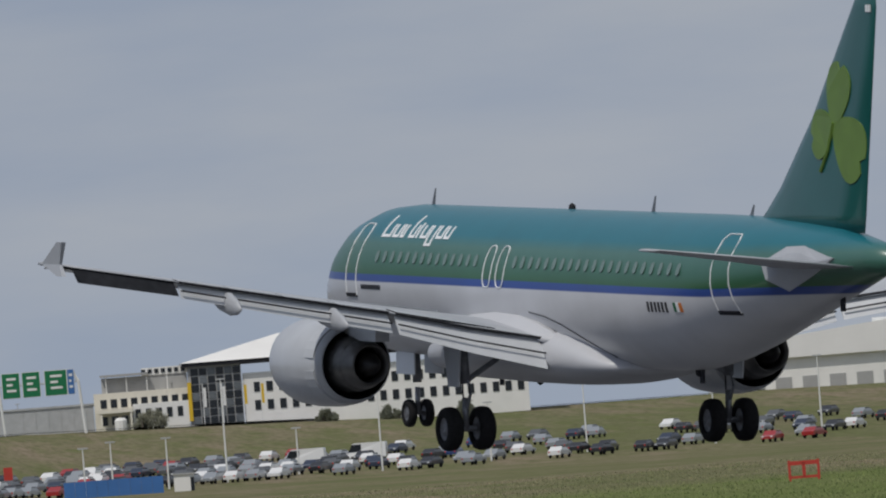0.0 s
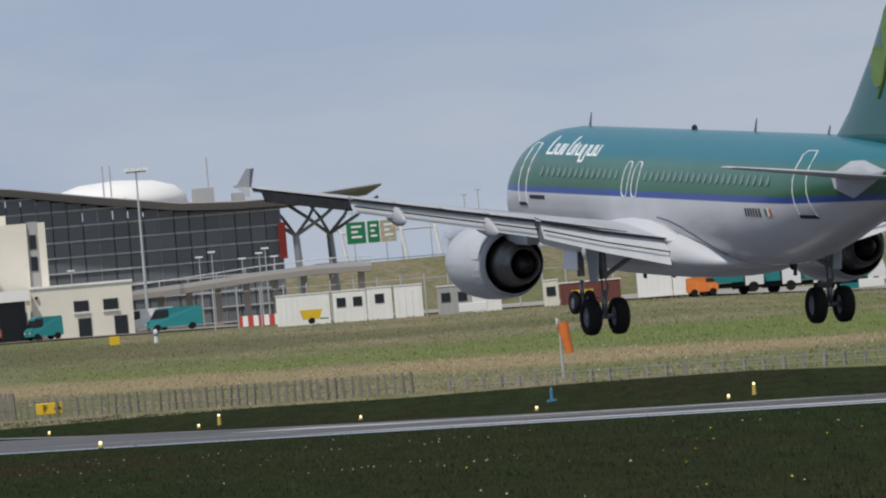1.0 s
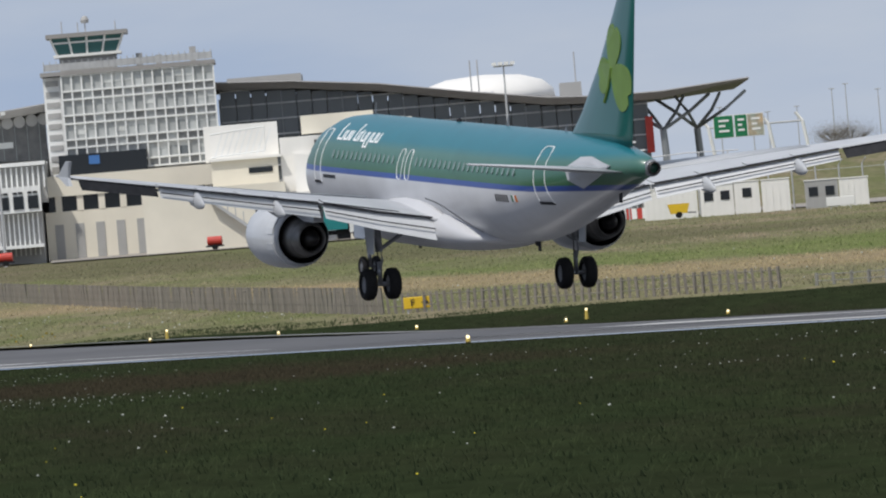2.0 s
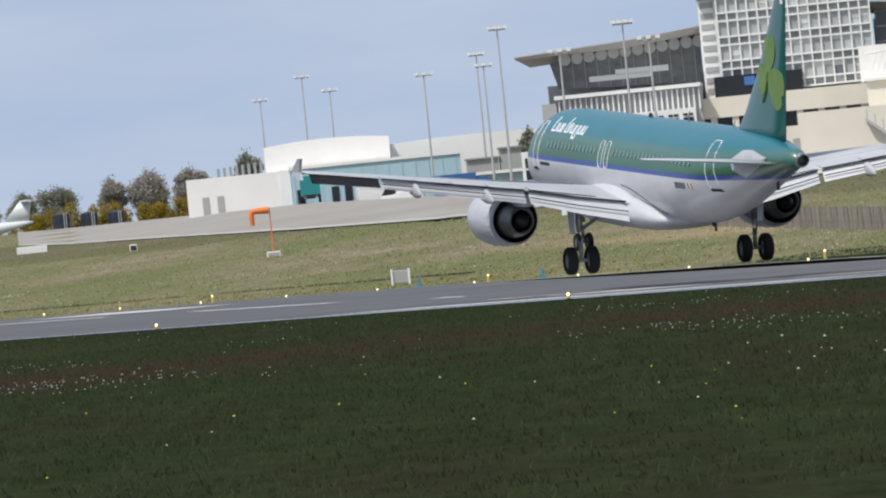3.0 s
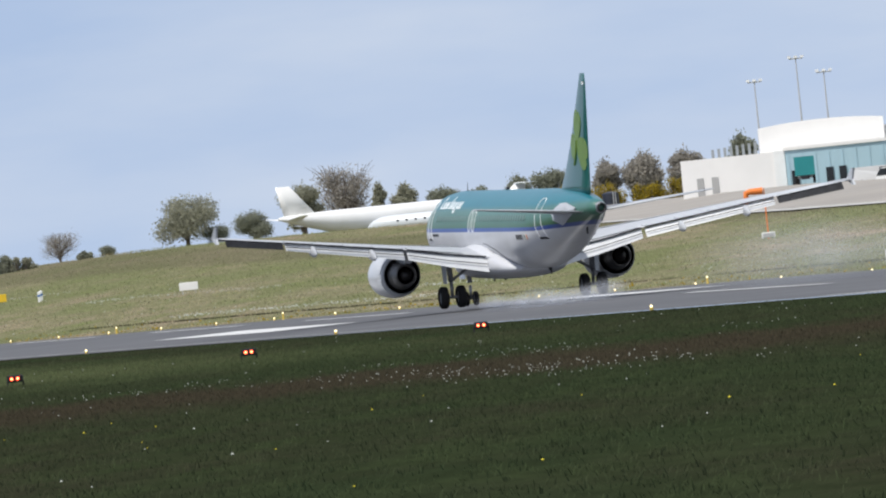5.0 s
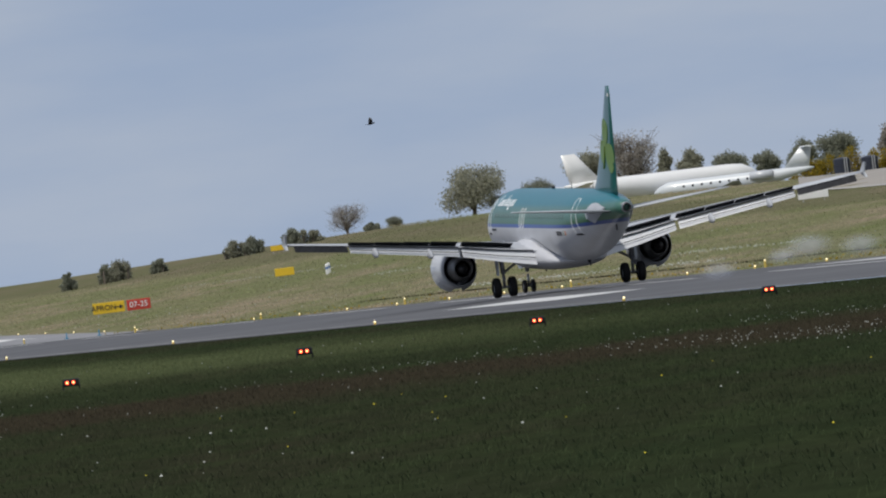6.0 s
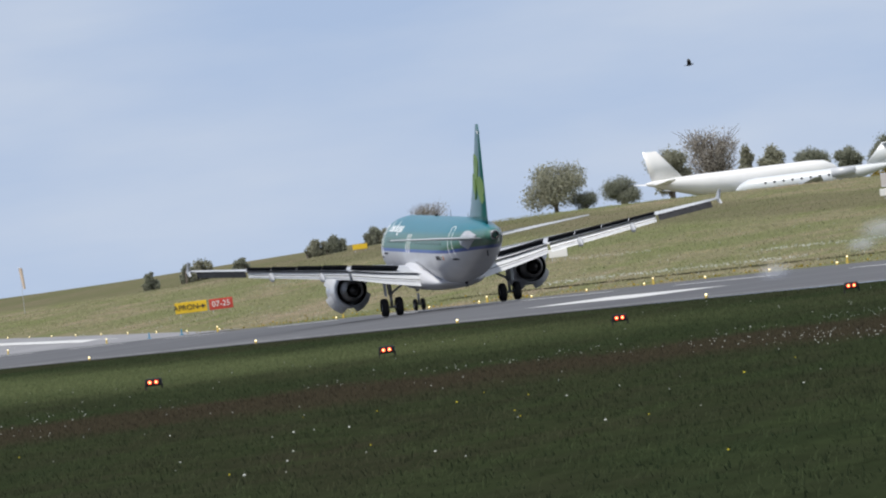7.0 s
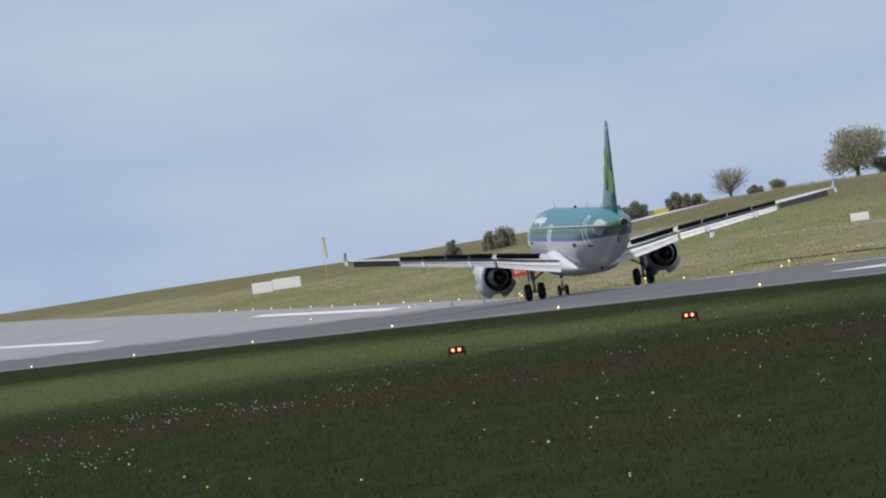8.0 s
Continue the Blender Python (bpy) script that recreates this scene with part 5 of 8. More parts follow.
def make_hangar():
    m = face(-10.5, 1500)
    t = thing("hangar", m, "white vaulted hangar with a teal clad front", "hangar")
    k = 24
    for x0, x1, top, d in ((6.9, 22.2, 15.2, 0), (22.3, 44.0, 14.0, 4)):
        rings = []
        for y in (d, d + 30):
            ring = [Vector((x0, y, 5.5)), Vector((x1, y, 5.5))]
            ring += [Vector((x1 + (x0 - x1) * i / k, y, 11.9 + (top - 11.9) * math.sin(math.pi * (0.33 + 0.34 * i / k)))) for i in range(k + 1)]
            rings.append(ring)
        part("vault", loft(rings), VAULT, t, "white vaulted roof")
    part("teal_front", boxes([(9.8, 30.6, -4, -0.2, 5.5, 11.7)]), TEAL, t, "pale teal metal front")
    for i in range(13):
        x = 10.2 + 1.65 * i
        part("cladding_rib", boxes([(x - 0.05, x + 0.05, -4.08, -3.98, 6.0, 11.6)]), TEAL, t)
    part("front_coping", boxes([(9.6, 30.8, -4.2, -0.2, 11.7, 12.05)]), VAULT, t, "white coping")
    part("white_block", boxes([(-3.0, 9.7, -3, 12, 5.5, 11.7)]), VAULT, t, "white low block")
    part("block_pier", boxes([(8.4, 9.75, -3.2, -3.0, 5.5, 11.8)]), FRAMEW, t)
    for x in (10.4, 14.6, 16.2):
        part("door", boxes([(x, x + 0.9, -4.14, -3.98, 6.0, 9.2)]), GLASSB, t, "dark door")
    for x in (-1.2, 0.6):
        part("door", boxes([(x, x + 0.8, -3.1, -2.98, 6.0, 9.4)]), GREYWALL, t)
    for i in range(9):
        part("vent_pipe", boxes([(0.9 + 0.75 * i, 1.25 + 0.75 * i, 1, 1.5, 11.7, 12.75 + 0.06 * i)]), FRAMEG, t, "upright grey roof vent")
    t2 = thing("baggage_hall", face(-10.5, 1440), "low teal and glazed baggage hall with a pale roof", "low building")
    part("wall", boxes([(29.5, 49.5, 0, 10, 5.0, 8.6)]), TEAL, t2, "pale teal wall")
    part("roof", boxes([(29.2, 49.8, -0.8, 10, 8.6, 8.95)]), VAULT, t2, "pale flat roof")
    for i in range(9):
        part("window", boxes([(30.0 + 2.1 * i, 31.4 + 2.1 * i, -0.1, 0.0, 6.8, 8.1)]), GLASSP, t2)
    t3 = thing("store_shed", face(-10.5, 1470), "grey store sheds beside the hangar", "shed")
    for x0, x1, h in ((30.8, 34.6, 10.6), (34.8, 37.4, 11.6), (37.6, 42.0, 10.2)):
        part("shed_body", boxes([(x0, x1, 0, 6, 5.0, h)]), GREYWALL, t3)
        part("shed_roof", boxes([(x0 - 0.15, x1 + 0.15, -0.3, 6.2, h, h + 0.2)]), ROOF, t3)


make_hangar()


# ---- vehicles ----
def make_car(name, length, width, high, bonnet, paint, label, category, van=False):
    """A road vehicle along x: body, glass band, wheels and lamps."""
    t = new(name)
    tagged(t, label, category)
    L, W, H = length / 2, width / 2, high
    if van:
        low = [(-L, 0.35), (L * 0.98, 0.35), (L, 0.9), (L * 0.86, 1.05), (L * 0.62, H * 0.96), (L * 0.5, H), (-L * 0.97, H), (-L, H * 0.9)]
        win = [(L * 0.84, 1.15), (L * 0.64, H * 0.92), (L * 0.2, H * 0.92), (L * 0.2, 1.15)]
    else:
        low = [(-L, 0.4), (L, 0.4), (L, 0.72), (L * bonnet, 0.92), (L * 0.22, H), (-L * 0.5, H), (-L * 0.86, 0.98), (-L, 0.9)]
        win = [(L * bonnet * 0.9, 0.95), (L * 0.2, H * 0.97), (-L * 0.48, H * 0.97), (-L * 0.78, 0.98)]
    rings = [[Vector((x * (1 if abs(y) < W * 0.99 else 0.98), y * (0.86 if z > 1.0 else 1.0), z)) for x, z in low] for y in (-W, -W * 0.9, W * 0.9, W)]
    body = part("body", loft(rings), paint, t)
    part("side_glass", loft([[Vector((x, y, z)) for x, z in win] for y in (-W * 0.9, W * 0.9)]), GLASSB, body, "dark windows")
    for x in (-L * 0.62, L * 0.62):
        for s in (-1, 1):
            part("wheel", lathe([(-0.1, 0.18), (-0.1, 0.31), (0.1, 0.31), (0.1, 0.18)], "y", (x, s * W * 0.92, 0.31), 14, caps=True), RUBBER, t)
    for s in (-1, 1):
        part("headlight", boxes([(L - 0.06, L + 0.02, s * W * 0.7 - 0.14, s * W * 0.7 + 0.14, 0.62, 0.76)]), MARK, body)
        part("tail_light", boxes([(-L - 0.02, -L + 0.05, s * W * 0.75 - 0.1, s * W * 0.75 + 0.1, 0.7, 0.88)]), REDP, body)
    return t


CARP = [mat("car_" + n, c, 0.3, m, coat=0.6) for n, c, m in (("silver", (0.36, 0.38, 0.4), 0.4), ("black", (0.02, 0.02, 0.023), 0.0), ("white", (0.72, 0.72, 0.72), 0.0), ("blue", (0.02, 0.05, 0.16), 0.1), ("grey", (0.12, 0.125, 0.13), 0.3), ("red", (0.32, 0.02, 0.02), 0.0), ("navy", (0.03, 0.04, 0.07), 0.2))]
CARN = ("silver", "black", "white", "blue", "grey", "red", "dark navy")
protos = [make_car("parked_car", 4.3, 1.76, 1.46, 0.62, p, n + " parked car in the car park", "car") for p, n in zip(CARP, CARN)]
for ob in protos:
    tagged(ob, group="cars in the car park")
rnd = random.Random(11)
count = 0
used = set()
for row in range(8):
    az = -2.3
    while az < 2.0:
        r = table(az, REACH) + 24 + row * 19.5
        step = 2.75 / r * 57.3 * (1.0 + 0.35 * (row % 3 == 1))
        az += step * rnd.choice((1, 1, 1, 1, 1, 2, 3))
        if count > 430 or (az > -0.2 and rnd.random() < 0.5):
            continue
        i = rnd.choice((0, 0, 0, 1, 1, 1, 2, 2, 2, 3, 4, 4, 4, 6, 6, 0, 1, 4, 5))
        m = Matrix.Translation(spot(az, r, 0.02)) @ pose(0, 0, 0, 0, 0, -az + rnd.choice((68, 248, 72)) + rnd.uniform(-3, 3))
        if i not in used:
            used.add(i)
            protos[i].matrix_basis = m
        else:
            copy_thing(protos[i], m)
        count += 1
for az, r in ((-0.72, 1622), (-0.43, 1640)):
    v = make_car("white_van", 5.6, 2.0, 2.35, 0.8, CARP[2], "white panel van parked among the cars", "van", True)
    v.matrix_basis = Matrix.Translation(spot(az, r, 0.02)) @ pose(0, 0, 0, 0, 0, 172 - az)
for az, r, turn, paint, lab in ((-6.02, 1126, 180, CARP[2], "white van parked beside the low offices"), (-5.89, 1118, 184, TEALP, "teal van parked beside the low offices"), (-6.50, 1116, 200, TEALP, "small teal van before the offices"),
                                (-9.62, 1405, 175, CARP[2], "white van on the apron"), (-9.72, 1410, 10, CARP[2], "white van on the apron")):
    v = make_car("van", 5.2 if turn != 200 else 3.2, 1.95, 2.1, 0.8, paint, lab, "van", True)
    v.matrix_basis = Matrix.Translation(spot(az, r, 0.13)) @ pose(0, 0, 0, 0, 0, turn - az)


def make_truck(az, r, turn, paint, label):
    t = thing("service_truck", Matrix.Translation(spot(az, r, 0.13)) @ pose(0, 0, 0, 0, 0, turn - az), label, "truck")
    part("cab", loft([[Vector((x, y, z)) for x, z in ((1.4, 0.6), (3.0, 0.6), (3.0, 1.6), (2.7, 2.6), (1.4, 2.6))] for y in (-1.1, 1.1)]), CARP[2] if paint is TEALP else paint, t, "truck cab")
    part("windscreen", loft([[Vector((x, y, z)) for x, z in ((3.02, 1.6), (2.74, 2.5), (2.6, 2.5), (2.9, 1.6))] for y in (-0.95, 0.95)]), GLASSB, t)
    part("load_box", boxes([(-3.0, 1.25, -1.15, 1.15, 0.95, 3.1)]), paint, t, "painted load box")
    part("chassis", boxes([(-3.0, 2.9, -0.5, 0.5, 0.5, 0.9)]), SEAL, t)
    for x in (-2.0, 2.1):
        for s in (-1, 1):
            part("wheel", lathe([(-0.15, 0.25), (-0.15, 0.45), (0.15, 0.45), (0.15, 0.25)], "y", (x, s, 0.45), 14, caps=True), RUBBER, t)


make_truck(-10.04, 1405, 90, TEALP, "teal and white catering truck beside the hangar")
make_truck(-9.33, 1350, 20, BLUEP, "blue baggage loader on the apron")
make_truck(-6.86, 1110, 0, TEALP, "teal truck at the loading bay")
for az, r, turn in ((-3.30, 1060, 8), (-3.12, 1062, 0), (-2.98, 1064, 5), (-2.84, 1066, 90), (-2.72, 1070, 0)):
    make_truck(az, r, turn, TEALP, "teal airport service truck beside the compound")
tug = make_car("orange_tug", 2.6, 1.5, 1.6, 0.6, ORANGE, "orange baggage tug by the white container", "tug", True)
tug.matrix_basis = Matrix.Translation(spot(-3.42, 1045, 0.1)) @ pose(0, 0, 0, 0, 0, 12)
for az, r in ((-5.25, 1066), (-3.98, 1052)):
    tr = thing("yellow_trailer", Matrix.Translation(spot(az, r, 0.1)) @ pose(0, 0, 0, 0, 0, 8), "small yellow works trailer beside the huts", "trailer", "yellow works trailers")
    part("hopper", loft([[Vector((x, y, z)) for x, z in ((-0.7, 0.4), (0.7, 0.4), (0.95, 1.25), (-0.95, 1.25))] for y in (-0.6, 0.6)]), YELLOW, tr)
    part("drawbar", tube([(0.7, 0, 0.45), (1.5, 0, 0.4)], 0.06, k=6), SEAL, tr)
    for s in (-1, 1):
        part("wheel", lathe([(-0.1, 0.1), (-0.1, 0.28), (0.1, 0.28), (0.1, 0.1)], "y", (0, s * 0.6, 0.28), 12, caps=True), RUBBER, tr)


# ---- parked aircraft beyond the crest ----
def make_parked(name, m, label, length, dia, fin_h, ttail, paint, fin_paint, windows):
    """A parked jet along x, nose at +x; z up from its wheels."""
    t = thing(name, m, label, "airliner" if not ttail else "business jet")
    R = dia / 2
    zc = R + (1.75 if not ttail else 0.95)
    L = length
    prof = ((0, 0.03, -0.25), (0.01, 0.25, -0.22), (0.04, 0.62, -0.1), (0.09, 0.92, 0), (0.16, 1, 0), (0.62, 1, 0), (0.74, 0.86, 0.14), (0.86, 0.55, 0.40), (0.96, 0.25, 0.62), (1.0, 0.1, 0.68))
    rings = [[Vector((L * (0.5 - u), R * k * math.cos(a), zc + R * dz + R * k * math.sin(a))) for a in (2 * math.pi * i / 24 for i in range(24))] for u, k, dz in prof]
    fus = part("fuselage", loft(rings), paint, t, "white fuselage", smooth=True)
    for i in range(windows):
        for s in (-1, 1):
            x = L * (0.30 - 0.45 * i / windows)
            part("window", lathe([(-0.02, 0.19 if ttail else 0.13), (0.02, 0.19 if ttail else 0.13)], "y", (x, s * R * 0.985, zc + 0.25 * R), 10, caps=True), GLASSB, fus, "dark oval window")
    x0 = -L * 0.5
    zt = zc + R * 0.9
    fin = [foil(x0 + L * 0.20 - (L * 0.13) * k, 0, zt - 0.4 + (fin_h - zt + 0.4) * k, L * (0.17 - 0.10 * k), 0.045, upright=True) for k in (0, 1)]
    part("fin", loft(fin), fin_paint, t, "pale fin", smooth=True)
    hz = fin_h - 0.15 if ttail else zc + 0.5 * R
    span = L * 0.17
    for s in (-1, 1):
        xs = x0 + (L * 0.07 if ttail else L * 0.12)
        part("tailplane", loft([foil(xs - k * L * 0.07, s * (0.1 + span * k), hz + (0 if ttail else 0.6 * k), L * (0.085 - 0.045 * k), 0.05) for k in (0, 1)]), paint, t, smooth=True)
        part("wing", loft([foil(L * (0.13 - 0.22 * k), s * (R * 0.6 + L * 0.43 * k), zc - 0.75 * R + L * 0.045 * k, L * (0.19 - 0.145 * k), 0.055) for k in (0, 0.4, 1)]), GREY, t, "grey wing", smooth=True)
        if ttail:
            e = (x0 + L * 0.30, s * (R + 0.75), zc + 0.45 * R)
        else:
            e = (L * 0.14, s * L * 0.155, zc - 1.1 * R)
        r = 0.3 * dia if not ttail else 0.28 * dia
        part("engine", lathe([(2.0, r * 0.8), (1.9, r), (0, r * 1.02), (-1.6, r * 0.75), (-1.6, r * 0.5), (0.5, r * 0.45)], "x", e, 24), NACELLE, t, smooth=True)
        part("pylon", boxes([(e[0] - 1.2, e[0] + 1.2, min(e[1], e[1] - s * 0.9), max(e[1], e[1] - s * 0.9), e[2] - 0.12, e[2] + (0.12 if ttail else 1.1))]), NACELLE, t)
        part("main_wheel", lathe([(-0.4, 0.3), (-0.4, 0.55), (0.4, 0.55), (0.4, 0.3)], "y", (-0.02 * L, s * L * 0.09, 0.55), 16, caps=True), RUBBER, t)
        part("main_leg", tube([(-0.02 * L, s * L * 0.09, 0.5), (-0.02 * L, s * L * 0.09, zc - 0.5 * R)], 0.12, k=8), STEEL, t)
    part("nose_wheel", lathe([(-0.25, 0.2), (-0.25, 0.38), (0.25, 0.38), (0.25, 0.2)], "y", (0.36 * L, 0, 0.38), 14, caps=True), RUBBER, t)
    part("nose_leg", tube([(0.36 * L, 0, 0.4), (0.36 * L, 0, zc - 0.6 * R)], 0.09, k=8), STEEL, t)


PWHITE = mat("parked_white", (0.80, 0.80, 0.79), 0.35, fine=0.03, coarse=0.3, size=2.0, second=(0.7, 0.7, 0.7), coat=0.2)
PGREY = mat("parked_silver", (0.60, 0.63, 0.65), 0.35, fine=0.03, coarse=0.3, size=2.0, second=(0.5, 0.53, 0.55), coat=0.2)
c = spot(-12.3 + 0.25, 2000)
make_parked("parked_airliner", Matrix.Translation((c.x, c.y, 6.9)) @ pose(0, 0, 0, 0, 0, 12.1 + 32), "all-white airliner parked beyond the grass crest", 37.5, 4.1, 10.4, False, PWHITE, PWHITE, 0)
c = spot(-11.72, 1850)
make_parked("parked_jet", Matrix.Translation((c.x, c.y, 6.9)) @ pose(0, 0, 0, 0, 0, 180 + 11.7 - 12), "silver-white business jet with a T-tail, parked on the apron", 25.0, 2.5, 6.4, True, PGREY, PGREY, 8)


# ---- trees and shrubs ----
def leaf_material(name, a, b):
    """Matt leaves that let some light through."""
    m = bpy.data.materials.new(name)
    m.use_nodes = True
    n, l = m.node_tree.nodes, m.node_tree.links
    g = n.new("ShaderNodeNewGeometry")
    mx = n.new("ShaderNodeMixRGB")
    mx.inputs[1].default_value, mx.inputs[2].default_value = (*a, 1), (*b, 1)
    l.new(g.outputs["Random Per Island"], mx.inputs[0])
    df, tl, both = n.new("ShaderNodeBsdfDiffuse"), n.new("ShaderNodeBsdfTranslucent"), n.new("ShaderNodeMixShader")
    both.inputs[0].default_value = 0.45
    for q in (df, tl):
        l.new(mx.outputs[0], q.inputs["Color"])
    l.new(df.outputs[0], both.inputs[1])
    l.new(tl.outputs[0], both.inputs[2])
    l.new(both.outputs[0], n["Material Output"].inputs["Surface"])
    return m


# leaf tones paled and greyed: distance haze is put into the colour
LEAF_A = leaf_material("leaves_olive_hazed", (0.28, 0.285, 0.215), (0.37, 0.365, 0.28))
LEAF_B = leaf_material("leaves_brown_hazed", (0.33, 0.31, 0.28), (0.40, 0.375, 0.33))
LEAF_C = leaf_material("leaves_dark_hazed", (0.23, 0.245, 0.19), (0.30, 0.31, 0.24))
GORSE = leaf_material("gorse_yellow", (0.46, 0.33, 0.03), (0.19, 0.17, 0.05))


def leaves(rs, blobs, count, size):
    """Small leaf tufts scattered through a set of ellipsoids."""
    verts = []
    wsum = sum(b[3] * b[4] * b[5] for b in blobs)
    for cx, cy, cz, rx, ry, rz in blobs:
        k = max(8, int(count * rx * ry * rz / wsum))
        d, a, b = (rs.normal(size=(k, 3)) for _ in range(3))
        d, a, b = (v / np.linalg.norm(v, axis=1)[:, None] for v in (d, a, b))
        far = rs.uniform(0.35, 1.0, (k, 1)) ** 0.6 * (1 + 0.22 * rs.normal(size=(k, 1)))
        p = np.array((cx, cy, cz)) + d * far * np.array((rx, ry, rz))
        a, b = a * size * rs.uniform(0.5, 1.2, (k, 1)), b * size * rs.uniform(0.5, 1.2, (k, 1))
        verts.append(np.stack((p - a, p + b, p + a, p - b + 0.3 * a), axis=1).reshape(-1, 3))
    verts = np.concatenate(verts)
    i = np.arange(0, len(verts), 4)
    faces = np.concatenate((np.stack((i, i + 1, i + 2), 1), np.stack((i, i + 2, i + 3), 1)))
    me = bpy.data.meshes.new("crown")
    me.from_pydata(verts.tolist(), [], faces.tolist())
    return me


def make_tree(az, r, top_el, width, seed, leaf, bare=False, label="", low=0.3, base_dz=0.0):
    rs = np.random.RandomState(seed)
    width *= 1.18
    base = spot(az, r, -0.2 + base_dz)
    h = (2.45 + r * math.tan(radians(top_el)) - base.z) * 1.1
    t = thing("tree", Matrix.Translation(base), label or "broad leafy hedgerow tree with a rounded uneven crown", "tree", "trees on the skyline")
    trunk = bmesh.new()
    tube([(0, 0, 0), (0.1, 0, h * 0.3), (0.0, 0.1, h * 0.55)], 0.045 * h, bm=trunk, k=8, r2=0.02 * h)
    blobs = []
    n = 11 if not bare else 15
    for i in range(n):
        a = 2 * math.pi * (i + rs.uniform(-0.3, 0.3)) / n
        d = width * 0.5 * rs.uniform(0.3, 0.72)
        z = h * (rs.uniform(low + 0.1, 0.8) if i % 2 else rs.uniform(0.5, 0.84))
        x, y = d * math.cos(a), d * math.sin(a)
        tube([(0, 0, h * rs.uniform(0.15, 0.4)), (x * 0.45, y * 0.45, z * 0.75), (x, y, z)], 0.018 * h, bm=trunk, k=5, r2=0.005 * h)
        if bare:
            for _ in range(12):
                u = rs.normal(size=3) * np.array((0.16, 0.16, 0.12)) * h
                tube([(x * 0.6, y * 0.6, z * 0.8), (x + u[0] * 0.5, y + u[1] * 0.5, z + abs(u[2]) * 0.6), (x + u[0], y + u[1], min(z + abs(u[2]) + 0.05 * h, h))], 0.0045 * h, bm=trunk, k=4, r2=0.0015 * h)
        q = width * rs.uniform(0.17, 0.28)
        blobs.append((x, y, z, q, q, q * 0.85))
    blobs.append((0, 0, h * 0.78, width * 0.26, width * 0.26, h * 0.2))
    part("trunk", trunk, TRUNK, t, "grey-brown trunk and limbs")
    me = leaves(rs, blobs, 6500 if bare else 10500, 0.013 * h if bare else 0.019 * h)
    me.materials.append(leaf)
    ob = new("crown", me)
    ob.parent = t
    if bare:
        ob["label"] = "sparse brownish early leaf"


for i, (az, r, el, w, leaf, bare) in enumerate((
        (-12.94, 1900, 0.413, 8.8, LEAF_A, False), (-12.62, 1960, 0.318, 5.0, LEAF_C, False), (-12.39, 2060, 0.405, 6.0, LEAF_A, False), (-12.19, 2080, 0.472, 8.0, LEAF_B, True),
        (-12.03, 2060, 0.375, 2.6, LEAF_A, False), (-11.91, 2060, 0.365, 4.2, LEAF_A, False), (-11.73, 2060, 0.335, 4.6, LEAF_C, False), (-11.55, 2060, 0.32, 4.0, LEAF_C, False),
        (-11.38, 2080, 0.35, 5.2, LEAF_C, False), (-11.22, 2090, 0.36, 6.0, LEAF_C, False), (-10.97, 2080, 0.375, 4.5, LEAF_B, False), (-10.78, 2080, 0.395, 6.5, LEAF_B, False), (-10.60, 2080, 0.385, 5.0, LEAF_B, False),
        (-10.33, 2080, 0.42, 5.0, LEAF_C, False), (-13.54, 1900, 0.305, 5.2, LEAF_B, True), (-13.32, 1900, 0.235, 2.4, LEAF_C, False), (-9.0, 1480, 0.40, 2.6, LEAF_C, False), (-12.80, 1900, 0.27, 4.0, LEAF_C, False))):
    make_tree(az, r, el, w, 100 + i, leaf, bare, "bare-branched tree just coming into leaf" if bare else "", 0.3)


def make_bush(az, r, top_el, width, seed, leaf, label, name="bush"):
    rs = np.random.RandomState(seed)
    base = spot(az, r, -0.15)
    h = max(0.8, 2.45 + r * math.tan(radians(top_el)) - base.z)
    t = thing(name, Matrix.Translation(base) @ pose(0, 0, 0, 0, 0, -az), label, "bush", "bushes on the hill")
    blobs = []
    for k in range(9):      # heaped, tallest near the middle
        u = rs.uniform(-1, 1)
        top = h * (1 - 0.55 * abs(u) ** 1.8) * rs.uniform(0.72, 1.0)
        q = width * rs.uniform(0.10, 0.2)
        blobs.append((u * width * 0.5, rs.uniform(-1, 1), top - min(q, top * 0.5), q, q, min(q, top * 0.5)))
        blobs.append((u * width * 0.45, rs.uniform(-1, 1), top * 0.35, q * 1.1, q, top * 0.38))
    bm = bmesh.new()
    for b in blobs:
        tube([(b[0], b[1], 0), (b[0] * 1.1, b[1], b[2])], 0.12, bm=bm, k=5)
    part("stem", bm, TRUNK, t)
    me = leaves(rs, blobs, 4200, 0.15)
    me.materials.append(leaf)
    ob = new("crown", me)
    ob.parent = t


for i, (az, el, w) in enumerate(((-14.62, 0.208, 4.2), (-14.68, 0.185, 2.6), (-14.43, 0.186, 2.5), (-14.06, 0.238, 3.6), (-13.98, 0.235, 3.4), (-13.80, 0.245, 3.0), (-13.72, 0.24, 3.4), (-14.86, 0.172, 2.0), (-13.42, 0.23, 2.4))):
    make_bush(az, 1720, el, w, 300 + i, LEAF_C if i % 3 else LEAF_A, "low dark green bush on the skyline")
for i in range(9):
    make_bush(-11.36 + 0.098 * i, 1880, 0.292 + 0.012 * (i % 3), 5.5, 400 + i, GORSE, "yellow-flowering gorse bush behind the apron", "gorse_bush")
DTANK = mat("dark_tank", (0.022, 0.027, 0.045), 0.5, fine=0.1, coarse=0.4, size=0.6)
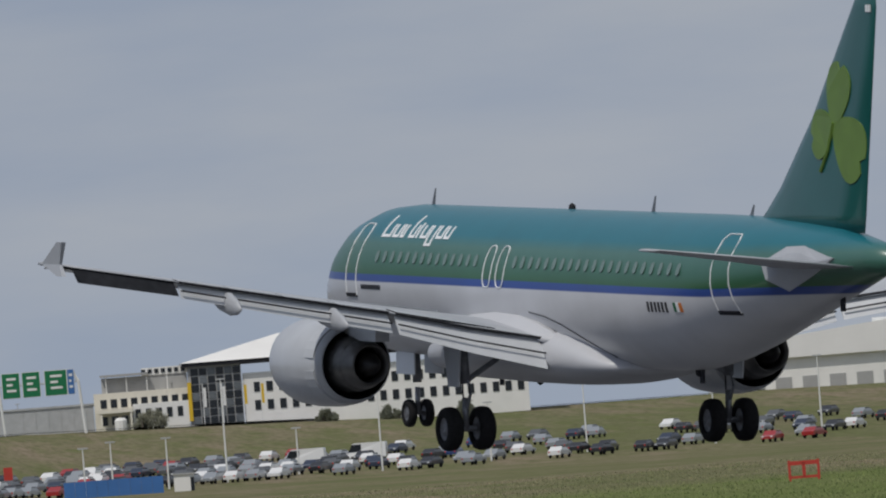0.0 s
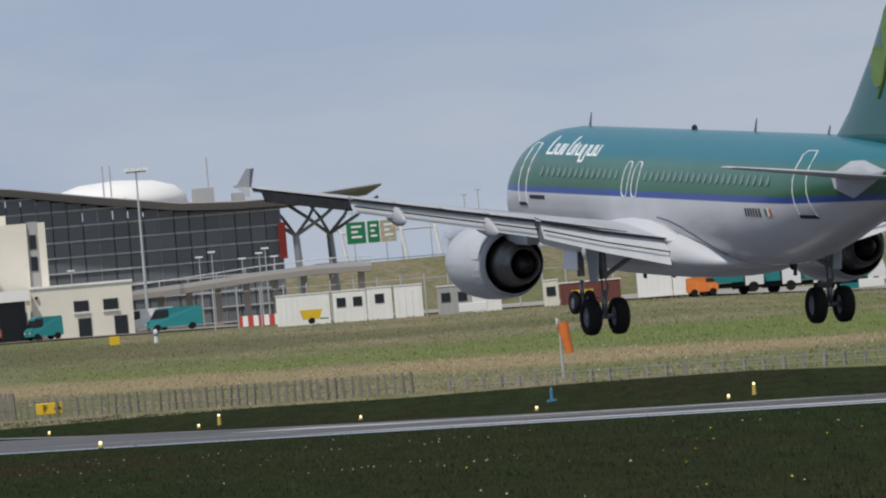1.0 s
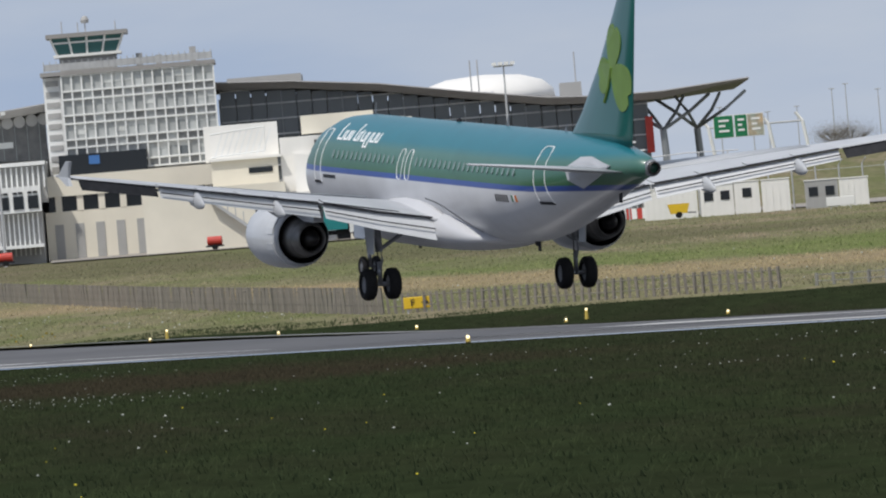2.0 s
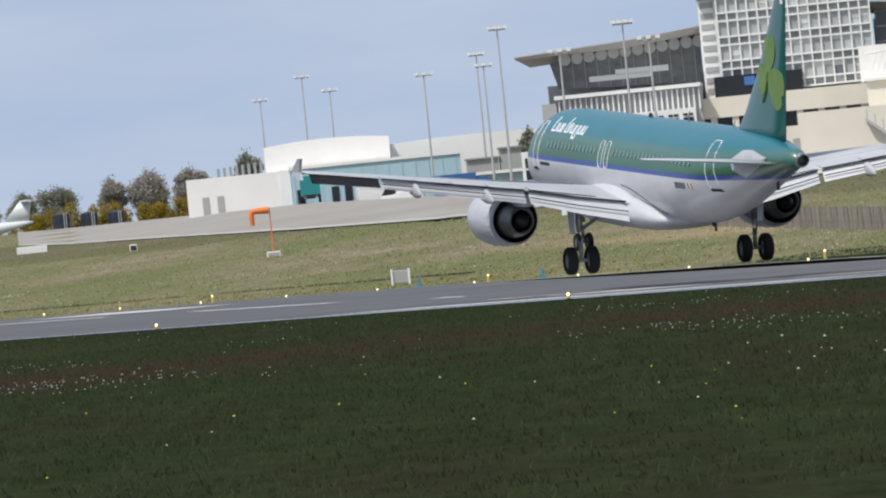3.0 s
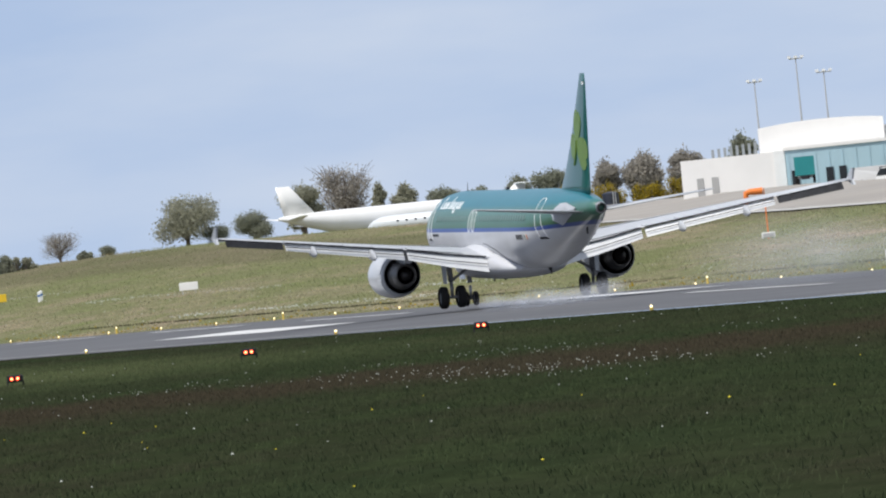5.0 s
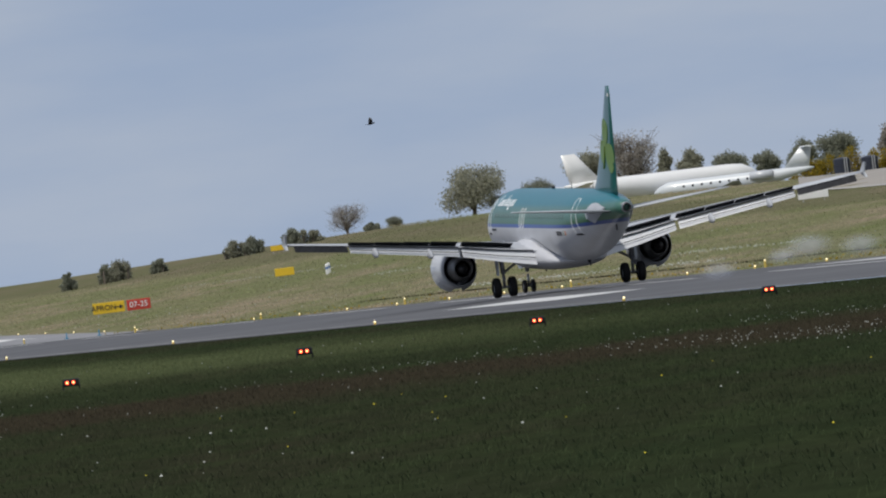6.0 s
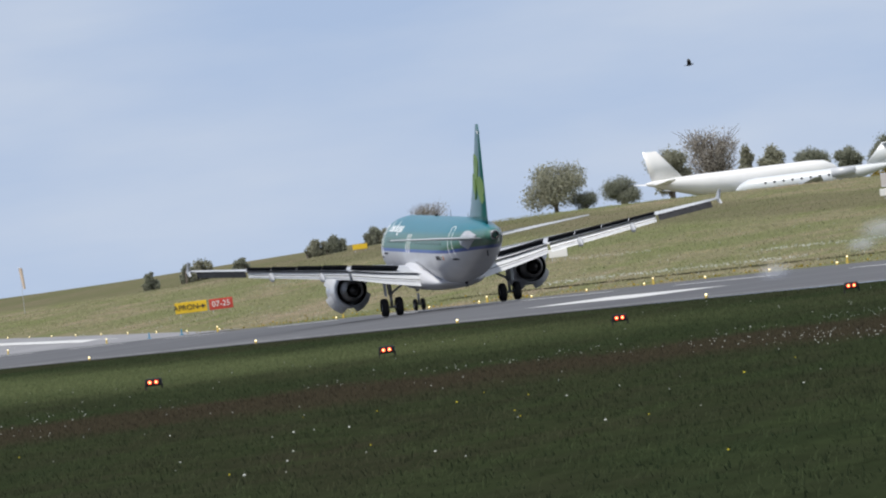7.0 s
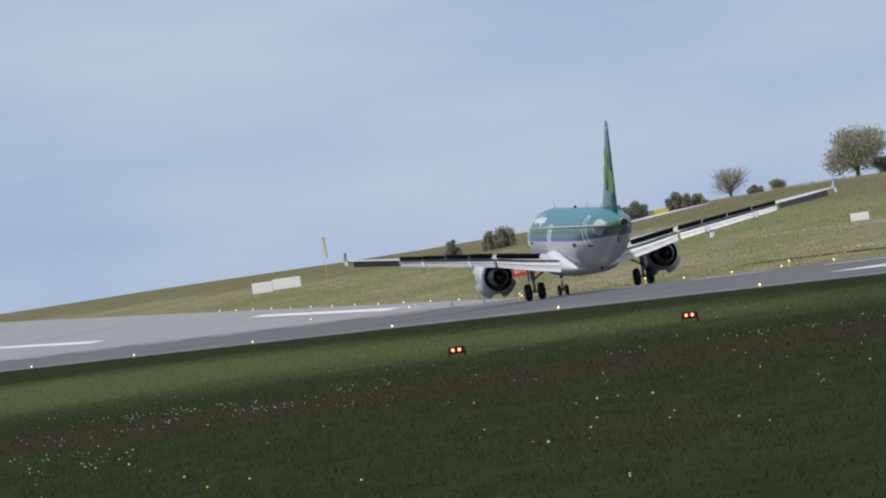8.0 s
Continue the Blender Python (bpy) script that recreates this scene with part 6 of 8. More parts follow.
for az in (-11.21, -11.08, -10.955):
    b = spot(az, 1830)
    t = thing("storage_tank", Matrix.Translation(b), "dark upright storage tank before the gorse", "tank", "storage tanks")
    part("shell", lathe([(0, 1.15), (0.05, 1.25), (3.1, 1.25), (3.2, 1.1), (3.35, 0.5), (3.4, 0.05)], "z", (0, 0, 0), 20, caps=True), DTANK, t, smooth=False)
    part("hoop", lathe([(2.1, 1.25), (2.1, 1.31), (2.2, 1.31), (2.2, 1.25)], "z", (0, 0, 0), 20), DTANK, t)
    part("ladder", boxes([(0.9, 1.0, -1.0, -0.9, 0, 3.3), (0.6, 0.7, -1.2, -1.1, 0, 3.3)]), GALV, t)


# ---- signs, lights, fences on the airfield ----
def text_on(parent, words, size, x, z, material, y=-0.06):
    """Raised letters from the built-in font."""
    cu = bpy.data.curves.new("letters", "FONT")
    cu.body, cu.size, cu.extrude, cu.align_x, cu.align_y = words, size, 0.012, "CENTER", "CENTER"
    tmp = bpy.data.objects.new("letters", cu)
    scene.collection.objects.link(tmp)
    me = bpy.data.meshes.new_from_object(tmp.evaluated_get(bpy.context.evaluated_depsgraph_get()))
    bpy.data.objects.remove(tmp)
    me.materials.clear()
    me.materials.append(material)
    ob = new("letters", me)
    ob.parent = parent
    ob.matrix_basis = pose(x, y, z, 90, 0, 0)
    return ob


def make_sign(az, r, w, h, material, label, legs=0.25, words="", ink=INK, arrow=0, turn=0.0, size=0.0, name="taxiway_sign"):
    t = thing(name, Matrix.Translation(spot(az, r)) @ pose(0, 0, 0, 0, 0, -az + turn), label, "sign", "airfield signs")
    bm = box(0, 0.1, legs + h / 2, w, 0.24, h)
    bmesh.ops.bevel(bm, geom=bm.edges[:], offset=0.03, segments=1, affect="EDGES")
    part("panel", bm, material, t)
    for s in (-0.35, 0.35):
        part("leg", boxes([(s * w - 0.04, s * w + 0.04, 0.06, 0.14, -0.1, legs + 0.05)]), GALV, t)
    if words:
        text_on(t, words, size or h * 0.85, -0.16 * w * bool(arrow), legs + h * 0.5, ink)
    if arrow:
        part("arrow", boxes([(w * 0.18, w * 0.38, -0.06, -0.03, legs + h * 0.46, legs + h * 0.54)]), ink, t)
        part("arrow_head", loft([[Vector(p) for p in ((w * 0.34, y, legs + h * 0.3), (w * 0.46, y, legs + h * 0.5), (w * 0.34, y, legs + h * 0.7))] for y in (-0.065, -0.03)]), ink, t)
    return t


make_sign(-6.505, 584, 1.25, 0.55, YELLOW, "yellow taxiway sign lettered F with an arrow, on short legs", 0.2, "F", INK, 1)
make_sign(-14.688, 1282, 3.35, 1.15, YELLOW, "yellow sign lettered APRON with an arrow, beside the runway", 0.3, "APRON", INK, 1, size=0.78)
make_sign(-14.547, 1262, 2.45, 1.1, REDP, "red runway sign lettered 07-25 beside the runway", 0.3, "07-25", MARK, size=0.82)
SIGNW = mat("sign_back_white", (0.78, 0.78, 0.76), 0.6, fine=0.03, coarse=0.2, size=1.0)
for az, r, w in ((-4.494, 1040, 2.4), (-2.63, 1045, 2.2), (-8.546, 1076, 2.1), (-8.83, 944, 1.7), (-11.36, 1290, 3.2), (-12.957, 1144, 1.75), (-15.765, 1740, 2.9), (-15.65, 1738, 4.0)):
    make_sign(az, r, w, 0.75 if r < 1500 else 1.5, SIGNW, "blank white back of a taxiway sign", 0.3)
b = make_sign(-10.888, 1164, 0.72, 0.66, SIGNW, "small white-framed sign with a dark plate", 0.15)
part("plate", boxes([(-0.27, 0.27, -0.05, -0.03, 0.24, 0.70)]), INK, b)
make_sign(-6.174, 990, 0.85, 0.7, YELLOW, "plain small yellow sign box on the grass", 0.1)
make_sign(-13.853, 1328, 2.1, 0.85, YELLOW, "yellow sign with plain dark bars beside the hill", 0.2)
make_sign(-13.87, 1660, 2.0, 0.7, YELLOW, "yellow sign box at the hill's crest", 0.3)
b = make_sign(-10.239, 938, 1.05, 0.42, SIGNW, "small framed plate under the windsock", 0.1)
part("plate", boxes([(-0.42, 0.42, -0.05, -0.03, 0.18, 0.44)]), GREYWALL, b)
b = make_sign(-9.661, 712, 0.95, 0.75, GREYWALL, "grey board between two white posts", 0.1)
for s in (-0.5, 0.5):
    part("post", boxes([(s - 0.06, s + 0.06, -0.1, 0.1, -0.1, 0.95)]), SIGNW, b)
b = thing("marker_block", Matrix.Translation(spot(-9.14, 868)), "red and white marker block on the grass", "marker")
for i in range(3):
    part("block", boxes([(-0.5 + 0.1 * i, 0.5 - 0.1 * i, -0.3, 0.3, 0.35 * i - 0.05 * (i == 0), 0.35 * i + 0.34)]), REDP if i != 1 else SIGNW, b)
for az, r in ((-5.981, 996), (-13.645, 1288), (-13.655, 1280)):
    b = thing("marker_post", Matrix.Translation(spot(az, r)), "short white marker post on the grass", "post", "white marker posts")
    part("post", lathe([(-0.1, 0.16), (1.0, 0.16), (1.1, 0.05)], "z", (0, 0, 0), 10, caps=True), SIGNW, b)
    part("band", lathe([(0.55, 0.165), (0.55, 0.175), (0.75, 0.175), (0.75, 0.165)], "z", (0, 0, 0), 10), BLUEP, b)

GLOW = mat("lamp_warm", (1.0, 0.84, 0.5), 0.4, emit=1.6)
GLOWR = mat("lamp_red", (1.0, 0.06, 0.02), 0.4, emit=3.0)
GLOWO = mat("lamp_orange", (1.0, 0.35, 0.12), 0.4, emit=6.0)
RING = mat("lamp_base", (0.55, 0.4, 0.08), 0.6)


def make_edge_light(m, tall):
    t = thing("runway_edge_light", m, "small lit runway edge lamp on a short stem", "lamp", "runway edge lamps")
    part("stem", lathe([(-0.05, 0.09), (tall, 0.07), (tall, 0.02)], "z", (0, 0, 0), 8, caps=True), RING, t)
    part("bulb", lathe([(tall, 0.03), (tall + 0.04, 0.058), (tall + 0.085, 0.046), (tall + 0.11, 0.01)], "z", (0, 0, 0), 10, caps=True), GLOW, t)
    if tall > 0.3:
        part("bulb", lathe([(0.08, 0.04), (0.105, 0.068), (0.145, 0.064), (0.16, 0.04)], "z", (0, 0, 0), 10, caps=True), GLOW, t)
    return t


near_lamp, far_lamp = None, None
for k in range(-2, 12):
    for n, tall in ((EDGE0 + 0.6, 0.12), (EDGE1 + 1.5, 0.42)):
        s = (423 if n < 120 else 442) + 68 * k
        m = Matrix.Translation(sn(s, n))
        if tall < 0.3:
            near_lamp = copy_thing(near_lamp, m) if near_lamp else make_edge_light(m, tall)
        else:
            far_lamp = copy_thing(far_lamp, m) if far_lamp else make_edge_light(m, tall)
for k in range(30):      # small flush lamps between
    near_lamp = copy_thing(near_lamp, Matrix.Translation(sn(330 + 22.6 * k, EDGE1 + 0.8)))
for k in range(14):
    near_lamp = copy_thing(near_lamp, Matrix.Translation(sn(1090 + 38 * k, EDGE1 + 5 + TAXI_SPREAD * (30 + 38 * k))))
# four approach-slope units in a row, seen from behind
first = None
for az, r in ((-11.618, 476), (-12.71, 456), (-13.808, 440), (-14.908, 423)):
    m = Matrix.Translation(spot(az, r)) @ pose(0, 0, 0, 0, 0, 12)
    if first:
        copy_thing(first, m)
        continue
    first = thing("approach_light_unit", m, "dark box with a pair of glowing red lamps", "lamp", "approach-slope units")
    bm = box(0, 0.4, 0.26, 0.56, 0.7, 0.26)
    bmesh.ops.bevel(bm, geom=bm.edges[:], offset=0.04, segments=1, affect="EDGES")
    part("case", bm, DARK, first)
    for x in (-0.11, 0.11):
        part("lens", lathe([(-0.07, 0.06), (-0.09, 0.058), (-0.1, 0.045)], "y", (x, 0, 0.26), 14, caps=True), GLOWR, first, "glowing red lens")
        part("filament", lathe([(-0.10, 0.035), (-0.115, 0.03), (-0.12, 0.01)], "y", (x, 0, 0.26), 10, caps=True), GLOWO, first, "orange-hot lamp centre")
    for x in (-0.28, 0.28):
        part("leg", boxes([(x - 0.03, x + 0.03, 0.3, 0.36, -0.05, 0.2)]), SEAL, first)

BPOST = mat("blue_marker", (0.05, 0.22, 0.36), 0.6)
bp = None
for s, n in ((640, 163), (668, 163), (470, 163), (1085, 163), (1105, 163)):
    m = Matrix.Translation(sn(s, n))
    if bp:
        copy_thing(bp, m)
        continue
    bp = thing("taxi_marker", m, "thin blue taxiway marker post", "post", "blue taxiway markers")
    part("rod", lathe([(-0.1, 0.07), (0.5, 0.06), (0.62, 0.02)], "z", (0, 0, 0), 8, caps=True), BPOST, bp)
    part("foot", boxes([(-0.2, 0.2, -0.06, 0.06, -0.02, 0.12)]), BPOST, bp)


def make_fence(s0, s1, n0, n1, step, h, material, label):
    f = thing("fence", Matrix(), label, "fence")
    me = None
    k = int((s1 - s0) / step)
    rs = random.Random(7)
    for i in range(k + 1):
        u = i / k
        p = sn(s0 + (s1 - s0) * u, n0 + (n1 - n0) * u)
        if me is None:
            ob = part("post", boxes([(-0.06, 0.06, -0.06, 0.06, -0.1, h)]), material, f)
            me = ob.data
        else:
            ob = new("post", me)
            ob.parent = f
        ob.matrix_basis = Matrix.Translation(p) @ pose(0, 0, 0, rs.uniform(-4, 4), rs.uniform(-4, 4), rs.uniform(0, 90))
    for z in (h * 0.35, h * 0.85):
        part("rail", tube([sn(s0 + (s1 - s0) * i / 20, n0 + (n1 - n0) * i / 20, z) for i in range(21)], 0.02, k=4), material, f)


STAKE = mat("weathered_stake", (0.22, 0.20, 0.17), 0.9, fine=0.15, coarse=0.3, size=0.3)
CPOST = mat("concrete_post", (0.26, 0.255, 0.23), 0.9, fine=0.1, coarse=0.3, size=0.3)
make_fence(330, 500, 168.5, 168.8, 2.3, 0.55, CPOST, "low fence of pale concrete posts along the runway strip")
make_fence(505, 565, 168.8, 169, 1.2, 0.95, STAKE, "fence of weathered wooden stakes")
make_fence(566, 815, 169, 216, 1.05, 1.3, STAKE, "tall fence of weathered wooden stakes")


PALES = mat("faded_cloth", (0.62, 0.5, 0.4), 0.8, fine=0.1, size=0.3)


def make_windsock(az, r, high, pole_mat, hang, label, droop):
    t = thing("windsock", Matrix.Translation(spot(az, r)) @ pose(0, 0, 0, 0, 0, -az), label, "windsock", "windsocks")
    part("pole", tube([(0, 0, -0.2), (0, 0, high)], 0.06 if r < 1500 else 0.035, k=8, r2=0.04 if r < 1500 else 0.025), pole_mat, t)
    part("hoop", lathe([(-0.03, 0.24), (0.03, 0.26)], "x", (-0.1, 0, high - 0.2), 12), GALV, t)
    pts, rad = [], []
    for i in range(9):
        u = i / 8
        if droop == "bent":
            p = (-0.1 - 1.3 * min(1, u * 2), 0, high - 0.2 - 2.0 * max(0, u - 0.45))
        else:
            p = (0.12 + 0.25 * u, 0, high - 0.15 - hang * u)
        pts.append(p)
        rad.append(0.27 - 0.1 * u)
    bm = bmesh.new()
    rings = []
    for i, p in enumerate(pts):
        d = (Vector(pts[min(i + 1, 8)]) - Vector(pts[max(i - 1, 0)])).normalized()
        a = Vector((0, 1, 0))
        b = d.cross(a)
        rings.append([Vector(p) + rad[i] * (math.cos(2 * math.pi * j / 12) * a + math.sin(2 * math.pi * j / 12) * b) for j in range(12)])
    loft(rings, bm=bm, caps=False)
    part("sock", bm, ORANGE if r < 1500 else PALES, t, "orange cloth sock" if r < 1500 else "faded pale sock", smooth=True)


make_windsock(-4.10, 530, 2.6, GALV, 1.35, "limp orange windsock on a thin pole", "hang")
make_windsock(-10.24, 940, 3.9, ORANGE, 2.0, "orange windsock hanging bent from an orange pole", "bent")
make_windsock(-15.46, 1745, 6.6, GALV, 3.0, "pale orange windsock on the skyline", "hang")


# ---- compound, huts and car park edge ----
def make_hut(az0, az1, r, z0, z1, material, label, kind_name="site_hut", windows=2, category="hut"):
    m = face((az0 + az1) / 2, r)
    t = thing(kind_name, m, label, category, "site huts and containers")
    w = (az1 - az0) * r * math.pi / 360
    g = height(m.translation.x, m.translation.y)
    zz0, zz1 = g - 0.05, 2.45 + r * math.tan(radians(z1))
    part("body", boxes([(-w, w, 0, 2.4, zz0, zz1)]), material, t)
    part("roof_edge", boxes([(-w - 0.06, w + 0.06, -0.06, 2.46, zz1, zz1 + 0.1)]), PLASTER if material is not REDP else material, t)
    k = int(w * 4)
    for i in range(k):
        x = -w + 2 * w * (i + 0.5) / k
        part("rib", boxes([(x - 0.04, x + 0.04, -0.035, 0.005, zz0 + 0.2, zz1 - 0.1)]), material, t)
    for i in range(windows):
        x = -w + 2 * w * (i + 0.5) / windows
        part("window", boxes([(x - 0.4, x + 0.4, -0.06, 0.0, zz1 - 1.35, zz1 - 0.55)]), GLASSB, t, "dark window")
    return t


for a0, a1, z1, mt, lab, win in ((-5.41, -5.16, 0.200, PLASTER, "white ribbed site hut", 0), (-5.145, -4.99, 0.200, PLASTER, "white site hut with dark windows", 2), (-4.985, -4.868, 0.204, PLASTER, "white site hut", 1),
                                 (-4.857, -4.726, 0.203, PLASTER, "tall white container", 0), (-4.656, -4.50, 0.182, GREYWALL, "grey site hut with a door", 2), (-4.495, -4.36, 0.180, PLASTER, "white site hut", 0),
                                 (-4.16, -4.09, 0.17, RENDER, "cream site hut", 1), (-4.085, -3.80, 0.150, mat("oxide_red", (0.16, 0.05, 0.04), 0.7, fine=0.1, coarse=0.4, size=1.0), "rusty red shipping container", 0),
                                 (-3.72, -3.56, 0.237, PLASTER, "white stacked container", 0), (-3.555, -3.385, 0.228, PLASTER, "white stacked container", 1), (-2.78, -2.645, 0.20, TEALP, "teal generator housing with a dark grille", 1)):
    make_hut(a0, a1, 1075, 0.08, z1, mt, lab + " beside the service road", "site_hut" if "container" not in lab else "container", win)
h = thing("canopy", face(-2.31, 1240), "red-fronted canopy on thin posts", "canopy")
zc = 2.45 + 1240 * math.tan(radians(0.225))
part("fascia", boxes([(-2.95, 2.95, 0, 4, zc - 0.25, zc + 0.25)]), REDP, h, "red fascia")
for x in (-2.7, -0.9, 0.9, 2.7):
    part("post", boxes([(x - 0.07, x + 0.07, 0.1, 0.24, zc - 5, zc - 0.2)]), GALV, h)
part("board", boxes([(4.0, 4.9, 0, 0.2, zc - 1.4, zc - 0.1)]), REDP, h, "red board")
h = thing("hoarding", face(-1.6, 1440), "blue panelled hoarding along the car park", "hoarding")
zc = 2.45 + 1440 * math.tan(radians(0.128))
for i in range(9):
    part("panel", boxes([(-6.3 + 1.3 * i, -5.02 + 1.3 * i, -0.05 * (i % 2), 0.1, zc - 4.0, zc)]), BLUEP, h, "blue hoarding panel")
h = thing("kiosk", face(-1.28, 1440), "white car park kiosk with a dark door", "kiosk")
part("body", boxes([(-1.4, 1.0, 0, 2, zc - 4.0, zc - 0.1)]), PLASTER, h)
part("door", boxes([(0.55, 0.98, -0.06, 0.0, zc - 3.5, zc - 0.4)]), GLASSB, h)
part("roof", boxes([(-1.55, 1.15, -0.15, 2.15, zc - 0.1, zc + 0.1)]), GREYWALL, h)
b = None
for i in range(30):      # barriers, posts of the compound fence
    az = -5.7 + 0.11 * i
    m = Matrix.Translation(spot(az, 1092)) @ pose(0, 0, 0, 0, 0, -az)
    if b is None:
        b = thing("fence_post", m, "tall galvanised compound fence post with a bent top", "post", "compound fence posts")
        part("upright", tube([(0, 0, -0.2), (0, 0, 3.6), (0.35, -0.3, 4.1)], 0.07, k=6), GALV, b)
        part("wire", tube([(-2.1, 0, 3.3), (0, 0, 3.3)], 0.02, k=4), GALV, b)
    else:
        copy_thing(b, m)
b = None
for i, az in enumerate((-5.57, -5.52, -5.47, -5.42)):
    m = Matrix.Translation(spot(az, 1098, 0.1)) @ pose(0, 0, 0, 0, 0, -az)
    if b is None:
        b = thing("road_barrier", m, "red and white plastic road barrier", "barrier", "road barriers")
        part("body", loft([[Vector((x, y, z)) for y, z in ((-0.25, 0), (0.25, 0), (0.1, 0.95), (-0.1, 0.95))] for x in (-0.45, 0.0)]), REDP, b)
        part("body", loft([[Vector((x, y, z)) for y, z in ((-0.25, 0), (0.25, 0), (0.1, 0.95), (-0.1, 0.95))] for x in (0.0, 0.45)]), SIGNW, b)
    else:
        copy_thing(b, m)
first = None
rs = random.Random(3)
for az, r, top in [(-1.085, 1545, 0.555), (-0.36, 1560, 0.475), (-1.62, 1500, 0.30), (-1.36, 1520, 0.30), (-1.75, 1490, 0.28), (0.6, 1600, 0.42), (1.2, 1600, 0.40), (1.7, 1650, 0.45), (-2.2, 1450, 0.3), (-2.5, 1400, 0.28), (-0.75, 1570, 0.3), (0.15, 1580, 0.35)]:
    base = spot(az, r, -0.1)
    hh = 2.45 + r * math.tan(radians(top)) - base.z
    t = thing("lamp_post", Matrix.Translation(base), "slim grey lamp post in the car park", "lamp post", "car park lamp posts")
    part("pole", tube([(0, 0, 0), (0, 0, hh)], 0.13, k=8, r2=0.07), SIGNW, t)
    part("lantern", boxes([(-0.6, 0.6, -0.15, 0.15, hh - 0.05, hh + 0.12)]), GALV, t)
for i in range(26):      # street lamps along the bank road and beyond
    az = -5.0 + 0.12 * i + rs.uniform(-0.04, 0.04)
    r = table(az, REACH) + rs.uniform(345, 600)
    base = spot(az, r, -0.1)
    hh = rs.uniform(6, 10)
    t = thing("lamp_post", Matrix.Translation(base), "thin street lamp beside the bank road", "lamp post", "street lamps on the bank")
    part("pole", tube([(0, 0, 0), (0, 0, hh)], 0.10, k=6, r2=0.06), GALV, t)
    part("lantern", boxes([(-0.4, 0.4, -0.12, 0.12, hh - 0.05, hh + 0.08)]), GALV, t)
for i, az in enumerate((-6.35, -5.75, -5.69, -5.55, -5.47, -5.44, -5.4)):
    base = spot(az, 1143, 0.1)
    t = thing("lamp_post", Matrix.Translation(base), "thin grey lamp post before the terminal", "lamp post", "terminal lamp posts")
    part("pole", tube([(0, 0, 0), (0, 0, 6.0 + 0.4 * (i % 3))], 0.09, k=6, r2=0.05), GALV, t)
    part("lantern", boxes([(-0.35, 0.35, -0.12, 0.12, 6.0 + 0.4 * (i % 3), 6.15 + 0.4 * (i % 3))]), FRAMEW, t)


# ---- road signs and offices on the bank ----
def make_gantry(az0, az1, r, el0, el1, panels, label, legs):
    c = (az0 + az1) / 2
    m = face(c, r)
    t = thing("road_sign", m, label, "road sign", "signs over the bank road")
    k = r * math.pi / 180
    z0, z1 = 2.45 + r * math.tan(radians(el0)), 2.45 + r * math.tan(radians(el1))
    for a, b, mt in panels:
        x0, x1 = (a - c) * k, (b - c) * k
        p = part("panel", boxes([(x0, x1, 0, 0.15, z0, z1)]), mt, t)
        part("border", boxes([(x0 - 0.08, x1 + 0.08, 0.03, 0.12, z0 - 0.08, z1 + 0.08)]), SIGNW, p)
        for j in range(3):
            zz = z0 + (z1 - z0) * (0.25 + 0.24 * j)
            part("bar", boxes([(x0 + 0.25 * (x1 - x0), x1 - 0.2 * (x1 - x0) * (1 + j % 2), -0.04, 0.0, zz, zz + 0.1 * (z1 - z0))]), SIGNW, p, "plain white bar of the sign")
    for a in legs:
        x = (a - c) * k
        gx = spot(a, r)
        part("leg", tube([(x + 0.6, 0.3, gx.z - 0.2), (x, 0.3, (z0 + z1) / 2), (x - 0.8, 0.3, z1 - 0.2)], 0.22, k=8), SIGNW, t)
    part("beam", tube([((min(legs) - c) * k, 0.3, (z0 + z1) / 2), ((max(legs) - c) * k, 0.3, (z0 + z1) / 2)], 0.12, k=8), GALV, t)


SIGNY = mat("billboard_print", (0.55, 0.3, 0.12), 0.6, fine=0.3, coarse=0.8, size=0.6, second=(0.12, 0.4, 0.45))
make_gantry(-2.10, -1.765, 1830, 0.541, 0.655, ((-2.10, -2.02, SIGNG), (-2.005, -1.925, SIGNG), (-1.90, -1.80, SIGNG), (-1.795, -1.765, BLUEP)), "green motorway signs on a gantry over the bank road", (-2.12, -1.745))
make_gantry(-3.30, -3.13, 1600, 0.512, 0.645, ((-3.30, -3.235, SIGNG), (-3.225, -3.13, SIGNG)), "green motorway sign on white raked legs", (-3.40, -3.28, -3.2, -3.06))
make_gantry(-5.053, -4.823, 1500, 0.417, 0.517, ((-5.053, -4.965, SIGNG), (-4.955, -4.90, SIGNG), (-4.895, -4.823, SIGNY)), "green road signs and a printed billboard", (-5.08, -4.80, -4.64))
h = thing("road_tunnel", face(-3.69, 1490), "low dark roofed underpass building with a small green sign", "building")
za = spot(-3.69, 1490).z
part("roof", boxes([(-5.2, 5.0, 0, 8, za + 1.4, za + 2.0)]), GREYWALL, h)
part("wall", boxes([(-4.8, 4.6, 0.5, 8, za - 1, za + 1.4)]), RENDER, h)
part("sign", boxes([(1.6, 4.0, -0.3, -0.1, za - 0.9, za - 0.2)]), SIGNG, h)
part("portal", boxes([(-1.2, 3.0, 0.3, 0.5, za - 3.2, za - 1.6)]), GLASSB, h)


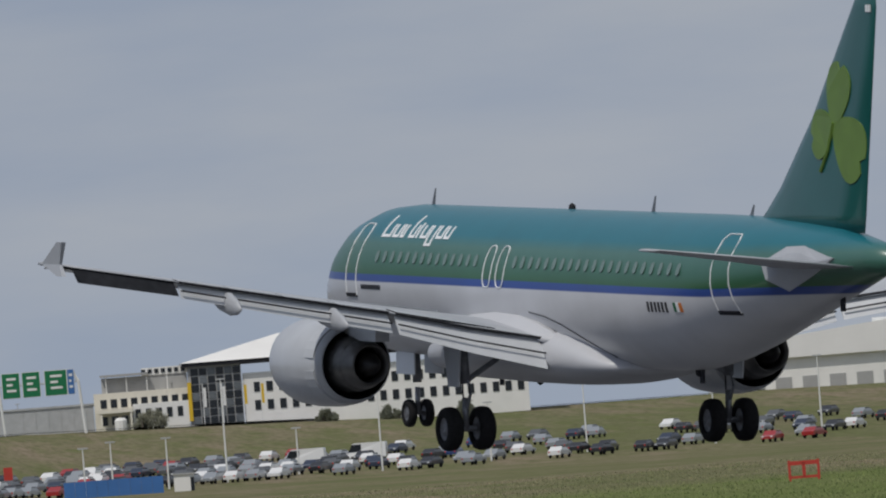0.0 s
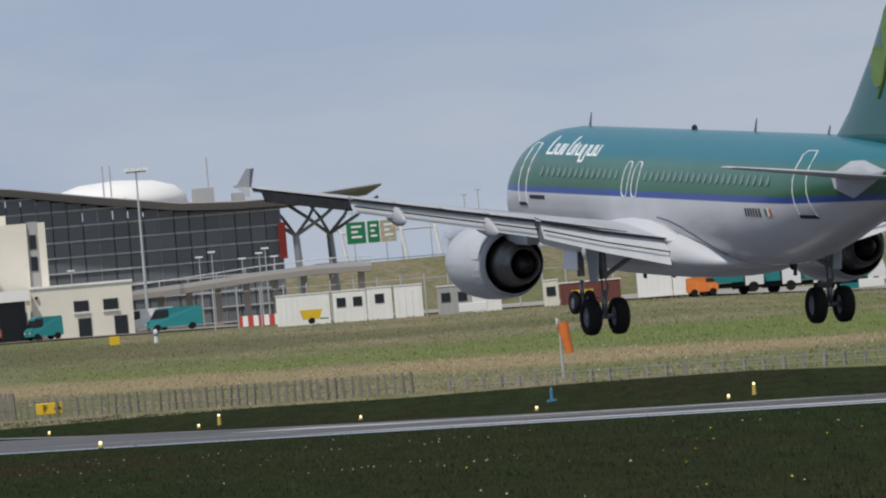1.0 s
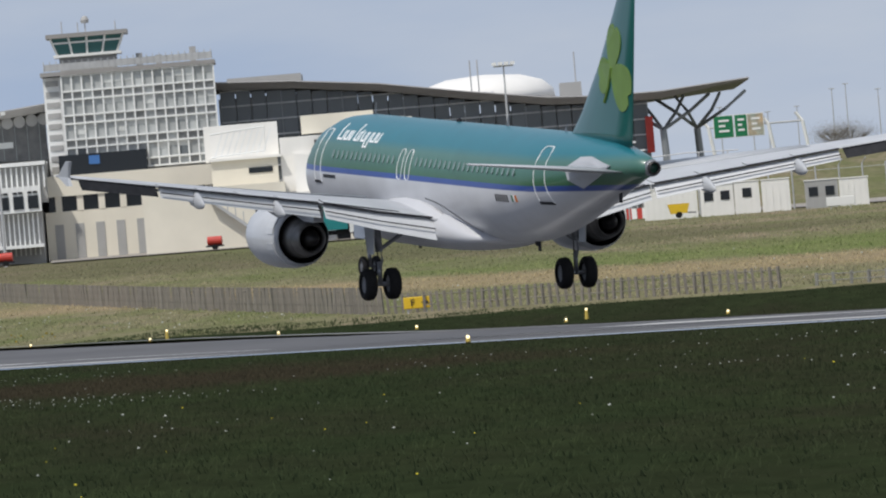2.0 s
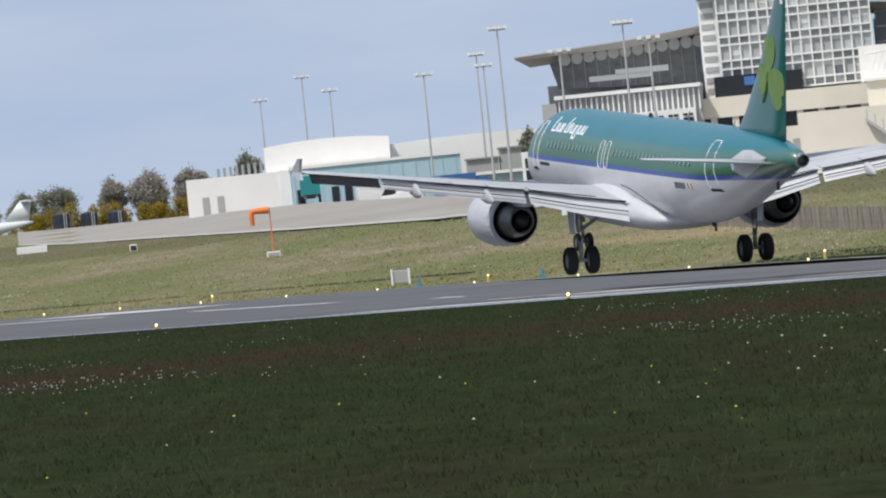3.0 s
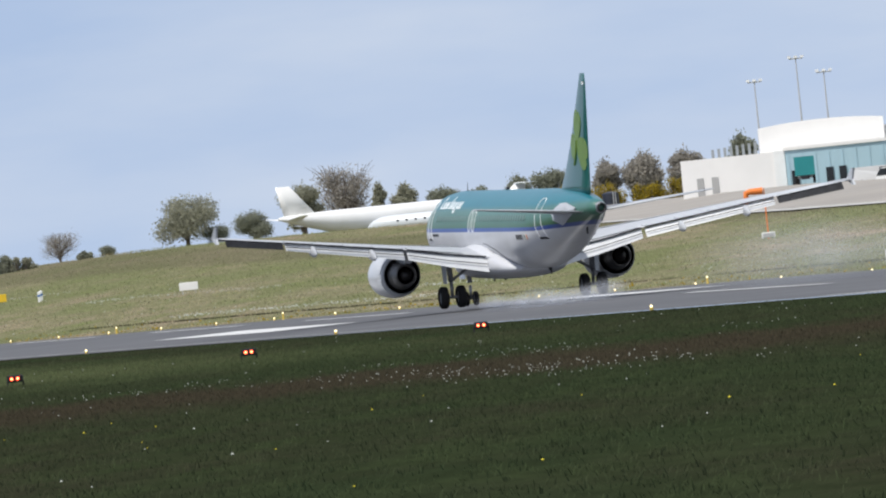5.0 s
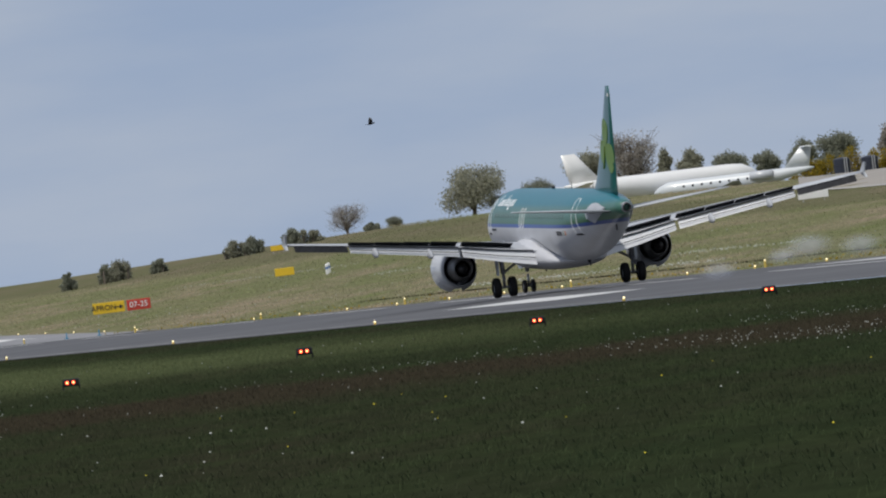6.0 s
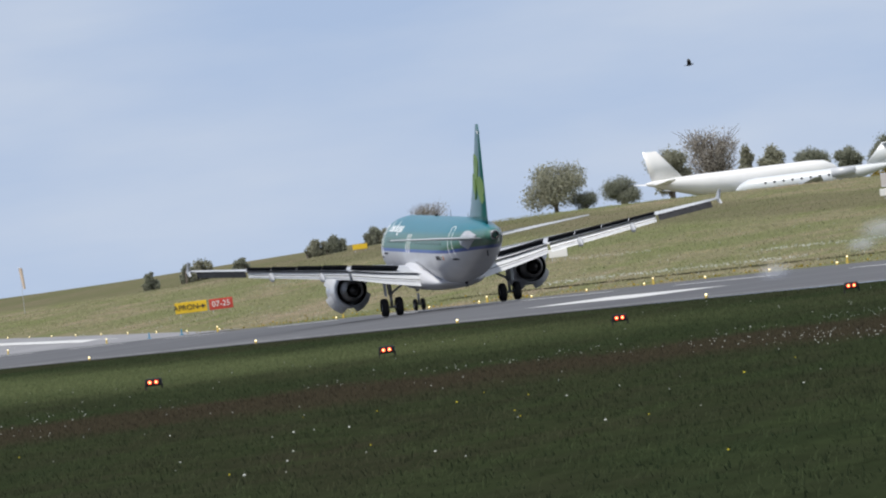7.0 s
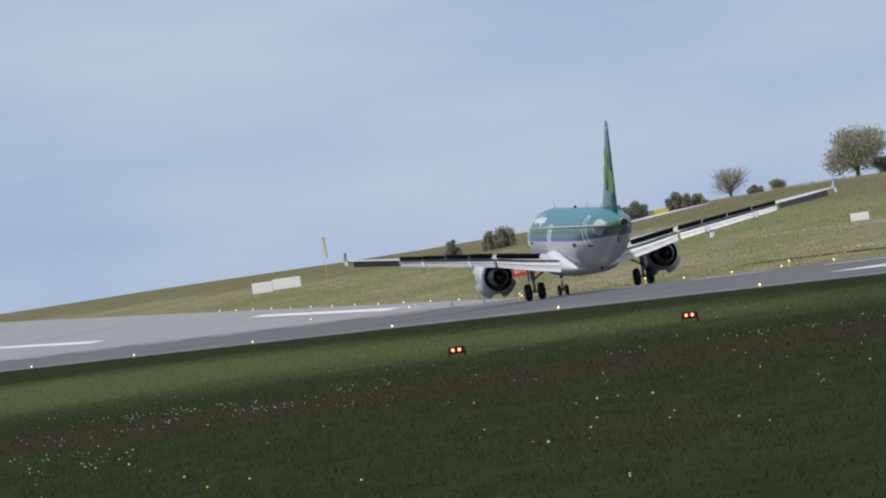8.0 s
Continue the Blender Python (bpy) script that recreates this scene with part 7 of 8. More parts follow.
def make_bank_offices():
    m = face(-1.0, 1860)
    k = 1860 * math.pi / 180
    X = lambda a: (a + 1.0) * k
    Z = lambda e: 2.45 + 1860 * math.tan(radians(e))
    t = thing("roadside_offices", m, "cream and grey roadside offices with a hipped pale roof", "office building")
    g = Z(0.33)
    part("long_block", boxes([(X(-1.68), X(-1.24), 0, 12, g - 1, Z(0.53))]), RENDER, t, "cream long block")
    part("set_back_storey", boxes([(X(-1.64), X(-1.24), 2, 12, Z(0.53), Z(0.60))]), GREYWALL, t, "grey top storey")
    part("roof_rail", boxes([(X(-1.45), X(-1.22), 1.8, 2, Z(0.60), Z(0.635))]), PLASTER, t)
    for i in range(9):
        for j in range(2):
            x = X(-1.65) + 1.55 * i
            part("window", boxes([(x, x + 0.95, -0.08, 0.02, Z(0.38 + 0.08 * j), Z(0.42 + 0.08 * j))]), GLASSB, t, "dark window")
    for i in range(7):
        x = X(-1.45) + 1.0 * i
        part("rail_slot", boxes([(x, x + 0.6, 1.7, 1.79, Z(0.608), Z(0.628))]), GLASSB, t)
    part("glass_tower", boxes([(X(-1.235), X(-0.985), -1, 12, g - 1, Z(0.625))]), GREYWALL, t, "dark glazed stair tower")
    for i in range(6):
        for j in range(7):
            x = X(-1.22) + 1.28 * i
            part("pane", boxes([(x, x + 1.1, -1.1, -1.0, Z(0.352 + 0.038 * j), Z(0.384 + 0.038 * j))]), GLASS if (i * 3 + j * 5) % 7 < 2 else GLASSB, t)
    part("white_wing", boxes([(X(-0.98), X(0.35), -0.5, 12, g - 1, Z(0.575))]), PLASTER, t, "white wing")
    for i in range(22):
        for j in range(2):
            x = X(-0.93) + 1.9 * i
            part("window", boxes([(x, x + 0.95, -0.6, -0.48, Z(0.40 + 0.085 * j), Z(0.445 + 0.085 * j))]), GLASSB, t, "dark window")
    part("eave", boxes([(X(-1.26), X(0.4), -1.8, 13, Z(0.622), Z(0.640))]), SEAL, t, "dark eave")
    part("hipped_roof", loft([[Vector(p) for p in ((X(-1.27), -2, Z(0.64)), (X(0.42), -2, Z(0.64)), (X(0.42), 14, Z(0.64)), (X(-1.27), 14, Z(0.64)))], [Vector(p) for p in ((X(-0.80), 5, Z(0.752)), (X(-0.05), 5, Z(0.752)), (X(-0.05), 7, Z(0.752)), (X(-0.80), 7, Z(0.752)))]]), VAULT, t, "pale hipped roof")
    for a in (-1.17, -1.08, -0.98, -0.9):
        part("flagpole", tube([(X(a), -4, g), (X(a), -4, Z(0.54))], 0.07, k=6), SIGNW, t)
        part("flag", boxes([(X(a) + 0.1, X(a) + 0.5, -4.03, -3.99, Z(0.43), Z(0.52))]), SIGNW if a < -1 else YELLOW, t)
    part("yellow_sign", boxes([(X(-1.24), X(-1.222), -1.3, -1.1, Z(0.37), Z(0.55))]), YELLOW, t, "tall yellow banner")
    part("porch", boxes([(X(-1.66), X(-1.5), -2.4, 0, Z(0.435), Z(0.455)), (X(-1.655), X(-1.645), -2.3, -2.0, g - 1, Z(0.435)), (X(-1.515), X(-1.505), -2.3, -2.0, g - 1, Z(0.435))]), RENDER, t, "cream entrance porch")
    part("corner_block", boxes([(X(-1.50), X(-1.24), -1.2, 0, g - 1, Z(0.47))]), PLASTER, t, "pale projecting block")
    for i in range(5):
        x = X(-1.49) + 1.6 * i
        part("window", boxes([(x, x + 0.8, -1.28, -1.19, Z(0.40), Z(0.445))]), GLASSB, t, "dark window")
    for i in range(4):
        x = X(-1.62) + 3.1 * i
        part("terrace_post", boxes([(x, x + 0.12, 1.0, 1.12, Z(0.53), Z(0.612))]), PLASTER, t)
    part("terrace_roof", boxes([(X(-1.645), X(-1.42), 0.6, 4, Z(0.605), Z(0.615))]), GREYWALL, t, "thin terrace roof")
    part("white_tent", lathe([(g - 0.5, 0.9), (g + 2.2, 0.95), (g + 2.6, 0.6)], "z", (X(-1.56), -5, 0), 10, caps=True), PLASTER, t)


make_bank_offices()
t = thing("depot", face(-2.02, 1875), "long pale grey depot behind the road signs", "hall")
zc = 2.45 + 1875 * math.tan(radians(0.33))
part("wall", boxes([(-16, 11, 0, 20, zc - 3, zc + 4.9)]), GALV, t, "pale metal wall")
part("parapet", boxes([(-16.2, 11.2, -0.2, 20, zc + 4.9, zc + 5.2)]), GALV, t)
for i in range(14):
    part("seam", boxes([(-15.5 + 1.95 * i, -15.42 + 1.95 * i, -0.06, 0, zc - 3, zc + 4.9)]), GALV, t)
make_bush(-1.41, 1850, 0.45, 5.5, 501, LEAF_A, "round green bush before the offices")
for i, az in enumerate((-0.6, -0.3, 0.05)):
    make_bush(az, 1850, 0.385, 3.0, 510 + i, LEAF_C, "low green shrub before the offices")
for i, az in enumerate((-3.05, -2.95, -2.85, -4.5, -4.42)):
    make_tree(az, table(az, REACH) + 420, 0.45 if az > -4 else 0.42, 7.0, 520 + i, LEAF_B, True, "bare-branched tree beside the bank road", 0.2)
t = thing("cargo_hall", face(1.85, 1900), "large pale grey cargo hall with a low curved roof", "hall")
part("wall", boxes([(-22, 30, 0, 30, 8, 2.45 + 1900 * math.tan(radians(0.46)))]), PLASTER, t, "pale wall")
part("roof", loft([[Vector((x, y, 2.45 + 1900 * math.tan(radians(0.45)) + h)) for x, h in ((-24, 0), (-24, 0.8), (-10, 3.2), (10, 5.2), (32, 6.0), (32, 0))] for y in (-1, 31)]), VAULT, t, "pale low curved roof")
for i in range(12):
    part("dark_bay", boxes([(-20 + 4.2 * i, -17.5 + 4.2 * i, -0.1, 0.0, 9, 2.45 + 1900 * math.tan(radians(0.36)))]), GREYWALL, t, "grey loading bay")
for i in range(4):
    part("roof_unit", boxes([(4 + 6 * i, 7 + 6 * i, 3, 5, 20, 22.6)]), FRAMEW, t)
b = None
for i in range(16):      # trolleys along the apron
    az = -9.30 + 0.047 * i
    m = Matrix.Translation(spot(az, 1330 - 8 * i, 0.13)) @ pose(0, 0, 0, 0, 0, 15 * (i % 3))
    if b is None:
        b = thing("baggage_trolley", m, "small grey baggage trolley on the apron", "trolley", "baggage trolleys")
        part("deck", boxes([(-0.9, 0.9, -0.6, 0.6, 0.4, 0.5)]), GALV, b)
        for x in (-0.85, 0.85):
            part("end_frame", boxes([(x - 0.04, x + 0.04, -0.6, 0.6, 0.5, 1.5)]), GALV, b)
        for x in (-0.6, 0.6):
            part("wheel", lathe([(-0.5, 0.05), (-0.5, 0.2), (0.5, 0.2), (0.5, 0.05)], "y", (x, 0, 0.2), 10, caps=True), RUBBER, b)
    else:
        copy_thing(b, m)
for az, r in ((-8.40, 1120), (-8.78, 1130), (-7.42, 1112), (-6.73, 1110)):
    b = thing("fuel_bowser", Matrix.Translation(spot(az, r, 0.13)), "small red tank trolley on the apron", "trolley", "red tank trolleys")
    part("tank", lathe([(-0.7, 0.1), (-0.65, 0.42), (0.65, 0.42), (0.7, 0.1)], "x", (0, 0, 0.8), 14, caps=True), REDP, b, smooth=False)
    part("frame", boxes([(-0.8, 0.8, -0.35, 0.35, 0.25, 0.4)]), SEAL, b)
    part("wheel", lathe([(-0.42, 0.05), (-0.42, 0.25), (0.42, 0.25), (0.42, 0.05)], "y", (0, 0, 0.25), 10, caps=True), RUBBER, b)
b = thing("red_frame_sign", face(1.60, 738) , "red lattice frame standing on the grass", "marker")
g = spot(1.60, 738).z
for x in (-0.95, 0.8):
    part("post", boxes([(x, x + 0.15, 0, 0.1, g - 0.1, g + 1.25)]), REDP, b)
part("lattice", boxes([(-0.9, 0.9, 0.02, 0.08, g + 0.15, g + 0.3), (-0.9, 0.9, 0.02, 0.08, g + 0.95, g + 1.2), (-0.1, 0.1, 0.02, 0.08, g + 0.2, g + 1.1)]), REDP, b)


# ---- meadow: flowers and tufts ----
def in_view(rs, n, r0, r1):
    """Places scattered over the near meadow on the camera's side of the runway."""
    out = []
    while len(out) < n:
        az = rs.uniform(-18.5, 1.0)
        r = math.sqrt(rs.uniform(r0 ** 2, r1 ** 2))
        p = bearing(az, r)
        if p.x * ACROSS.x + p.y * ACROSS.y < EDGE0 - 3:
            out.append(p)
    return out


def scatter(name, places, make, material, label):
    verts, faces = [], []
    for p in places:
        v, f = make(p)
        k = len(verts)
        verts += v
        faces += [tuple(i + k for i in q) for q in f]
    me = bpy.data.meshes.new(name)
    me.from_pydata(verts, [], faces)
    me.materials.append(material)
    return tagged(new(name, me), label, "plants", kind="stuff")


def flower(rs, size, h0, h1):
    def make(p):
        s, h = size * rs.uniform(0.5, 1.25), -0.38 + rs.uniform(h0, h1)
        v = [(p.x + s * a, p.y + s * b, h + s * c) for a, b, c in ((1, 0, 0), (-1, 0, 0), (0, 1, 0), (0, -1, 0), (0, 0, 1), (0, 0, -0.6))]
        return v, [(0, 2, 4), (2, 1, 4), (1, 3, 4), (3, 0, 4), (2, 0, 5), (1, 2, 5), (3, 1, 5), (0, 3, 5)]
    return make


def blades(name, places, count, spread, tall, wide, material, label, seed):
    """Tufts of bent grass blades at places on the land."""
    rg = np.random.RandomState(seed)
    p = np.repeat(np.array(places), count, axis=0)
    k = len(p)
    a = rg.uniform(0, 2 * math.pi, k)
    d = np.stack((np.cos(a), np.sin(a), np.zeros(k)), 1)
    q = np.stack((-d[:, 1], d[:, 0], np.zeros(k)), 1)
    h = np.repeat(rg.uniform(0.6, 1.35, len(places)), count)[:, None] * rg.uniform(0.6, 1.2, (k, 1)) * tall
    p = p + np.concatenate((rg.normal(0, spread, (k, 2)), np.full((k, 1), -0.02)), 1)
    up = np.array((0.0, 0.0, 1.0))
    w = q * wide * rg.uniform(0.6, 1.3, (k, 1))
    v = np.stack((p - w, p + w, p + w * 0.8 + d * h * 0.45 + up * h * 0.65, p - w * 0.8 + d * h * 0.45 + up * h * 0.65, p + d * h * 1.2 + up * h), 1).reshape(-1, 3)
    i = np.arange(0, 5 * k, 5)
    me = bpy.data.meshes.new(name)
    me.from_pydata(v.tolist(), [], np.stack((i, i + 1, i + 2, i + 3), 1).tolist() + np.stack((i + 3, i + 2, i + 4), 1).tolist())
    me.materials.append(material)
    return tagged(new(name, me), label, "grass", kind="stuff")


rs = random.Random(21)
PETALW = mat("petal_white", (0.5, 0.52, 0.48), 0.8)
PETALY = mat("petal_yellow", (0.6, 0.5, 0.03), 0.8)
scatter("white_flowers", in_view(rs, 260, 170, 500), flower(rs, 0.02, 0.1, 0.25), PETALW, "scattered white meadow flowers")
scatter("dandelion_clocks", in_view(rs, 60, 138, 230), flower(rs, 0.024, 0.16, 0.3), PETALW, "white dandelion clocks in the near grass")
drift = []      # drifts of flowers, thick in some places and absent in others
while len(drift) < 950:
    q, n = rs.uniform(205, 352), rs.uniform(20, 92)
    thick = noise.noise(Vector((q * 0.035, n * 0.16, 4.2))) + 0.5 * noise.noise(Vector((q * 0.12, n * 0.6, 1.3)))
    if thick > 0.16 + (0.3 if q < 255 else 0) + rs.uniform(0, 0.35):
        p = ALONG * q + ACROSS * n
        drift.append(p)
scatter("white_flower_drifts", drift, flower(rs, 0.017, 0.08, 0.22), PETALW, "drifts of white meadow flowers")
scatter("yellow_flowers", in_view(rs, 70, 138, 260), flower(rs, 0.022, 0.1, 0.25), PETALY, "scattered yellow meadow flowers")
blades("grass_tufts", [(p.x, p.y, height(p.x, p.y)) for p in in_view(rs, 60000, 122, 720)], 5, 0.17, 0.12, 0.012, BLADES_NEAR, "rough tufts of meadow grass, cloud shade in their colour", 5)


def open_grass(az, r):
    """True on the far airfield where no paving lies."""
    p = bearing(az, r)
    along, across = p.dot(ALONG), p.dot(ACROSS)
    if across < EDGE1 + 2.5 or (along < 610 and across < EDGE1 + 8.5) or (along > 1040 and across < EDGE1 + 8 + TAXI_SPREAD * (along - 1060)):
        return False
    if az < -8.2:
        return az < -11.42 or r < table(az, APRON) - 4
    return r < 1080


# bank tufts take the dark blades too, to carry the painted shade
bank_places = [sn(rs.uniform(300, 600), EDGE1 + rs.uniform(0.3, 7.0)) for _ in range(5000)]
blades("bank_tufts", [tuple(q) for q in bank_places], 5, 0.2, 0.12, 0.02, BLADES_NEAR, "rough tufts on the runway's bank, shade in their colour", 8)
far_places = []
while len(far_places) < 46000:
    az = rs.uniform(-17.4, 2.6)
    r0 = (EDGE1 + 2.5) / math.sin(radians(az) - PSI)
    r = r0 + (1750 - r0) * rs.random() if r0 < 1750 else 0
    if r and open_grass(az, r):
        far_places.append(tuple(spot(az, r)))
blades("airfield_tufts", far_places, 4, 0.4, 0.15, 0.04, BLADES_FAR, "rough tawny tufts over the airfield", 6)
gr = []
for _ in range(500):
    q = ALONG * rs.uniform(620, 1100) + ACROSS * (EDGE1 + 4 + abs(rs.gauss(0, 4)))
    q.z = height(q.x, q.y) + 0.38
    gr.append(q)


fl = []
for _ in range(450):
    s, n = rs.uniform(480, 1300), 168 + abs(rs.gauss(0, 22))
    q = ALONG * s + ACROSS * n
    q.z = height(q.x, q.y) + 0.38
    fl.append(q)
for s0, s1, n0, k in ((880, 985, 178.5, 420), (915, 960, 191.5, 160), (1080, 1180, 205, 180), (1300, 1420, 224, 140)):      # white streaks of flowers
    for _ in range(k):
        q = ALONG * rs.uniform(s0, s1) + ACROSS * (n0 + rs.gauss(0, 0.8))
        q.z = height(q.x, q.y) + 0.38
        fl.append(q)


def speck(p):
    v, f = flower(rs, 0.055, 0.0, 0.1)(p)
    return [(x, y, z + p.z) for x, y, z in v], f


scatter("verge_gorse", gr, lambda p: (lambda v, f: ([(x, y, z + p.z) for x, y, z in v], f))(*flower(rs, 0.09, 0.0, 0.12)(p)), GORSE, "low yellow-flowering verge plants")
scatter("far_white_flowers", fl, speck, PETALW, "white flower specks in the far grass")


# ---- tyre smoke, in soft rigid puffs that drift apart ----
def smoke_material(name, peak, color):
    """Thin veil, densest in the middle of a puff and gone at its rim."""
    m = bpy.data.materials.new(name)
    m.use_nodes = True
    n, l = m.node_tree.nodes, m.node_tree.links
    out = n["Material Output"]
    df = n.new("ShaderNodeBsdfDiffuse")
    df.inputs["Color"].default_value = (*color, 1)
    tr = n.new("ShaderNodeBsdfTransparent")
    tl = n.new("ShaderNodeBsdfTranslucent")
    tl.inputs["Color"].default_value = (*color, 1)
    both = n.new("ShaderNodeMixShader")
    both.inputs[0].default_value = 0.3
    l.new(df.outputs[0], both.inputs[1])
    l.new(tl.outputs[0], both.inputs[2])
    mx = n.new("ShaderNodeMixShader")
    tc = n.new("ShaderNodeTexCoord")
    sep = n.new("ShaderNodeSeparateXYZ")
    l.new(tc.outputs["Object"], sep.inputs[0])
    flat = n.new("ShaderNodeCombineXYZ")
    l.new(sep.outputs["X"], flat.inputs["X"])
    l.new(sep.outputs["Z"], flat.inputs["Z"])
    ln = n.new("ShaderNodeVectorMath")
    ln.operation = "LENGTH"
    l.new(flat.outputs[0], ln.inputs[0])
    fall = n.new("ShaderNodeMapRange")
    fall.interpolation_type = "SMOOTHERSTEP"
    fall.inputs[1].default_value, fall.inputs[2].default_value = 0.98, 0.0
    l.new(ln.outputs["Value"], fall.inputs[0])
    nz = n.new("ShaderNodeTexNoise")
    nz.inputs["Scale"].default_value, nz.inputs["Detail"].default_value = 2.2, 5
    l.new(tc.outputs["Object"], nz.inputs["Vector"])
    br = n.new("ShaderNodeMapRange")
    br.inputs[1].default_value, br.inputs[2].default_value, br.inputs[3].default_value, br.inputs[4].default_value = 0.25, 0.75, peak * 0.7, peak
    l.new(nz.outputs["Fac"], br.inputs[0])
    mul = n.new("ShaderNodeMath")
    mul.operation = "MULTIPLY"
    l.new(fall.outputs[0], mul.inputs[0])
    l.new(br.outputs[0], mul.inputs[1])
    l.new(mul.outputs[0], mx.inputs[0])
    l.new(tr.outputs[0], mx.inputs[1])
    l.new(both.outputs[0], mx.inputs[2])
    l.new(mx.outputs[0], out.inputs["Surface"])
    return m


SMOKE = smoke_material("tyre_smoke", 0.15, (0.86, 0.88, 0.92))
THICK = smoke_material("fresh_tyre_smoke", 0.42, (0.80, 0.84, 0.92))
THIN = smoke_material("thin_tyre_smoke", 0.15, (0.74, 0.78, 0.84))
CLOUDS = []


def make_smoke(az, r, t0, n, material, seed, wide, high, size, sweep):
    """A cloud of hollow dome-shaped puffs, bunched at the tyres, then swept apart by the wind."""
    rs = random.Random(seed)
    at = spot(az, r)
    t = new("tyre_smoke")
    tagged(t, "thin pale blue-grey tyre smoke drifting over the runway", "smoke")
    puffs = []
    for i in range(n):
        bm = bmesh.new()
        bmesh.ops.create_uvsphere(bm, u_segments=24, v_segments=16, radius=1.0)
        bmesh.ops.delete(bm, geom=[v for v in bm.verts if v.co.y > 0.02], context="VERTS")
        for v in bm.verts:
            v.co.y *= 0.5
        ob = part("puff", bm, material, t, smooth=True)
        ob.visible_shadow = False
        k = size * rs.uniform(0.75, 1.25)
        ob.scale = (k * 1.5, k, k * 0.75)
        u = (i + 0.5) / n - 0.5
        a = Vector((u * wide * 0.45, rs.uniform(-3, 3), k * 0.3))
        b = Vector((u * wide + sweep * 0.5, a.y + rs.uniform(-3, 3), rs.uniform(0.25, 0.6) * high))
        c = Vector((u * wide * 1.3 + sweep + rs.uniform(-1, 1), b.y, rs.uniform(0.4, 0.9) * high))
        puffs.append((ob, a, b, c))
    CLOUDS.append((t, at, -az, t0, puffs))


make_smoke(-9.48, 588, 3.85, 3, SMOKE, 1, 5.0, 2.2, 1.7, -3.0)
make_smoke(-10.0, 604, 4.25, 3, THIN, 2, 6.0, 2.6, 3.5, -1.5)
make_smoke(-11.27, 614, 4.58, 6, THICK, 3, 10.0, 1.4, 1.0, -0.6)


# ---- the crow ----
def make_crow():
    t = new("crow")
    tagged(t, "black crow flapping over the airfield", "bird")
    k = mat("crow_black", (0.012, 0.012, 0.014), 0.6)
    part("body", lathe([(-0.24, 0.01), (-0.16, 0.05), (0.0, 0.075), (0.12, 0.06), (0.18, 0.045), (0.24, 0.035), (0.28, 0.01)], "x", (0, 0, 0), 12, caps=True), k, t, smooth=True)
    part("tail", loft([[Vector(p) for p in ((-0.18, -0.03, z), (-0.18, 0.03, z), (-0.36, 0.08, z), (-0.36, -0.08, z))] for z in (0.0, 0.012)]), k, t)
    wings = []
    for s in (1, -1):
        q = ((0.12, 0.0), (0.15, 0.22), (0.06, 0.46), (-0.06, 0.46), (-0.12, 0.2), (-0.14, 0.0))
        w = part("wing", loft([[Vector((x, s * y, z)) for x, y in q] for z in (0.0, 0.014)]), k, t)
        w.location = (0.0, s * 0.04, 0.03)
        wings.append((w, s))
    return t, wings


crow, crow_wings = make_crow()


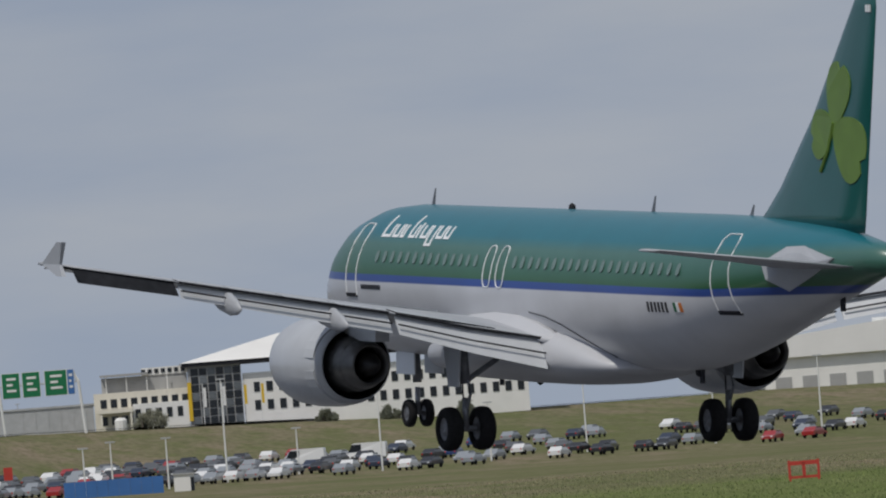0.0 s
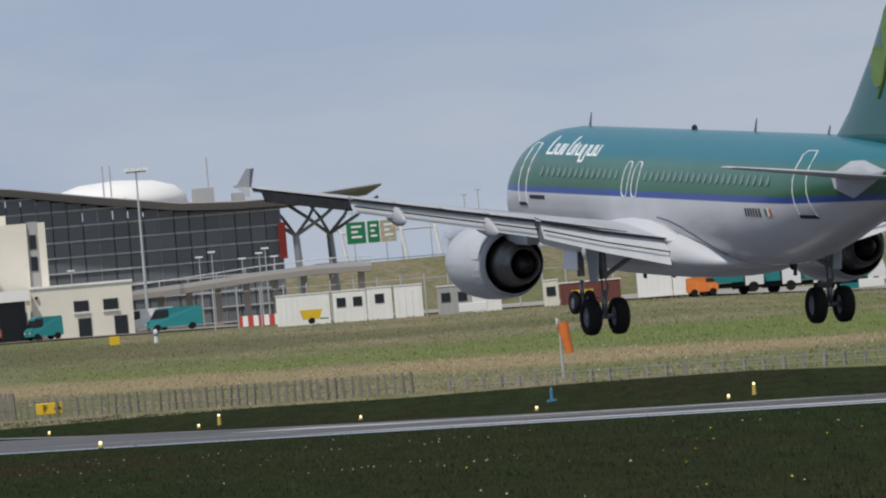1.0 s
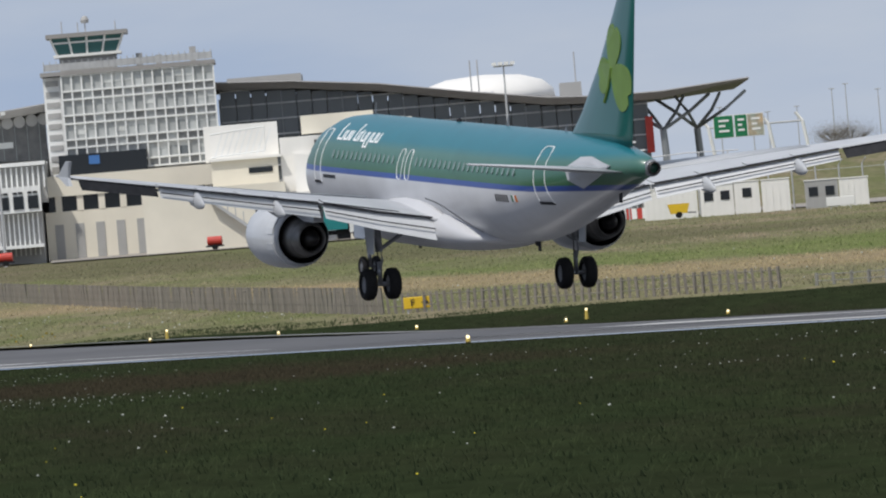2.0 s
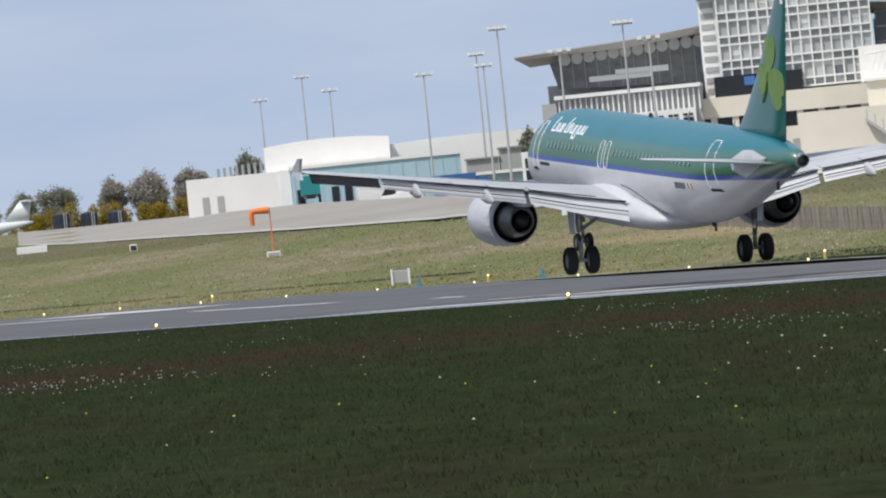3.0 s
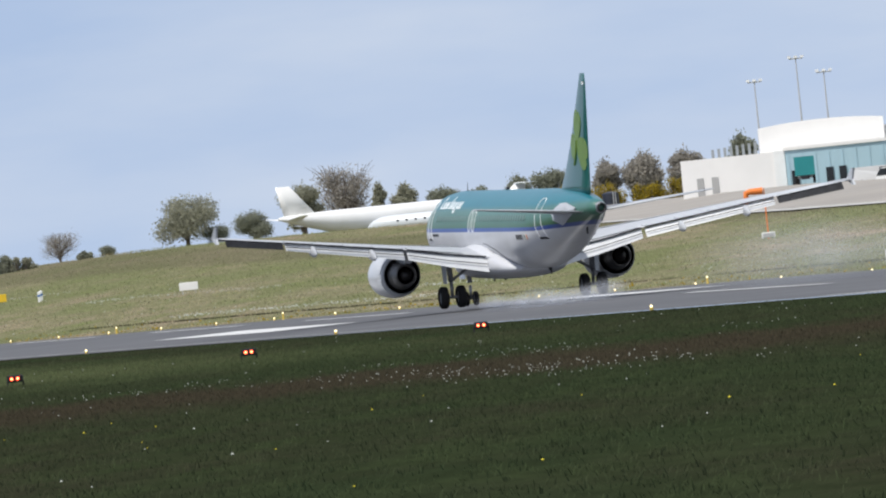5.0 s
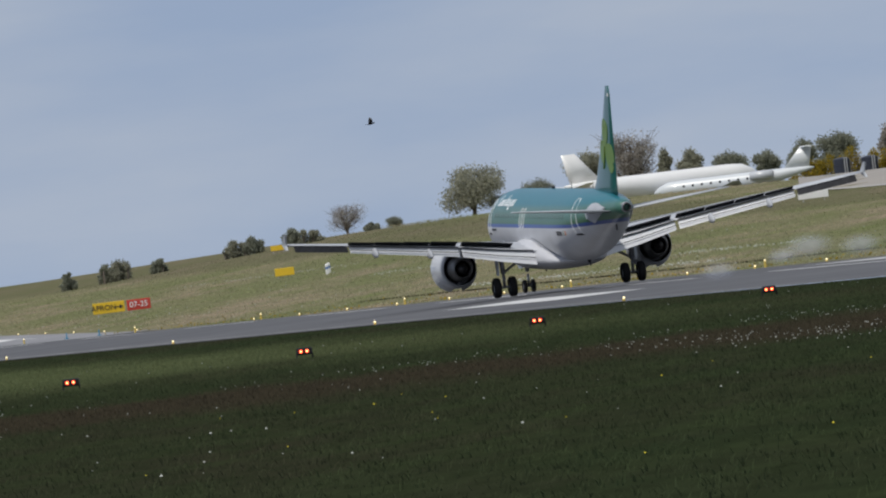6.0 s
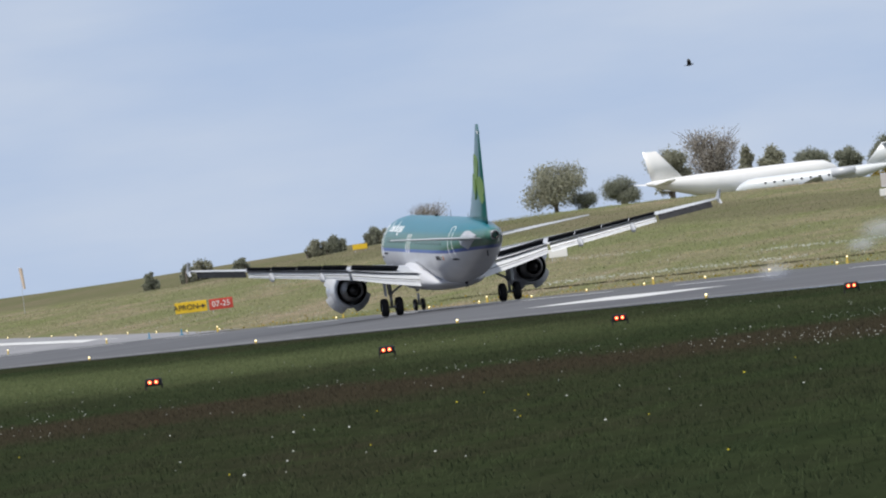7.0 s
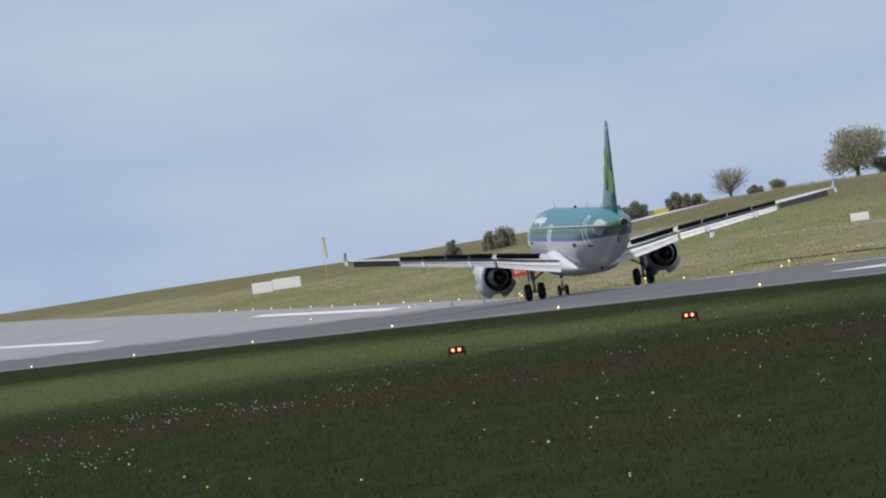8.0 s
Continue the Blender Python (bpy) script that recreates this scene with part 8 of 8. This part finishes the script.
# ---- what moves ----
def motions():
    walk(airliner, [(t, pose(x, y, z, roll, -pitch, 90.0 - head)) for t, x, y, z, roll, pitch, head in FLIGHT])
    for low, side in GEARS:      # oleos: hanging in the air, pressed in on the ground
        if side > 0:
            rows = ((0.0, -0.42), (4.2, -0.42), (4.7, -0.16), (5.2, 0.0), (8.0, 0.0))
        elif side < 0:
            rows = ((0.0, -0.42), (3.7, -0.42), (4.2, -0.25), (4.7, 0.0), (8.0, 0.0))
        else:
            rows = ((0.0, -0.28), (4.7, -0.28), (8.0, -0.3))
        walk(low, [(t, pose(0, 0, z)) for t, z in rows])
    for ob, side in WING_PAIR:      # the wings sink a little as the lift goes
        walk(ob, [(t, Matrix.Translation((0, 0, 2.6)) @ pose(0, 0, 0, side * a * (1.0 if side > 0 else 0.3)) @ Matrix.Translation((0, 0, -2.6))) for t, a in ((0.0, 0.0), (4.3, 0.0), (5.6, -1.0), (8.0, -1.2))])
    for ob, hinge, axis in SPOILERS:
        walk(ob, [(t, Matrix.Translation(hinge) @ Matrix.Rotation(radians(a), 4, axis)) for t, a in ((0.0, 0), (5.1, 0), (5.7, 14), (6.2, 29), (8.0, 31))])
    for ob, at, axis in DOORS:
        walk(ob, [(t, Matrix.Translation(at) @ Matrix.Rotation(radians(a), 4, axis)) for t, a in ((0.0, 0), (5.4, 0), (5.9, 18), (6.6, 42), (8.0, 44))])

    for ob, at, turn, t0, puffs in CLOUDS:
        low, up = Matrix.Translation(at - Vector((0, 0, 9.0))) @ pose(0, 0, 0, 0, 0, turn), Matrix.Translation(at) @ pose(0, 0, 0, 0, 0, turn)
        walk(ob, [(0.0, low), (t0 - 0.06, low), (t0, up), (8.0, up)])
        for puff, a, b, c in puffs:
            far = c + (c - b) * 1.5
            walk(puff, [(0.0, Matrix.Translation(a)), (t0, Matrix.Translation(a)), (t0 + 0.5, Matrix.Translation((a + b) * 0.5)),
                        (t0 + 1.3, Matrix.Translation(c)), (8.0, Matrix.Translation(far))])
    path = ((0.0, -21.0, 0.35), (4.7, -15.1, 0.58), (5.8, -13.617, 0.661), (6.0, -13.37, 0.683), (6.5, -12.821, 0.74), (7.0, -12.238, 0.808), (8.0, -11.1, 0.93))
    walk(crow, [(t, Matrix.Translation(bearing(az, 800, 2.45 + 800 * math.tan(radians(el)))) @ pose(0, 0, 0, 8, -6, 12) @ Matrix.Scale(1.5, 4)) for t, az, el in path])
    for ob, s in crow_wings:
        rows = []
        for i in range(49):
            t = i / 6.0
            a = (42, -18)[i % 2] if abs(t - 6.17) > 0.1 else 5
            rows.append((t, Matrix.Translation((0.0, s * 0.04, 0.03)) @ pose(0, 0, 0, s * a, 0, 0)))
        walk(ob, rows[:-1] + [(8.0, rows[-1][1])])


motions()
